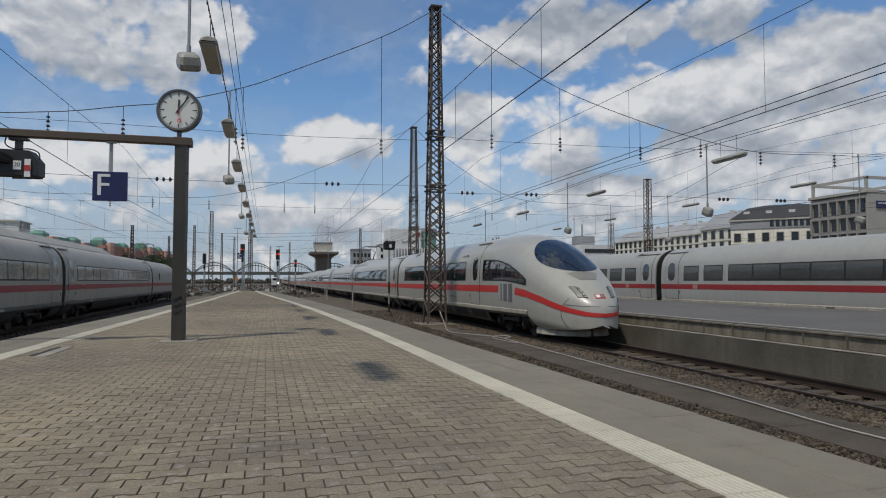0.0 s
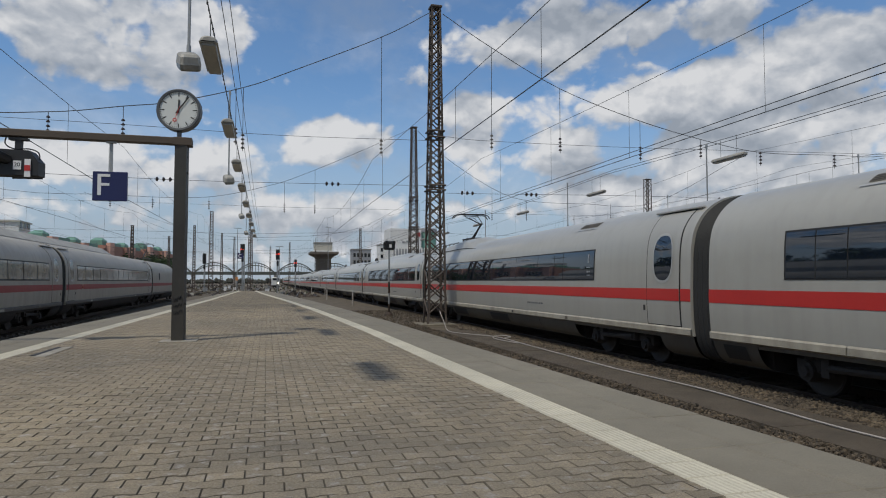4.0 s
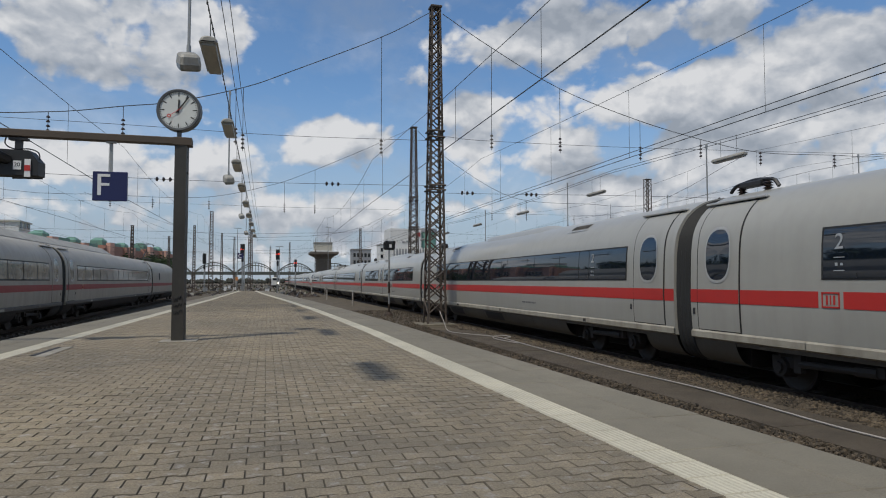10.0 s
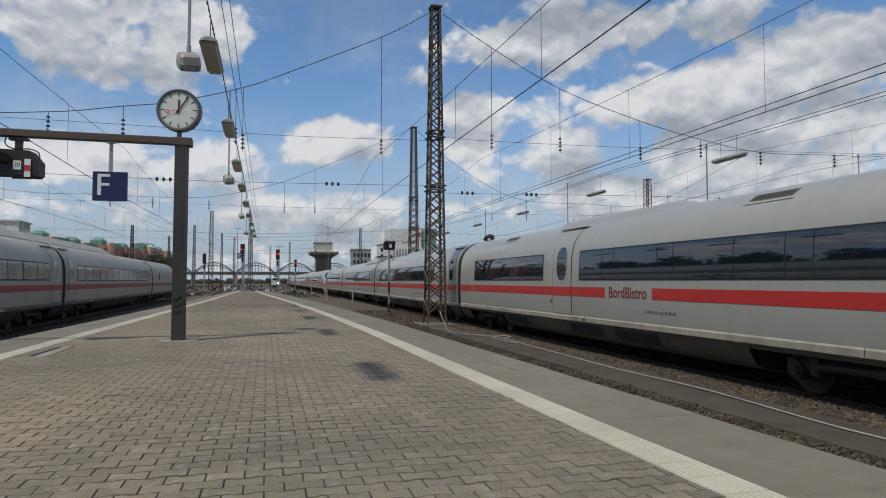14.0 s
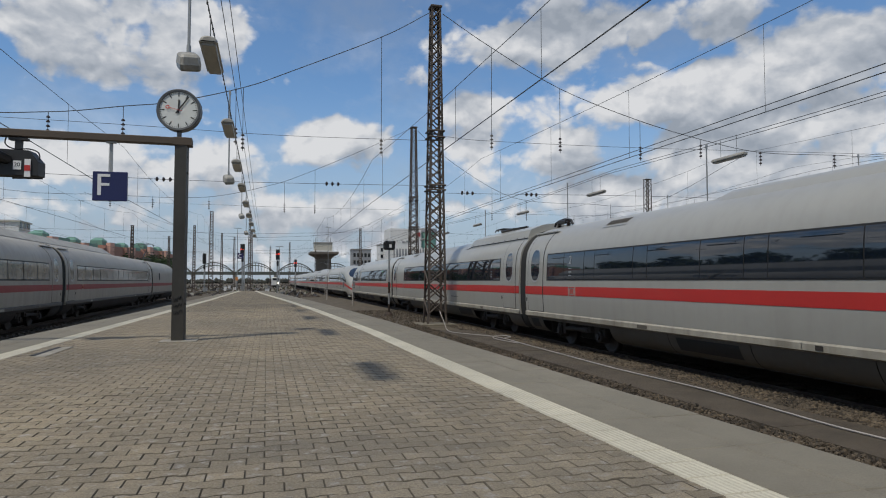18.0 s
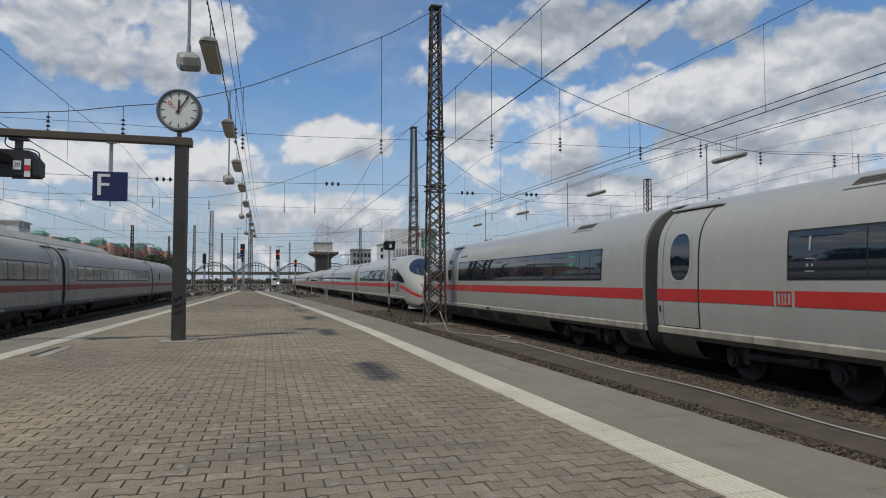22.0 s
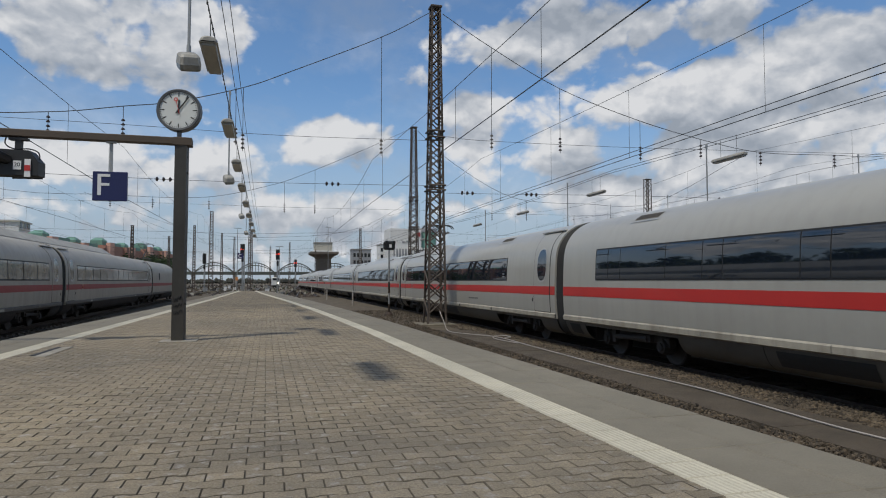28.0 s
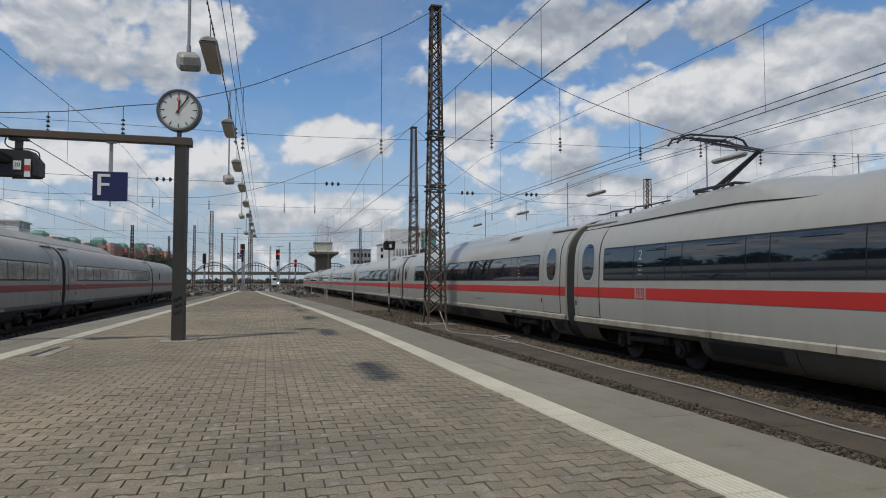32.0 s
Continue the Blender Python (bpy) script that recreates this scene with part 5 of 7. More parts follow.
for y in (105, 150):
    span("headspan_wire", "distant sagging headspan wire", [(-26, 15), (-10, 9.4), (4, 9.0), (14, 10.5), (23, 15.2)], y, 0.024)
    span("cross_span_wire", "distant thin cross-span wire", [(-26, 8.4), (23, 8.4)], y, 0.016, 1)
    span("cross_span_wire", "distant thin cross-span wire", [(-26, 6.3), (23, 6.3)], y, 0.016, 1)


def overhead_line(x, zc, zm, sag, supports, y_end, wander=0.25, r=0.0095, label="contact wire with its messenger and droppers", gap=5.2, contact=True, messenger=True):
    """A contact wire under a sagging messenger, zigzag from support to support."""
    o = thing("overhead_line", label, "overhead line", group="overhead lines along the tracks")
    s = supports + [y_end]
    low, high = [], []
    for k, (a, b) in enumerate(zip(s, s[1:])):
        xa, xb = x + wander * (-1) ** k, x - wander * (-1) ** k
        m = 10
        for i in range(m):
            t = i / m
            low.append((xa + (xb - xa) * t, a + (b - a) * t, zc))
            high.append((xa + (xb - xa) * t, a + (b - a) * t, zm - sag * 4 * t * (1 - t)))
        n = max(2, round((b - a) / gap))
        if a < 120:
            for i in range(n):
                t = (i + 0.5) / n
                px, py = xa + (xb - xa) * t, a + (b - a) * t
                if contact and messenger:
                    part("dropper", Geo().rod((px, py, zc), (px, py, zm - sag * 4 * t * (1 - t)), 0.0055, 4), WIRE, o)
    if contact:
        part("contact_wire", Geo().path(low, r * 1.15, 4), WIRE, o)
    if messenger:
        part("messenger_wire", Geo().path(high, r * 0.8, 4), WIRE, o)
    return o


overhead_line(10.16, 5.55, 7.9, 0.55, [-28, HEAD_Y, HEAD_Z2], 105)
overhead_line(10.16, 5.55, 7.4, 0.5, [58, 105, 150, 200], 260, 0.2)
overhead_line(4.75, 5.62, 7.6, 0.8, [-30, HEAD_Y, HEAD_Z2, 105, 150], 200, 0.12)
overhead_line(-5.6, 5.5, 7.6, 0.7, [-30, HEAD_Y, HEAD_Z2, 105, 150], 200)
overhead_line(-11.0, 5.55, 7.6, 0.7, [-30, HEAD_Y, HEAD_Z2, 105, 150], 220)
overhead_line(-15.8, 5.55, 7.6, 0.7, [-30, HEAD_Y, HEAD_Z2, 105, 150], 220)
overhead_line(-21.0, 5.55, 7.6, 0.7, [0, HEAD_Y, HEAD_Z2, 105, 150], 220)
overhead_line(23.65, 5.55, 8.6, 0.7, [-30, HEAD_Y, HEAD_Z2, 105, 150], 220)
overhead_line(28.3, 5.55, 8.3, 0.7, [-30, HEAD_Y, HEAD_Z2, 105, 150], 220)
overhead_line(40.0, 5.55, 7.7, 0.7, [-30, HEAD_Y, HEAD_Z2, 105, 150], 220)
overhead_line(9.75, 5.56, 6.0, 0.25, [-30, HEAD_Y, HEAD_Z2], 105, 0.1, 0.0085, "second contact wire beside the first", messenger=False)


# ---- platform lighting ----
def strip_lamp(x, y, z, wire_z, label, group, wide=0.14):
    la = thing("hanging_strip_lamp", label, "lamp", pose(x, y, z), group=group)
    ends = ((-0.90, 0.62), (-0.88, 0.84), (-0.80, 1), (0.80, 1), (0.88, 0.84), (0.90, 0.62))
    g = Geo().grid([[(wide * q * math.cos(a), t, 0.02 + 0.11 * q * math.sin(a) ** 0.7) for a in steps(0, math.pi, 8)] for t, q in ends])
    g.f += [tuple(range(9)), tuple(range(53, 44, -1))]
    part("housing", g, LAMPBOX, la, "grey weathered housing", True)
    part("rim", Geo().box(0, 0, 0.012, wide * 2, 1.72, 0.03, b=0.008), LAMPBOX, la)
    g = Geo().grid([[(x * q, t, z) for x, z in ((-wide * 0.86, 0.0), (-wide * 0.74, -0.05), (wide * 0.74, -0.05), (wide * 0.86, 0.0))] for t, q in ((-0.84, 0.8), (-0.80, 1), (0.80, 1), (0.84, 0.8))])
    g.f += [(3, 2, 1, 0), (12, 13, 14, 15)]
    part("cover", g, LAMPGLASS, la, "cloudy plastic cover")
    for d in (-0.45, 0.45):
        part("suspension", Geo().rod((0, d, 0.1), (0, d, wire_z - z), 0.008, 4), WIRE, la)
    return la


def pole_lamp(x, y, z, top, label, group, R=0.21):
    la = thing("pendulum_lamp", label, "lamp", pose(x, y, z), group=group)
    tilt = pose(0, 0, 0, 24, -7, 14)

    def tray(levels):
        out = []
        for w, l, zz in levels:
            q = min(w, l) * 0.28
            out.append([tuple(tilt @ Vector((x, y, zz))) for x, y in ((-w + q, -l), (w - q, -l), (w, -l + q), (w, l - q), (w - q, l), (-w + q, l), (-w, l - q), (-w, -l + q))])
        g = Geo().grid(out, close=True)
        return g
    h = tray([(R * k, R * 1.35 * k, zz) for k, zz in ((0.25, 0.185), (0.72, 0.17), (0.9, 0.12), (0.97, 0.0), (1.0, -0.03))])
    h.f.append(tuple(range(7, -1, -1)))
    part("housing", h, LAMPBOX, la, "pale weathered housing")
    c = tray([(R * k, R * 1.35 * k, zz) for k, zz in ((0.98, -0.03), (0.95, -0.12), (0.86, -0.16), (0.5, -0.175))])
    c.f.append(tuple(24 + i for i in range(8)))
    part("cover", c, LAMPGLASS, la, "cloudy plastic cover")
    part("rod", Geo().rod((0, 0, 0.12), (0, 0, top - z), 0.03, 6), GALV, la)
    part("collar", Geo().rod((0, 0, 0.14), (0, 0, 0.34), 0.045, 8).rod((0, 0, top - z - 0.15), (0, 0, top - z + 0.05), 0.05, 6), GALV, la)
    return la


OWN = "lamps over the platform"
for y, z in ((6.5, 6.30), (12.95, 6.25), (18.8, 6.19), (24.0, 6.05), (28.8, 5.94), (34.3, 5.87), (40.3, 5.87), (46.3, 5.87), (52.3, 5.87), (58.3, 5.87)):
    strip_lamp(-1.06, y, z, z + 0.62, "grey elongated lamp hanging on a cable", OWN, 0.16)
for x, r in ((-1.06, 0.012), (-0.92, 0.009), (-0.76, 0.009)):
    c = thing("lamp_cable", "sagging lamp suspension cable above the platform", "cable", group="lamp cables")
    part("strand", Geo().path(smooth_curve([(x, y, z + (0.0 if x < -1.0 else 0.55)) for y, z in ((-8, 7.2), (7, 6.9), (16, 6.84), (26, 6.7), (40, 6.48), (51, 6.5), (78, 6.6))], 8), r, 4), WIRE, c)
    if x < -1.0:
        b = Geo()
        for y in steps(4, 40, 120):
            b.box(x, y, 6.84 - max(0, y - 16) * 0.015, 0.03, 0.05, 0.035)
        tagged(part("clips", b, WIRE, c), kind="stuff")
pole_lamp(-1.6, 14.0, 6.48, 11.6, "pale pendulum lamp on a long rod", OWN)
pole_lamp(-1.66, HEAD_Y, 6.42, 10.3, "pale pendulum lamp on a long rod", OWN)
pole_lamp(-2.15, 58, 7.55, 9.7, "pale pendulum lamp on a long rod", OWN)
pole_lamp(-2.3, 76, 7.4, 9.4, "pale pendulum lamp on a long rod", OWN)
FAR = "lamps over the neighbouring platforms"
for k, y in enumerate((10.6, 21.1, 31.55, 42.0, 52.1, 62, 72)):
    strip_lamp(17.1, y, 6.7, 7.55, "grey elongated lamp hanging over the neighbouring platform", FAR)
for y in (20, 30.8, 41.2, 52.8, 64):
    strip_lamp(30, y, 7.55, 8.3, "grey elongated lamp hanging over a far platform", FAR)
for y, z, top in ((22.4, 4.79, 7.5), (35, 4.99, 7.76), (50, 5.0, 7.7), (66, 5.0, 7.7)):
    pole_lamp(17.1, y, z, top, "pale pendulum lamp over the neighbouring platform", FAR, 0.15)
for y in (27.1, 44, 60):
    pole_lamp(30, y, 5.2, 8.62, "pale pendulum lamp over a far platform", FAR, 0.17)
for x, z in ((17.1, 7.70), (30, 8.3), (16.9, 7.52)):
    c = thing("lamp_cable", "lamp suspension cable over the neighbouring platform", "cable", group="lamp cables")
    part("strand", Geo().path([(x, y, z - 0.25 * math.sin(math.pi * ((y + 3) % 32.6) / 32.6)) for y in steps(-20, 95, 60)], 0.012, 4), WIRE, c)

# ---- parked trains ----
def parked_car(label, group, L, ends, wins, single=False, paint=None, glass=None, sill_paint=None, skirt_paint=None):
    car = thing("parked_train_car", label, "train car", group=group)
    sh = Shape(False)
    bog = (3.9, L - 3.9)
    part("body", shell(sh, 0.30, L - 0.30, 2, lambda y: 0.83), paint or WHITE, car, "painted body shell", True)
    ds = ([(0.7, 1.9)] if ends[0] else []) + ([(L - 1.9, L - 0.7)] if ends[1] else [])
    for side in (-1, 1):
        for a, b in ds:
            add_door(car, sh, a, b, side, paint, glass, DEEPRED)
        for a, b in wins:
            if single:
                part("window_backing", band(sh, a, b, 2.02, 2.83, side, 0.005, 1, 4), SEAL, car, "black window surround")
                n = max(1, round((b - a) / 1.7))
                for k in range(n):
                    ya, yb = a + (b - a) * k / n + 0.05, a + (b - a) * (k + 1) / n - 0.05
                    part("window_pane", band(sh, ya, yb, 2.08, 2.78, side, 0.012, 1, 3), glass, car, smooth=True)
            else:
                add_windows(car, sh, a, b, side, glass=glass)
        add_stripe(car, sh, 0.3, L - 0.3, side, [(a - 0.03, b + 0.03) for a, b in ds] + [(3.2, 3.6)], DEEPRED)
        add_emblem(car, sh, 3.4, side)
        add_skirts(car, sh, 0.3, L - 0.3, bog, side, 11, sill_paint, skirt_paint)
    add_belly(car, 0.35, L - 0.35, bog)
    for b in bog:
        add_bogie(car, b)
    bellows(car, L)
    bellows(car, 0)
    roof_vent(car, sh, 2.0, 2.9)
    return car


def parked_trains():
    R = "cars of the parked train"
    L = 25.9
    a = parked_car("white parked train car with red stripe beyond a platform", R, L, (True, True), ((2.4, 3.7), (4.1, 5.6), (6.0, 19.6), (20.2, 23.3)), True, PARKEDWHITE, GREYGLASS)
    gap = 33.6
    a.matrix_basis = pose(23.65, gap, 0)
    copy_thing(a, pose(23.65, gap + L, 0))
    copy_thing(a, pose(23.65, gap, 0, 0, 0, 180))
    copy_thing(a, pose(23.65, gap + 2 * L, 0))
    Q = "cars of the train parked along the other track"
    M = 26.4
    b = parked_car("white parked train car, shade in its paint, with red stripe and tan windows", Q, M, (True, True), ((2.3, M - 2.3),), True, SHADEWHITE, TANGLASS, DARKSILL, UNDER)
    x0, y0, turn = -10.98, 35.4, 0.37
    def at(d):
        return pose(x0 - d * math.sin(radians(turn)), y0 + d, 0, 0, 0, turn)
    b.matrix_basis = at(-M)
    copy_thing(b, at(0))
    copy_thing(b, at(-2 * M))
    p = thing("parked_power_car", "white power car, shade in its paint, with red stripe and a raised pantograph", "power car", at(M))
    sh = Shape(True)
    N = 20.6
    part("body", shell(sh, 0, N - 0.3, [0.0, 0.12, 0.35, 0.7, 1.2, 1.8, 2.4, 3.2, 4, 5, 6, 7, 12, N - 0.3], lambda y: lerp(y, [(2.2, 0.4), (2.9, 0.83)])), SHADEWHITE, p, "white body shell", True)
    for side in (-1, 1):
        part("red_stripe", band(sh, 1.0, N - 0.3, 1.566, 1.834, side, 0.006, 12, 2), DEEPRED, p)
        part("cab_side_window", band(sh, N - 4.4, N - 3.6, 2.1, 2.75, side, 0.01, 1, 3), SEAL, p)
        add_skirts(p, sh, 2.9, N - 0.3, (4.6, N - 3.9), side, 13, DARKSILL, UNDER)
    add_belly(p, 2.9, N - 0.4, (4.6, N - 3.9))
    for q in (4.6, N - 3.9):
        add_bogie(p, q)
    pantograph(p, N - 4.5, True, 1)
    p.matrix_basis = at(M) @ pose(0, N, 0, 0, 0, 180)


def canopy():
    """A long pale platform roof that shows over the nearer train."""
    c = thing("platform_canopy", "long pale platform canopy behind the parked train", "canopy", pose(-16.3, 20, -0.2, 0, 0, 0.4))
    ring = [(-2.6, 4.0), (-2.5, 4.7), (-1.7, 5.25), (0, 5.5), (1.7, 5.25), (2.5, 4.7), (2.6, 4.0)]
    g = Geo().grid([[(a, y, z) for a, z in ring] for y in (0, 47)])
    g.f += [tuple(range(7)), tuple(range(13, 6, -1))]
    part("roof", g, LAMPBOX, c, "pale sheet roof", True)
    for k in range(7):
        part("post", Geo().rod((0, 2 + k * 7.1, 0.2), (0, 2 + k * 7.1, 5.0), 0.11, 8), GALV, c)
    part("platform_slab", Geo().box(0, 25, 0.45, 4.2, 54, 0.9), KERB, c)


parked_trains()
canopy()

# ---- paving, guide strips, edge slabs ----
def lift(mesh_name, outline, z0, z1, inset, material):
    """A flat stone with a small chamfer."""
    n = len(outline)
    cx, cy = sum(p[0] for p in outline) / n, sum(p[1] for p in outline) / n
    ins = [(x - math.copysign(inset, x - cx), y - math.copysign(inset, y - cy)) for x, y in outline]
    vs = [(x, y, z0) for x, y in outline] + [(x, y, z1 - inset) for x, y in outline] + [(x, y, z1) for x, y in ins]
    fs = [(r * n + i, r * n + (i + 1) % n, (r + 1) * n + (i + 1) % n, (r + 1) * n + i) for r in (0, 1) for i in range(n)]
    fs.append(tuple(2 * n + i for i in range(n)))
    return vs, fs


def paving():
    """Waisted concrete pavers in half bond: the nearest single, the others joined."""
    A, B, D = 0.218, 0.144, 0.009
    a, w = A / 2 - 0.0020, B / 2 - 0.0032
    line = [(-1.0, 1), (-0.66, 1), (-0.34, -1), (0.34, -1), (0.66, 1), (1.0, 1)]
    outline = [(a * x, -w - D * s) for x, s in line] + [(-a * x, w + D * s) for x, s in line]
    vs, fs = lift("paver", outline, -0.03, 0.0, 0.0042, PAVER)
    root = thing("platform_paving", "weathered grey-brown interlocking concrete pavers", "paving", kind="structure")
    n = len(outline)
    edge = [1] * (2 * n) + [0]
    one = Geo().add(vs, fs).mesh("paver", PAVER)
    one.materials.append(PAVEREDGE)
    one.polygons.foreach_set("material_index", edge)
    slots = []
    rnd = random.Random(4)
    base = np.array(vs)
    allv, allf, off, near = [], [], 0, 0
    fl = [list(q) for q in fs]
    simple = [q for q in fs if len(q) > 4]
    y, r = -2.0 - 0.144 * 82, 0
    while y < 78:
        x0, x1 = lerp(y, LEFT_STRIP) + 0.0, lerp(y, RIGHT_STRIP) - 0.0
        k = math.floor((x0 - 0.02) / A) - 1
        x = k * A + (A / 2 if r % 2 else 0)
        while x - a < x1 - 0.009:
            if x + a > x0 + 0.009 and x - a < x1 - 0.009:
                dz, tx, ty = rnd.gauss(0, 0.0012), rnd.gauss(0, 0.006), rnd.gauss(0, 0.008)
                if near < 330 and 2.75 < y < 4.3 and -0.9 < x < x1 - a:
                    part("paver", one, PAVER, root, at=Matrix.Translation((x, y, PLAT_Z + dz)) @ Euler((tx, ty, rnd.gauss(0, 0.006))).to_matrix().to_4x4())
                    near += 1
                else:
                    q = base.copy()
                    q[:, 2] += dz + q[:, 1] * tx - q[:, 0] * ty
                    q += (x, y, PLAT_Z)
                    q[:, 0] = np.clip(q[:, 0], x0 + 0.004, x1 - 0.004)
                    use = fl if -1 < y < 26 else simple
                    allv.append(q)
                    allf += [[i + off for i in f] for f in use]
                    slots += edge if use is fl else [0] * len(simple)
                    off += len(q)
            x += A
        y += B
        r += 1
    me = bpy.data.meshes.new("pavers_rest")
    me.from_pydata(np.concatenate(allv).tolist(), [], allf)
    me.materials.append(PAVER)
    me.materials.append(PAVEREDGE)
    me.polygons.foreach_set("material_index", slots)
    tagged(part("pavers_rest", me, PAVER, root), kind="stuff")


def guide_strip(curve, side, label):
    """Ribbed white tiles along an edge curve."""
    root = thing("guide_strip", label, "guide strip", kind="structure")
    W = 0.30
    g = Geo()
    g.box(-side * 0.008, 0, -0.017, W + 0.01, 0.291, 0.04, b=0.004)
    for k in range(7):
        x = -W / 2 + 0.03 + k * (W - 0.06) / 6
        g.add([(x - 0.013, -0.143, -0.002), (x + 0.013, -0.143, -0.002), (x + 0.013, 0.143, -0.002), (x - 0.013, 0.143, -0.002),
               (x - 0.008, -0.139, 0.004), (x + 0.008, -0.139, 0.004), (x + 0.008, 0.139, 0.004), (x - 0.008, 0.139, 0.004)],
              [(4, 5, 6, 7), (0, 1, 5, 4), (1, 2, 6, 5), (2, 3, 7, 6), (3, 0, 4, 7)])
    me = g.mesh("guide_tile", TACTILE)
    me.materials.append(GROOVE)
    me.polygons.foreach_set("material_index", [1] * (len(g.f) - 35) + [0] * 35)
    y = -13.8
    while y < 78:
        a, b = lerp(y, curve), lerp(y + 0.3, curve)
        part("guide_tile", me, TACTILE, root, at=Matrix.Translation(((a + b) / 2 + side * W / 2, y + 0.15, PLAT_Z)) @ pose(0, 0, 0, 0, 0, -math.degrees(math.atan2(b - a, 0.3))))
        y += 0.3


def edge_slabs(strip, edge, side, label):
    root = thing("platform_edge", label, "platform edge", kind="structure")
    rnd = random.Random(8)
    y, n = -13.78, 0
    while y < 78:
        step = 0.98
        for k in range(2):
            c = []
            for yy in (y + 0.004, y + step - 0.004):
                s, e = lerp(yy, strip) + side * 0.305, lerp(yy, edge)
                m = s + (e - s) * 0.52
                lo, hi = ((s, m - side * 0.003) if k == 0 else (m + side * 0.003, e))
                c += [(lo, yy), (hi, yy)]
            q = [c[0], c[1], c[3], c[2]]
            if side < 0:
                q = [c[1], c[0], c[2], c[3]]
            vs, fs = lift("slab", q, -0.11, rnd.gauss(0, 0.0015), 0.006, SLAB)
            cx, cy = sum(p[0] for p in q) / 4, sum(p[1] for p in q) / 4
            part("edge_slab", Geo().add([(x - cx, yy - cy, z) for x, yy, z in vs], fs), SLAB, root, at=pose(cx, cy, PLAT_Z))
        y += step
    return root


paving()
guide_strip(RIGHT_STRIP, 1, "white ribbed tactile guide strip along the platform edge")
guide_strip([(y, x) for y, x in LEFT_STRIP], -1, "white ribbed tactile guide strip along the platform edge")
edge_slabs(RIGHT_STRIP, RIGHT_EDGE, 1, "grey concrete edge slabs of the platform")
edge_slabs(LEFT_STRIP, LEFT_EDGE, -1, "grey concrete edge slabs of the platform")


# ---- ballast and gravel path ----
def stones(name, label, regions, size, seed):
    """Loose angular stones over rectangles (x0, x1, y0, y1, z, count)."""
    rng = np.random.default_rng(seed)
    t = (1 + 5 ** 0.5) / 2
    ball = np.array([(-1, t, 0), (1, t, 0), (-1, -t, 0), (1, -t, 0), (0, -1, t), (0, 1, t), (0, -1, -t), (0, 1, -t), (t, 0, -1), (t, 0, 1), (-t, 0, -1), (-t, 0, 1)], float) / 1.9
    tri = np.array([(0, 11, 5), (0, 5, 1), (0, 1, 7), (0, 7, 10), (0, 10, 11), (1, 5, 9), (5, 11, 4), (11, 10, 2), (10, 7, 6), (7, 1, 8), (3, 9, 4), (3, 4, 2), (3, 2, 6), (3, 6, 8), (3, 8, 9), (4, 9, 5), (2, 4, 11), (6, 2, 10), (8, 6, 7), (9, 8, 1)])
    vv, ff, o = [], [], 0
    for x0, x1, y0, y1, z, n in regions:
        c = np.stack([rng.uniform(x0, x1, n), rng.uniform(y0, y1, n), z + rng.normal(0, 0.012, n)], 1)
        s = size * rng.lognormal(0, 0.32, (n, 1, 1)) * rng.uniform(0.6, 1.3, (n, 1, 3)) * (1, 1, 0.75)
        p = ball[None] * rng.uniform(0.78, 1.2, (n, 12, 1))
        p = p * s
        for i, k in ((0, 1), (1, 2), (0, 2)):
            a = rng.uniform(0, 2 * np.pi, (n, 1))
            u, v = p[..., i].copy(), p[..., k].copy()
            p[..., i], p[..., k] = u * np.cos(a) - v * np.sin(a), u * np.sin(a) + v * np.cos(a)
        p = p + c[:, None]
        vv.append(p.reshape(-1, 3))
        ff.append((tri[None] + 12 * np.arange(n)[:, None, None] + o).reshape(-1, 3))
        o += 12 * n
    me = bpy.data.meshes.new(name)
    me.from_pydata(np.concatenate(vv).tolist(), [], np.concatenate(ff).tolist())
    me.materials.append(BALLAST)
    tagged(new(name, me), label, "ballast", kind="stuff")


stones("ballast", "brown crushed-stone ballast between platform and rails",
       [(3.9, 6.78, 3, 14, -0.03, 22000), (3.8, 6.8, 14, 30, -0.03, 12000), (7.95, 9.30, 4, 14, -0.06, 15000), (7.9, 9.3, 14, 30, -0.06, 10000), (3.4, 9.2, 30, 45, -0.03, 6000)], 0.0225, 1)
stones("track_ballast", "brown ballast stones in the track bed",
       [(9.45, 10.9, 5, 22, -0.235, 14000), (10.95, 11.9, 5, 22, -0.215, 8000), (9.3, 11.8, 22, 60, -0.235, 5000), (-12.6, -6.0, 10, 45, -0.235, 4000)], 0.025, 2)


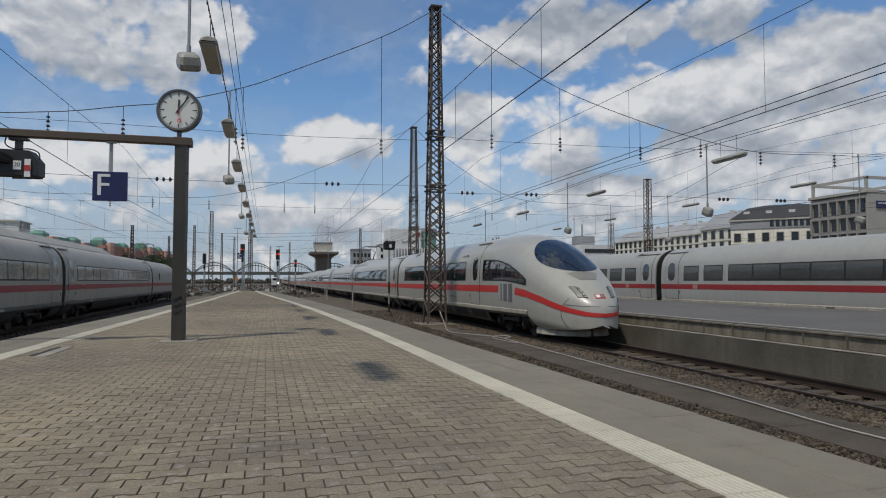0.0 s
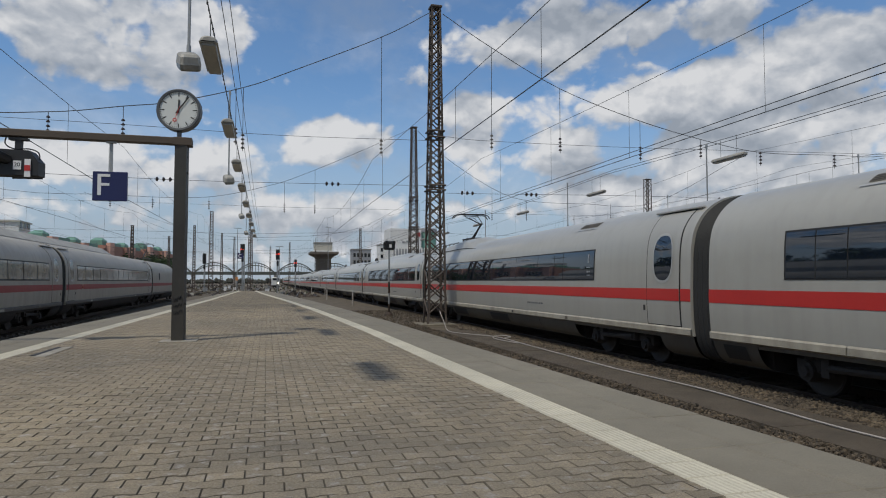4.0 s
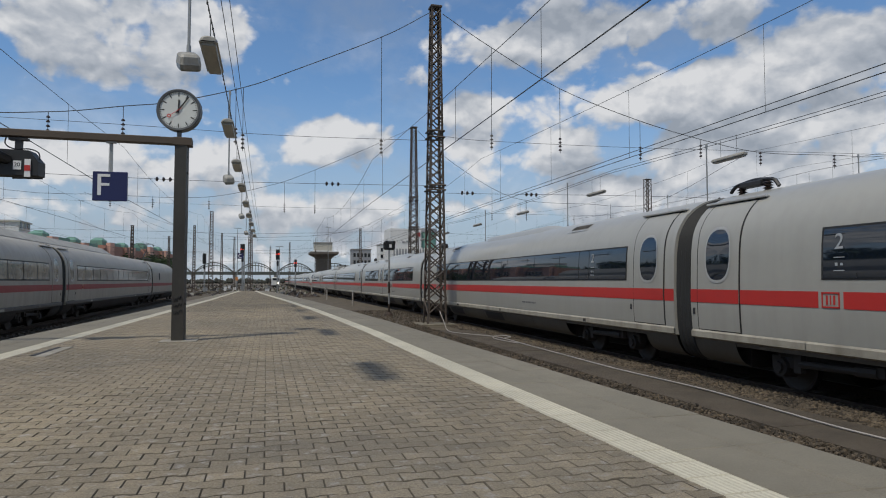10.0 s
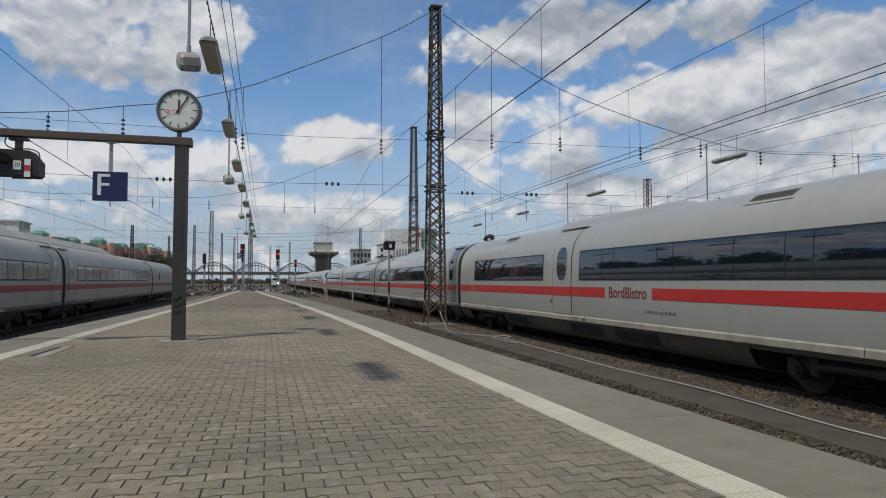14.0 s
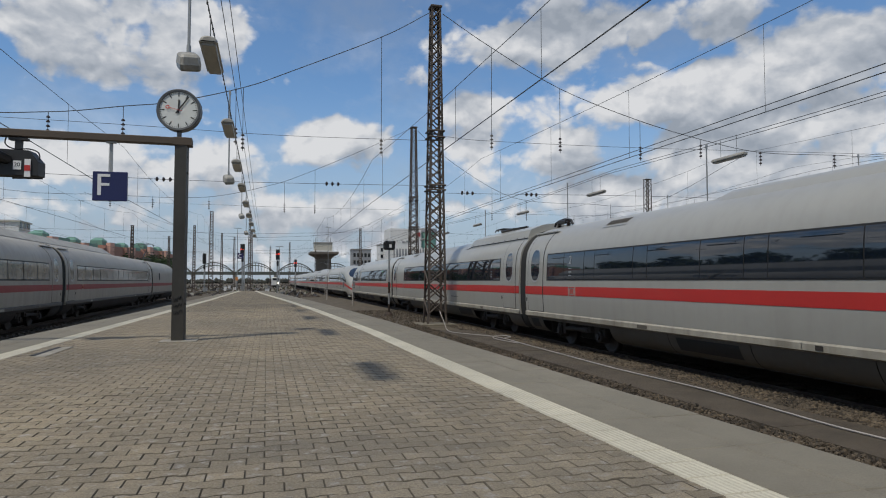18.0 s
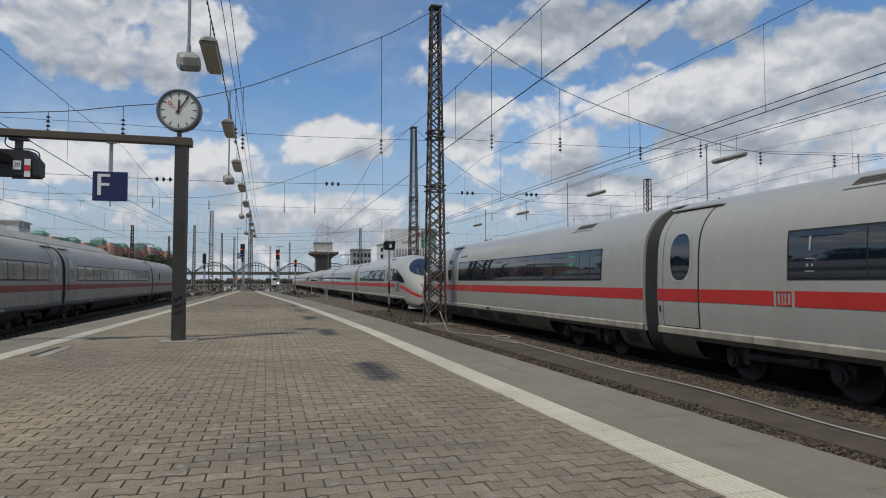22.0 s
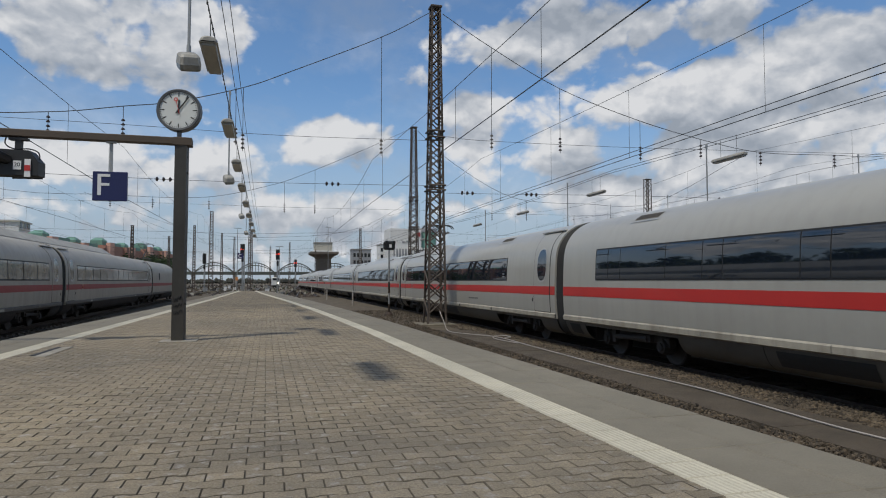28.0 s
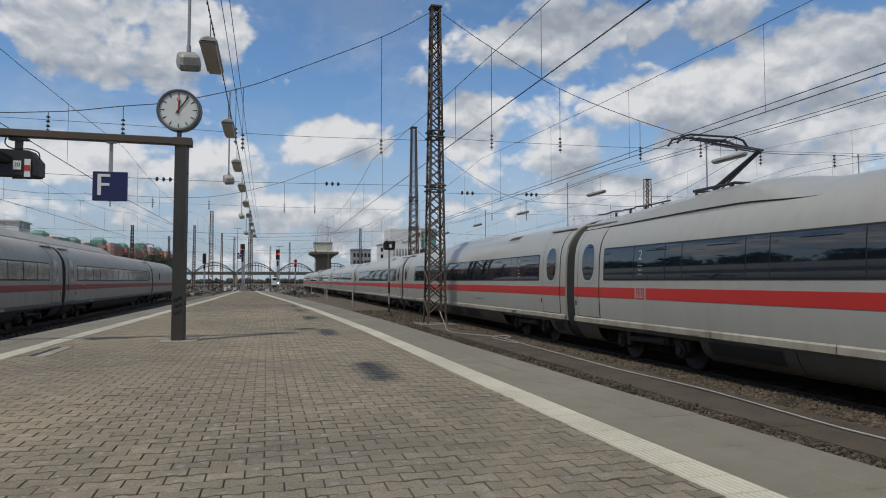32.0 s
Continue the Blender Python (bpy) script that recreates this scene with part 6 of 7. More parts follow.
def cable_duct():
    # A gravel path, built from slabs butted to hide their joints.
    root = thing("cable_duct", "trodden fine gravel path of butted slabs beside the track", "cable duct", kind="structure")
    me = Geo().box(0, 0, 0, 1.26, 0.998, 0.09, b=0.003).mesh("duct_cover", PATHSLAB)
    rnd = random.Random(3)
    y = -3.0
    while y < 26:
        part("duct_cover", me, PATHSLAB, root, at=pose(7.37 + rnd.gauss(0, 0.006), y, -0.035 + rnd.gauss(0, 0.003), rnd.gauss(0, 0.2), rnd.gauss(0, 0.2), 0))
        y += 1.0
    c = thing("cable", "pale cable lying along the path beside the track", "cable")
    pts = [(7.0, 26.4, 0.75), (6.97, 25.6, 0.35), (6.95, 24.8, 0.04), (7.3, 23.4, 0.03), (7.9, 21.8, 0.03), (7.8, 18.5, 0.03), (7.72, 16.1, 0.03), (7.64, 13.1, 0.03), (7.74, 10.3, 0.03), (7.52, 7.7, 0.03), (7.5, 6.5, 0.03), (7.6, 3.0, 0.03), (7.55, -2, 0.03)]
    part("sheath", Geo().path(smooth_curve(pts, 8), 0.016, 6), CABLE, c)
    c = thing("cable", "pale cable end looped on the gravel", "cable")
    part("sheath", Geo().path(smooth_curve([(8.0, 21.4, 0.03), (8.35, 21.7, 0.03), (8.3, 22.4, 0.03), (7.9, 22.2, 0.03), (7.6, 21.2, 0.03), (7.75, 19.5, 0.03)], 8), 0.016, 6), CABLE, c)


cable_duct()

# ---- buildings and distance ----
CREAM = mat("cream render wall", (0.80, 0.76, 0.67), 0.85, var=0.15, scale=1.2, stain=0.25)
CREAM_TRIM = mat("pale stone trim", (0.46, 0.44, 0.38), 0.85, var=0.15, scale=2)
SLATE = mat("dark slate roof", (0.030, 0.030, 0.034), 0.6, var=0.35, scale=2)
GREYROOF = mat("pale sheet roof", (0.36, 0.36, 0.36), 0.5, var=0.25, scale=1.5)
CONCRETE = mat("grey facade concrete", (0.30, 0.285, 0.265), 0.85, var=0.12, scale=1.5, stain=0.15)
TANWALL = mat("tan facade stone", (0.37, 0.36, 0.33), 0.85, var=0.1, scale=1.5)
BRICK = mat("red facade brick", (0.36, 0.19, 0.14), 0.85, var=0.2, scale=2)
PINK = mat("salmon facade panel", (0.62, 0.36, 0.28), 0.8, var=0.1, scale=2)
COPPER = mat("green copper roof", (0.15, 0.31, 0.25), 0.6, var=0.25, scale=1.5)
WINGLASS = mat("dark window glass", (0.02, 0.023, 0.027), 0.12, var=0.2)
FARWHITE = mat("white facade panel", (0.66, 0.66, 0.65), 0.7, var=0.08, scale=1)
FARGREY = mat("far grey facade", (0.30, 0.31, 0.33), 0.8, var=0.15, scale=1)
TOWERWALL = mat("brown-grey tower concrete", (0.15, 0.125, 0.10), 0.85, var=0.2, scale=1)
BRIDGE = mat("grey-green bridge steel", (0.10, 0.11, 0.10), 0.8, var=0.2, scale=1)
LEAF = mat("dark green leaves", (0.045, 0.075, 0.025), 0.8, var=0.4, scale=6, rnd=0.3)
HEDGE = mat("hazy brown-grey shrubs", (0.085, 0.088, 0.075), 0.9, var=0.4, scale=1, rnd=0.3)
BARK = mat("grey brown bark", (0.09, 0.07, 0.05), 0.9, var=0.3, scale=8, bump=0.4)
ORANGE = mat("orange sign paint", (0.62, 0.25, 0.06), 0.5, var=0.1)


def house(label, x, y, turn, length, depth, eave, ridge, wall, roof, rows, cols, sizes, inset=1.6, hip=4.0, side_cols=4, trim=True, base=0.0, first=None, skylights=0):
    """A block whose long front faces local -x; rows: sill heights of its storeys."""
    b = thing("building", label, "building", pose(x, y, base, 0, 0, turn))
    part("wall", Geo().box(depth / 2, 0, eave / 2, depth, length, eave), wall, b)
    g = Geo()
    o, i = 0.35, inset
    z0, z1, z2 = eave, eave + (ridge - eave) * 0.75, ridge
    r = [[(-o, -length / 2 - o, z0), (depth + o, -length / 2 - o, z0), (depth + o, length / 2 + o, z0), (-o, length / 2 + o, z0)],
         [(i, -length / 2 + i, z1), (depth - i, -length / 2 + i, z1), (depth - i, length / 2 - i, z1), (i, length / 2 - i, z1)],
         [(depth / 2 - 0.5, -length / 2 + hip, z2), (depth / 2 + 0.5, -length / 2 + hip, z2), (depth / 2 + 0.5, length / 2 - hip, z2), (depth / 2 - 0.5, length / 2 - hip, z2)]]
    g.grid(r, close=True)
    g.f.append((8, 9, 10, 11))
    rf = part("roof", g, roof, b)
    if trim:
        part("cornice", Geo().box(depth / 2, 0, eave - 0.15, depth + 0.7, length + 0.7, 0.3), CREAM_TRIM, b)
        for z in rows[1:]:
            part("string_course", Geo().box(-0.04, 0, z - 0.55, 0.12, length, 0.18), CREAM_TRIM, b)
    w, h = sizes
    frame_me = Geo().box(0, 0, h / 2, 0.14, w + 0.3, h + 0.3).mesh("window", CREAM_TRIM)
    pane_me = Geo().box(-0.05, 0, h / 2, 0.10, w, h).mesh("pane", WINGLASS)
    for z in rows:
        for k in range(cols):
            yy = -length / 2 + length * (k + 0.5) / cols
            f = part("window", frame_me, CREAM_TRIM, b, at=pose(0, yy, z))
            part("pane", pane_me, WINGLASS, f, at=pose(-0.03, 0, 0))
        for k in range(side_cols):
            xx = depth * (k + 0.5) / side_cols
            f = part("window", frame_me, CREAM_TRIM, b, at=pose(xx, -length / 2, z, 0, 0, 90))
            part("pane", pane_me, WINGLASS, f, at=pose(-0.03, 0, 0))
    for k in range(skylights):
        yy = -length / 2 + length * (k + 0.7) / (skylights + 0.4)
        s = part("skylight", Geo().box(0, 0, 0, 0.9, 1.2, 0.10, m=Matrix.Rotation(radians(-58), 4, "Y")), FARGREY, rf, at=pose(inset * 0.52 - 0.1, yy, eave + (ridge - eave) * 0.42))
    return b


def chimney(b, x, y, z, h=1.6, m=None):
    part("chimney", Geo().box(x, y, z + h / 2, 0.7, 0.9, h, b=0.05), m or CREAM_TRIM, b)


b = house("long cream terrace with pale sheet roof and many windows", 105, 160, 0, 44, 14, 14.0, 17.6, CREAM, GREYROOF, [2.0, 6.0, 9.6, 11.9], 17, (1.1, 1.7), 2.4, 5, 4)
for k in range(6):
    chimney(b, 6, -18 + k * 6.5, 16.4)
b = house("cream corner house with grey hipped roof", 103, 131.5, 0, 12, 14, 14.6, 19.0, CREAM, FARGREY, [2.0, 6.0, 9.4, 12.0], 4, (1.3, 1.9), 2.2, 4, 4)
chimney(b, 5, 1, 17.5)
b = house("cream house with dark slate mansard roof and skylights", 102.5, 111.5, 42, 19, 16, 15.0, 18.6, CREAM, SLATE, [3.0, 6.9, 10.4], 7, (1.25, 1.7), 3.0, 6, 5, skylights=4)
part("attic_storey", Geo().box(7.9, 0, 14.0, 16.1, 19.1, 2.0), FARGREY, b)
for k in range(8):
    part("attic_pane", Geo().box(-0.2, -6.2 + k * 1.1, 14.0, 0.06, 0.7, 1.3), WINGLASS, b)


def grid_office():
    b = thing("office_building", "grey concrete office block with a grid of dark windows", "office building", pose(95, 90, 0))
    part("wall", Geo().box(7, 0, 8.3, 14, 11.2, 16.6), CONCRETE, b)
    part("end_wall", Geo().box(6.9, -5.72, 8.3, 14.4, 0.3, 16.9), TANWALL, b)
    part("parapet", Geo().box(6.8, 0, 16.75, 14.8, 11.9, 0.5, b=0.05), TANWALL, b)
    for z in (1.0, 4.3, 7.6, 10.3, 13.3):
        part("floor_band", Geo().box(-0.18, 0, z + 2.65, 0.4, 11.2, 0.55), CONCRETE, b)
        for k in range(6):
            y = -4.7 + 1.88 * k
            w = part("window", Geo().box(-0.02, y, z + 1.25, 0.08, 1.0, 2.3), SEAL, b)
            part("pane", Geo().box(-0.07, y, z + 1.25, 0.04, 0.86, 2.15), WINGLASS, w)
            part("fin", Geo().box(-0.22, y + 0.88, z + 1.25, 0.42, 0.34, 2.4), CONCRETE, b)
    for y in (-5.4, 5.4):
        part("roof_post", Geo().box(0.1, y, 18.0, 0.4, 0.4, 2.1), TANWALL, b)
        part("roof_beam", Geo().box(7, y, 19.1, 14, 0.4, 0.45), TANWALL, b)
    for x in (0.1, 13.8):
        part("roof_beam", Geo().box(x, 0, 19.1, 0.4, 11.2, 0.45), TANWALL, b)
    s = thing("blue_signboard", "blue signboard with unreadable white lettering", "signboard", pose(96.5, 84.0, 14.6))
    part("board", Geo().box(1.6, 0, 0, 3.4, 0.12, 1.2, b=0.03), BLUE, s)
    g = Geo()
    for k in range(6):
        g.box(0.4 + k * 0.45, -0.08, 0.2, 0.3, 0.03, 0.25)
    part("lettering_bars", g, SIGNWHITE, s)
    part("bracket", Geo().box(1.6, 0.12, 0, 0.3, 0.3, 0.3), GALV, s)


grid_office()


def brick_row():
    """Red terrace with green copper roofs running off to the left of the yard."""
    ax, ay, bx, by = -50.0, 146.0, -33.0, 262.0
    turn = -math.degrees(math.atan2(bx - ax, by - ay))
    n = 7
    for k in range(n):
        t = (k + 0.5) / n
        x, y = ax + (bx - ax) * t, ay + (by - ay) * t
        b = thing("brick_building", "red brick office block with green copper roof", "building", pose(x, y, 0, 0, 0, turn), group="brick office row")
        L = 16.6
        h = 10.4 + (k % 2) * 0.7 + k * 0.25
        part("wall", Geo().box(-7, 0, h / 2, 14, L, h), BRICK, b)
        part("pier", Geo().box(0.4, -L / 2 + 2.2, h * 0.53, 1.2, 3.0, h * 1.06), PINK, b)
        part("pier", Geo().box(0.4, L / 2 - 2.2, h * 0.5, 1.0, 2.4, h), BRICK, b)
        part("glass_storey", Geo().box(-6.5, 2.0, h + 0.5, 11, L - 9, 1.0), COPPER, b)
        g = Geo()
        w, c = 1.6, (-3.0, -L / 2 + 3.0)
        g.add([(c[0] - w, c[1] - w, h), (c[0] + w, c[1] - w, h), (c[0] + w, c[1] + w, h), (c[0] - w, c[1] + w, h),
               (c[0] - w, c[1] - w, h + 1.4), (c[0] + w, c[1] - w, h + 1.4), (c[0] + w, c[1] + w, h + 1.4), (c[0] - w, c[1] + w, h + 1.4),
               (c[0] - 0.9, c[1], h + 2.2), (c[0] + 0.9, c[1], h + 2.2)],
              [(0, 1, 5, 4), (1, 2, 6, 5), (2, 3, 7, 6), (3, 0, 4, 7), (4, 5, 9, 8), (6, 7, 8, 9), (5, 6, 9), (7, 4, 8)])
        part("turret", g, COPPER, b, "green copper roof turret")
        for z in (1.6, 4.4, 7.4):
            for q in range(6):
                yy = -L / 2 + 4.5 + q * 1.75
                f = part("window", Geo().box(0.03, yy, z + 0.8, 0.12, 1.35, 1.7), CREAM_TRIM, b)
                part("pane", Geo().box(0.09, yy, z + 0.8, 0.06, 1.15, 1.5), WINGLASS, f)
    w = house("white flat-roofed block behind a red terrace", -58, 182, 180, 8, 10, 16.6, 16.9, FARWHITE, FARGREY, [3, 7, 11, 15], 3, (1.4, 1.6), 0.3, 1, 3)


brick_row()


def far_blocks():
    t = thing("signal_tower", "grey concrete signal tower with a flared control cabin", "signal tower", pose(21.6, 262, 0))
    part("shaft", Geo().box(0, 0, 5.5, 5.6, 5.6, 11.2), TOWERWALL, t)
    rows = [[(sx * a, sy * a, z) for sx, sy in ((-1, -1), (1, -1), (1, 1), (-1, 1))] for a, z in ((2.85, 10.6), (3.4, 11.4), (5.2, 12.4), (5.5, 12.6), (5.5, 13.3))]
    part("cabin", Geo().grid(rows, close=True), TOWERWALL, t)
    part("roof_band", Geo().box(0, 0, 13.35, 11.1, 11.1, 0.3), CONCRETE, t)
    part("parapet", Geo().box(-0.2, 0, 13.7, 7.6, 7.0, 0.5), FARWHITE, t)
    part("roof_house", Geo().box(-0.2, 0, 15.4, 6.9, 6.2, 3.2), CREAM_TRIM, t)
    part("roof_slab", Geo().box(-0.2, 0, 17.1, 7.4, 6.7, 0.3), CONCRETE, t)
    for x in (-3, 1.4, 2.8):
        part("antenna", Geo().rod((x, 0, 17), (x, 0, 19.2), 0.16, 6), GALV, t)
    for label, x, y, wx, wy, h, wall, nx, nz in (("grey glass office block in the distance", 37.5, 270, 7.5, 8, 14.8, FARGREY, 5, 4), ("white gridded apartment block in the distance", 54, 300, 8, 10, 18.5, FARWHITE, 5, 5), ("low pale hall in the distance", 40.5, 235, 13, 8, 6.6, FARWHITE, 6, 1)):
        b = thing("building", label, "building", pose(x, y, 0))
        part("wall", Geo().box(0, 0, h / 2, wx, wy, h), wall, b)
        part("parapet", Geo().box(0, 0, h + 0.2, wx + 0.4, wy + 0.4, 0.4), CONCRETE, b)
        for r in range(nz):
            for k in range(nx):
                z = h - 2.2 - r * 2.9
                xx = -wx / 2 + wx * (k + 0.5) / nx
                f = part("window", Geo().box(xx, -wy / 2, z, wx / nx * 0.7, 0.1, 1.7), CONCRETE, b)
                part("pane", Geo().box(xx, -wy / 2 - 0.06, z, wx / nx * 0.58, 0.06, 1.5), WINGLASS, f)
    b = thing("white_office", "white office building with a glazed drum and barred screen", "office building", pose(53.5, 250, 0))
    part("wall", Geo().box(-1.5, 4, 11.2, 12.6, 12, 22.4), FARWHITE, b)
    part("drum", Geo().lathe([(4.4, 0), (4.4, 21.0), (4.2, 21.4)], 20, Matrix.Translation((7.6, 3, 0))), COPPER, b, "round dark green glazed drum", True)
    part("drum_top", Geo().lathe([(4.7, 21.4), (4.7, 22.6), (4.0, 23.0)], 20, Matrix.Translation((7.6, 3, 0))), FARGREY, b)
    for k in range(14):
        part("screen_bar", Geo().box(-5.6 + k * 1.15, -3.0, 11.2, 0.5, 0.4, 7.6), FARWHITE, b)
    part("screen_wall", Geo().box(2.2, -2.3, 11.0, 17, 0.3, 7.0), FARGREY, b)
    g = Geo()
    for k in range(4):
        g.box(-2.4 + k * 1.5, -2.1, 17.2 + 0.2 * (k % 2), 1.0, 0.2, 0.7)
    part("lettering_bars", g, FARGREY, b)
    part("emblem", Geo().box(3.5, -2.1, 20.2, 1.6, 0.2, 1.6), RED, b)
    b = thing("white_office", "white flat office with a roof mast beyond the platforms", "office building", pose(128, 240, 0))
    part("wall", Geo().box(0, 0, 8.2, 16, 12, 16.4), FARWHITE, b)
    part("roof_house", Geo().box(-4, 0, 18.2, 7, 6, 3.6), FARGREY, b)
    part("antenna", Geo().rod((-4.5, 0, 20), (-4.5, 0, 25), 0.3, 6), GALV, b)
    part("window_band", Geo().box(0, -6.05, 14.0, 13, 0.1, 1.6), WINGLASS, b)


far_blocks()


def arch_bridge():
    b = thing("arch_bridge", "grey steel arch bridge crossing the yard", "bridge", pose(0, 500, 0))
    part("deck", Geo().box(-30, 0, 7.3, 260, 9, 1.5), BRIDGE, b)
    part("railing", Geo().box(-30, -4.5, 8.4, 260, 0.15, 0.8), BRIDGE, b)
    W = 28.7
    for k in range(8):
        x0 = -165.9 + k * W
        pts = lambda lift: [(x0 + W * t, -4.0, 7.4 + (7.9 + lift) * (1 - (2 * t - 1) ** 2)) for t in steps(0, 1, 14)]
        g = Geo().path(pts(0), 0.38, 5).path(pts(-1.9), 0.30, 5)
        part("arch", g, BRIDGE, b)
        for a, c in zip(pts(0)[1:-1], pts(-1.9)[1:-1]):
            part("hanger", Geo().rod((a[0], -4, 7.6), a, 0.16, 4), BRIDGE, b)
        part("pier", Geo().box(x0, 0, 3.2, 2.2, 8, 6.8), CONCRETE, b)


arch_bridge()


# ---- signals and small yard things ----
def light_signal(label, x, y, h, red, head=(0.9, 1.7), base=-0.2):
    s = thing("light_signal", label, "railway signal", pose(x, y, base), group="light signals")
    part("pole", Geo().rod((0, 0.2, 0), (0, 0.2, h), 0.09, 8), GALV, s)
    part("foot", Geo().box(0, 0.2, 0.15, 0.5, 0.5, 0.3, b=0.03), KERB, s)
    w, hh = head
    part("screen", Geo().box(0, 0, h - hh / 2, w, 0.12, hh, b=0.05), BLACK, s, "black signal screen")
    part("rear_screen", Geo().box(0, -0.05, h - hh - 0.55, w * 0.5, 0.12, 0.8, b=0.04), BLACK, s)
    for dx in ((-0.18, 0.18) if red else ()):
        part("red_light", Geo().lathe([(0.01, 0), (0.11, 0), (0.11, 0.05), (0.01, 0.07)], 10, Matrix.Translation((dx, -0.08, h - hh * 0.45)) @ Matrix.Rotation(radians(90), 4, "X")), SIGNALRED, s, "lit red lamp")
    for k in range(4):
        part("hood", Geo().rod((0.22 * (-1) ** k, -0.06, h - 0.3 - 0.3 * k), (0.22 * (-1) ** k, -0.3, h - 0.3 - 0.3 * k), 0.10, 8), BLACK, s)
    part("ladder", Geo().rod((0.16, 0.35, 0.3), (0.16, 0.35, h - 0.3), 0.02, 4).rod((-0.16, 0.35, 0.3), (-0.16, 0.35, h - 0.3), 0.02, 4), GALV, s)
    return s


light_signal("black light signal showing red beyond the platform", -3.9, 112, 8.3, True, (0.72, 2.0))
light_signal("black light signal showing red beside the track", 1.6, 104, 7.1, True, (0.6, 1.6))
light_signal("black light signal showing red beside the track", 6.0, 145, 6.9, True, (0.55, 1.7))
light_signal("dark light signal among the tracks", -10.5, 120, 7.0, False, (0.6, 1.8))


def dwarf_post():
    s = thing("light_signal", "black signal head on a red and white pole", "railway signal", pose(6.96, 37.9, -0.05))
    part("pole", Geo().rod((0, 0, 0), (0, 0, 3.9), 0.055, 8), GALV, s)
    part("red_band", Geo().rod((0, 0, 1.35), (0, 0, 2.0), 0.062, 8), RAIL, s)
    part("lower_band", Geo().rod((0, 0, 0.1), (0, 0, 0.7), 0.062, 8), RAIL, s)
    g = Geo().box(0, 0, 4.15, 0.66, 0.3, 0.52, b=0.08)
    for k in (-0.2, 0.2):
        g.rod((k, -0.1, 4.35), (k, -0.45, 4.32), 0.1, 8)
    part("head", g, BLACK, s)
    part("plate", Geo().box(0.05, -0.17, 4.12, 0.14, 0.02, 0.2), SIGNWHITE, s)
    part("foot", Geo().lathe([(0.28, 0), (0.22, 0.12), (0.08, 0.25)], 10), RAIL, s)


dwarf_post()
for x, y, h in ((6.98, 54.8, 1.25), (6.4, 72.5, 1.2), (6.87, 105, 1.4), (8.2, 96, 1.3)):
    p = thing("marker_post", "short pale marker post beside the track", "post", pose(x, y, -0.1), group="marker posts")
    part("shaft", Geo().rod((0, 0, 0), (0, 0, h), 0.06, 6), CABLE, p)


def gantry_signal():
    s = thing("gantry_signal", "black signal box hanging under a platform beam", "railway signal", pose(-4.32, 13.24, PLAT_Z + 3.25, 0, 0, -6))
    rows = [[(-0.42, y, -0.23), (0.36, y, -0.23), (0.36, y, 0.02), (0.20, y, 0.22), (-0.3, y, 0.24), (-0.42, y, 0.1)] for y in (-0.14, 0.14)]
    g = Geo().grid(rows, close=True)
    g.f += [(0, 1, 2, 3, 4, 5), (11, 10, 9, 8, 7, 6)]
    part("housing", g, BLACK, s, "black steel housing")
    part("speed_plate", Geo().box(0.015, -0.15, -0.05, 0.13, 0.01, 0.16), SIGNWHITE, s)
    text("speed_number", "20", 0.10, BLACK, s, pose(0.015, -0.157, -0.045, 90, 0, 0), 0.001)
    m = part("mast_plate", Geo().box(0.19, -0.16, -0.10, 0.10, 0.012, 0.32), SIGNWHITE, s)
    part("red_field", Geo().box(0.19, -0.168, -0.10, 0.098, 0.008, 0.10), RED, m)
    for x in (-0.3, -0.16):
        part("hood", Geo().rod((x, -0.13, 0.05), (x - 0.1, -0.42, 0.12), 0.09, 10), BLACK, s)
    part("mount", Geo().box(-0.03, 0, 0.40, 0.10, 0.10, 0.28).box(-0.03, 0, 0.44, 0.3, 0.14, 0.04).box(-0.03, 0, 0.52, 0.26, 0.16, 0.05), BLACK, s)
    part("cable_loop", Geo().path(smooth_curve([(-0.24, 0, 0.5), (-0.26, 0, 0.36), (-0.12, 0, 0.27), (0.15, 0, 0.27), (0.30, 0, 0.2), (0.32, 0, 0.04)], 5), 0.012, 5), BLACK, s)
    part("lower_bar", Geo().rod((-0.1, -0.05, -0.27), (0.4, -0.05, -0.27), 0.015, 5), BLACK, s)


gantry_signal()


def end_sign():
    s = thing("platform_sign", "small blue platform section sign on a grey post", "sign", pose(-2.45, 76.5, PLAT_Z))
    part("post", Geo().rod((0, 0, 0), (0, 0, 4.6), 0.07, 8), GALV, s)
    part("panel", Geo().box(-0.45, 0, 3.95, 0.62, 0.05, 0.6, b=0.012), BLUE, s)
    g = Geo().path([(-0.45 + 0.18 * math.cos(a), -0.035, 3.95 + 0.2 * math.sin(a)) for a in steps(0.9, 5.4, 10)], 0.035, 5)
    part("letter", g, SIGNWHITE, s, "white capital letter C")
    o = thing("orange_board", "small orange warning board", "sign", pose(-5.0, 118, -0.2))
    part("board", Geo().box(0, 0, 2.6, 0.45, 0.06, 0.6, b=0.02), ORANGE, o)
    part("post", Geo().rod((0, 0.05, 0), (0, 0.05, 2.2), 0.06, 6), GALV, o)


end_sign()


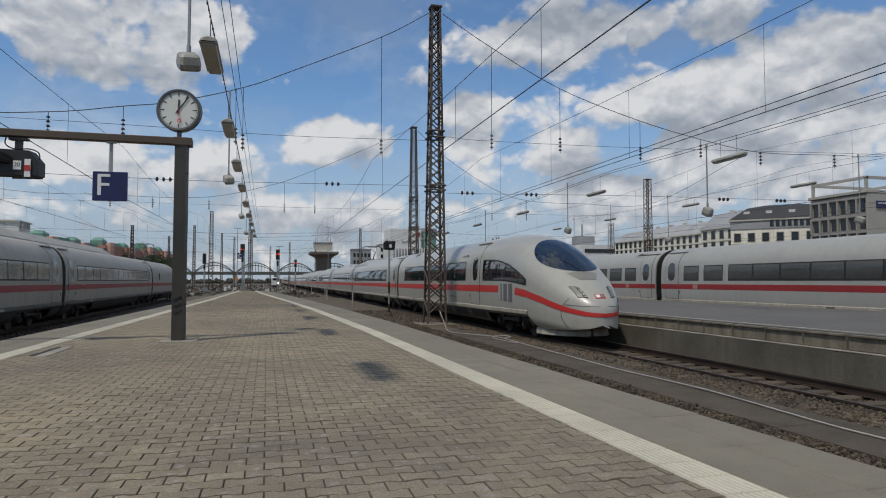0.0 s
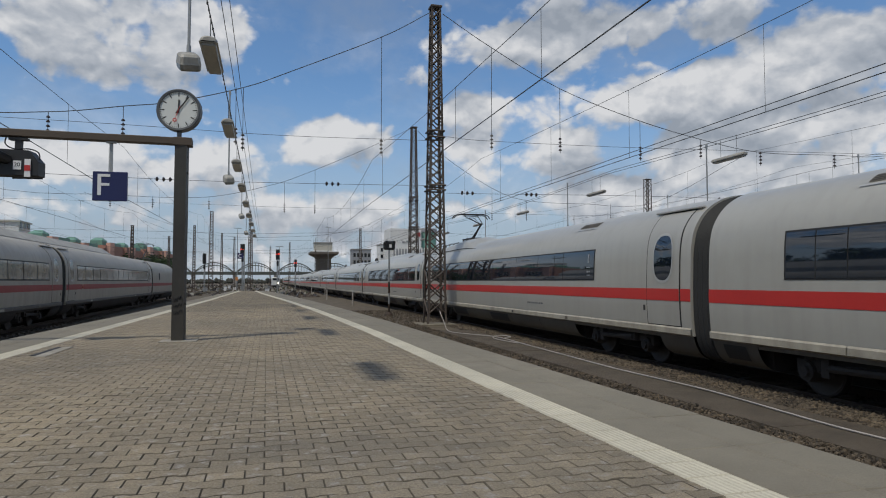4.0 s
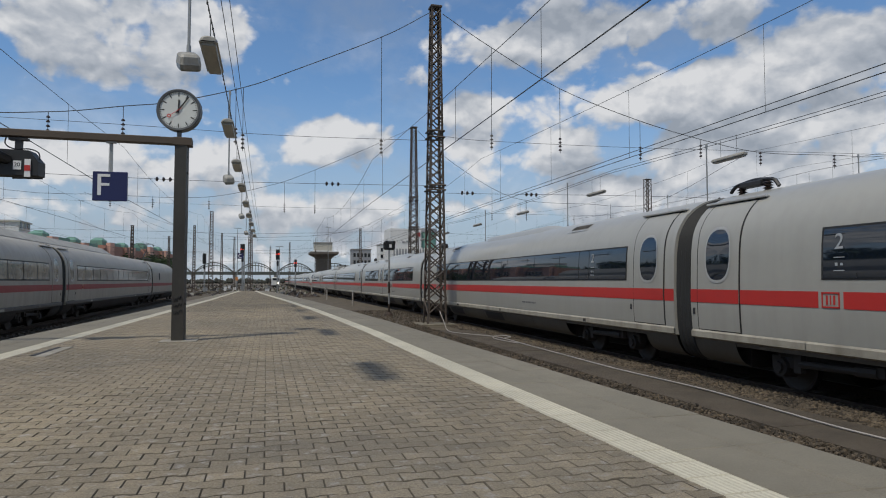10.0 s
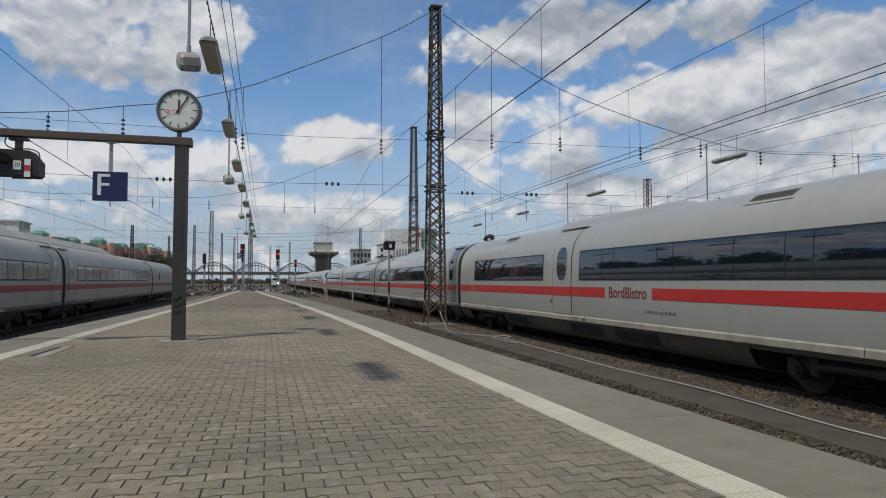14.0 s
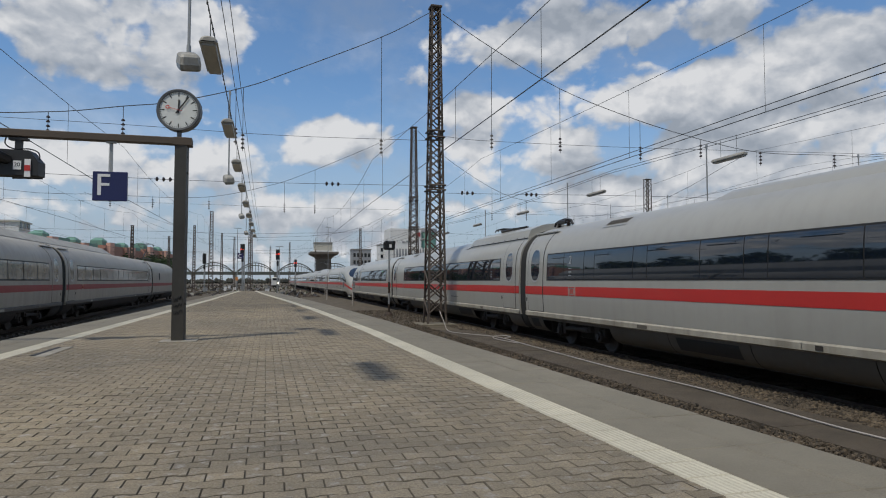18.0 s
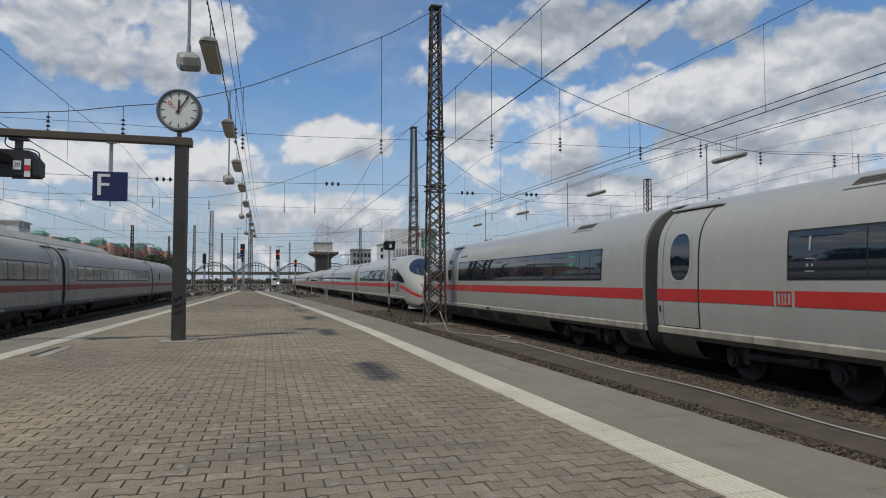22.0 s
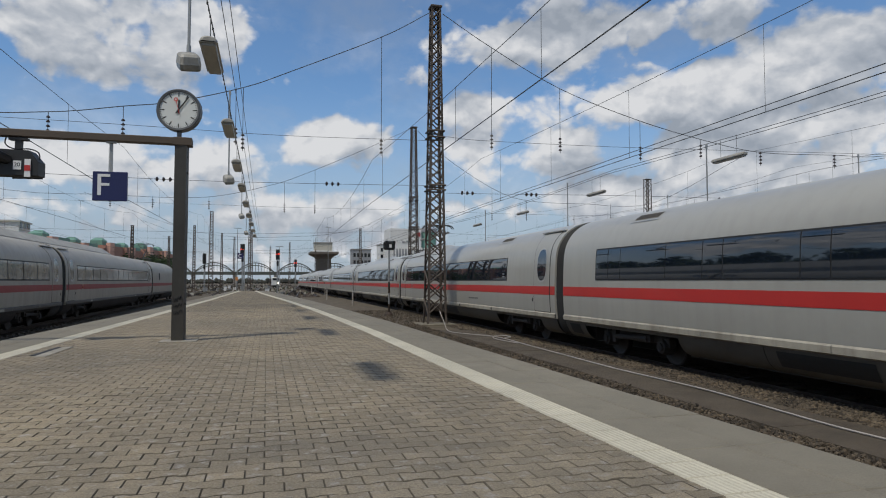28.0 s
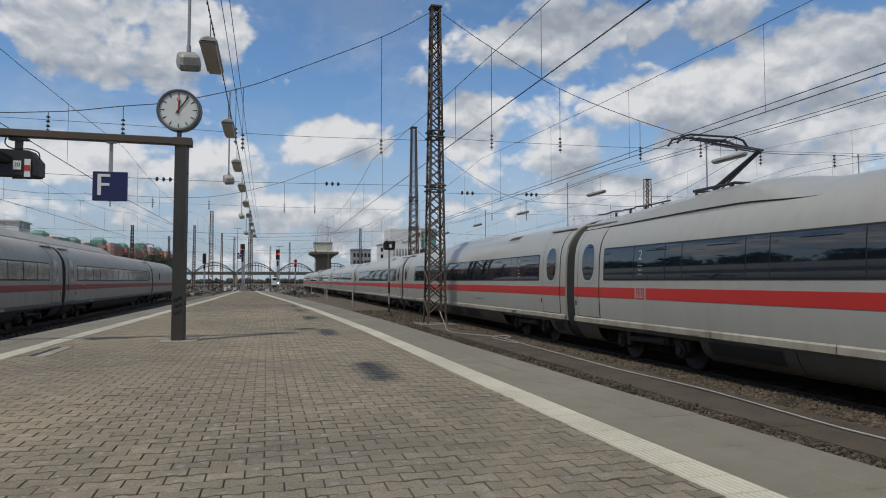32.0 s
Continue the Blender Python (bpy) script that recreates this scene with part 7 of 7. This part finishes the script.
def yard_clutter():
    """Cabinets, buffer blocks and posts scattered over the far yard."""
    rnd = random.Random(12)
    for k in range(34):
        x, y = rnd.uniform(-24, 5), rnd.uniform(108, 240)
        c = thing("track_cabinet", rnd.choice(["pale grey trackside cabinet in the far yard", "weathered concrete block in the far yard", "low grey trackside box in the far yard"]), "cabinet", pose(x, y, -0.24, 0, 0, rnd.uniform(-20, 20)), group="far yard boxes")
        w, h = rnd.uniform(0.35, 0.85), rnd.uniform(0.35, 1.0)
        part("casing", Geo().box(0, 0, h / 2, w, 0.6, h, b=0.04), rnd.choice([LAMPBOX, KERB, GALV, SIGNWHITE]), c)
        part("lid", Geo().box(0, 0, h + 0.03, w + 0.1, 0.7, 0.06), GALV, c)
    for k, (x, y, h) in enumerate(((-17.5, 95, 9.5), (-14.2, 112, 12.0), (-12.0, 118, 11.5), (-9.6, 150, 12.5), (-7.2, 155, 12), (-19, 140, 11), (6.2, 190, 13), (1.0, 210, 13), (-3.5, 160, 14), (-3.0, 120, 14.5), (14.5, 205, 12))):
        lattice_mast("m", x, y, h, 0.55, 0.35, "slim dark lattice mast in the far yard")
    for k, (x, y, h) in enumerate(((-15.6, 130, 14.8), (-8.0, 190, 17), (20.6, 230, 21), (3.4, 190, 12))):
        p = thing("floodlight_mast", "tall thin yard lamp mast in the distance", "lamp mast", pose(x, y, -0.24), group="yard lamp masts")
        part("shaft", Geo().rod((0, 0, 0), (0, 0, h), 0.12, 6, 0.07), GALV, p)
        part("arm", Geo().box(0, 0, h, 2.0, 0.2, 0.14), GALV, p)
    for x, turn, y0 in ((-20.5, 1.0, 20), (-25, 1.2, 40), (-6.5, 2.5, 92), (-1.5, -1.2, 96), (2.8, -3.2, 84), (6.0, -2.0, 92)):
        track(x + math.sin(radians(turn)) * y0, y0, 330, "track", turn)
    g = thing("shunting_engine", "white rail vehicle with a lit headlamp far away", "locomotive", pose(2.8, 215, -0.0))
    part("body", Geo().box(0, 3, 1.9, 2.6, 7, 2.6, b=0.2), FARWHITE, g)
    part("windscreen", Geo().box(0, -0.55, 2.6, 2.0, 0.06, 0.7), WINGLASS, g)
    part("headlamp", Geo().lathe([(0.01, 0), (0.28, 0), (0.28, 0.06), (0.01, 0.1)], 12, Matrix.Translation((0.7, -0.55, 1.35)) @ Matrix.Rotation(radians(90), 4, "X")), HEADLAMP, g, "bright headlamp")
    part("underframe", Geo().box(0, 3, 0.45, 2.2, 6.6, 0.7), UNDER, g)

    rng = random.Random(77)
    for label, m, n, tall in (("brown bits of yard equipment far away", SLEEPER, 700, 0.26), ("pale bits of yard equipment far away", CREAM_TRIM, 200, 0.4), ("dark bits of yard equipment far away", UNDER, 500, 0.34), ("low green weeds between far tracks", LEAF, 60, 0.4)):
        g = Geo()
        for k in range(n):
            y = 104 + 260 * rng.random() ** 1.3
            x = rng.uniform(-34, 7.5) if rng.random() < 0.8 else rng.uniform(-60, -34)
            h = tall * rng.uniform(0.25, 1.4)
            w = rng.uniform(0.12, 0.55)
            g.box(x, y, -0.26 + h / 2, w, rng.uniform(0.2, 1.0), h)
        tagged(new("yard_equipment" if m is not LEAF else "weeds", g.mesh("yard_bits", m)), label, "equipment" if m is not LEAF else "weeds", kind="stuff")
    g = Geo()
    for k in range(170):
        x, h = -220 + k * 2.4, rng.uniform(2.6, 5.2)
        g.lathe([(0.2, 0), (rng.uniform(1.6, 2.6), h * 0.3), (rng.uniform(1.4, 2.2), h * 0.75), (0.3, h)], 7, Matrix.Translation((x, 560 + rng.uniform(-6, 6), -0.3)))
    tagged(new("far_hedge", g.mesh("far_hedge", HEDGE)), "dark far row of shrubs beyond a bridge", "shrubs", kind="stuff")


yard_clutter()


def tree(x, y, h, seed):
    rnd = random.Random(seed)
    t = thing("tree", "leafy green tree beside the yard", "tree", pose(x, y, -0.24), group="trees beside the yard")
    g = Geo().rod((0, 0, 0), (0.1, 0, h * 0.55), 0.22, 7, 0.10)
    tips = []
    for k in range(9):
        a, z = rnd.uniform(0, 6.28), h * rnd.uniform(0.3, 0.55)
        e = Vector((math.cos(a) * h * rnd.uniform(0.15, 0.3), math.sin(a) * h * rnd.uniform(0.15, 0.3), h * rnd.uniform(0.55, 0.9)))
        g.rod((0.05, 0, z), e, 0.07, 5, 0.03)
        tips.append(e)
    part("trunk", g, BARK, t)
    rng = np.random.default_rng(seed)
    n = 1500
    c = np.array([tips[i] for i in rng.integers(0, len(tips), n)]) + rng.normal(0, h * 0.085, (n, 3))
    q = rng.normal(0, 0.22, (n, 4, 3)) * (1, 1, 0.7)
    me = bpy.data.meshes.new("crown")
    me.from_pydata((c[:, None] + q).reshape(-1, 3).tolist(), [], (np.arange(n)[:, None] * 4 + np.array([0, 1, 2, 3])).tolist())
    me.materials.append(LEAF)
    part("crown", me, LEAF, t)


for k, (x, y, h) in enumerate(((-29, 150, 6.5), (-29, 160, 7.5), (-28, 172, 7.5), (-27.5, 183, 8.5), (-26.5, 195, 9), (-28.5, 140, 7))):
    tree(x, y, h, 30 + k)


# Out of direct view; added so the train windows mirror a dark band.
def tree_belt(x, y0, y1, h):
    """A dense belt of trees along the far side of the yard, which the train windows mirror."""
    rng = np.random.default_rng(5)
    n = 16000
    y = rng.uniform(y0, y1, n)
    top = h * (0.80 + 0.16 * np.sin(y * 0.31) + 0.12 * np.sin(y * 0.83 + 1))
    c = np.stack([x + rng.normal(0, 1.6, n), y, top * rng.uniform(0.04, 1.0, n) ** 0.8], 1)
    q = rng.normal(0, 0.55, (n, 4, 3))
    me = bpy.data.meshes.new("tree_belt")
    me.from_pydata((c[:, None] + q).reshape(-1, 3).tolist(), [], (np.arange(n)[:, None] * 4 + np.array([0, 1, 2, 3])).tolist())
    me.materials.append(LEAF)
    tagged(new("tree_belt", me), "dense dark green belt of trees out of view, mirrored in the train windows", "trees", kind="stuff")


tree_belt(-56, -10, 138, 13.5)


def motions():
    train_motion()
    clock_motion()


motions()
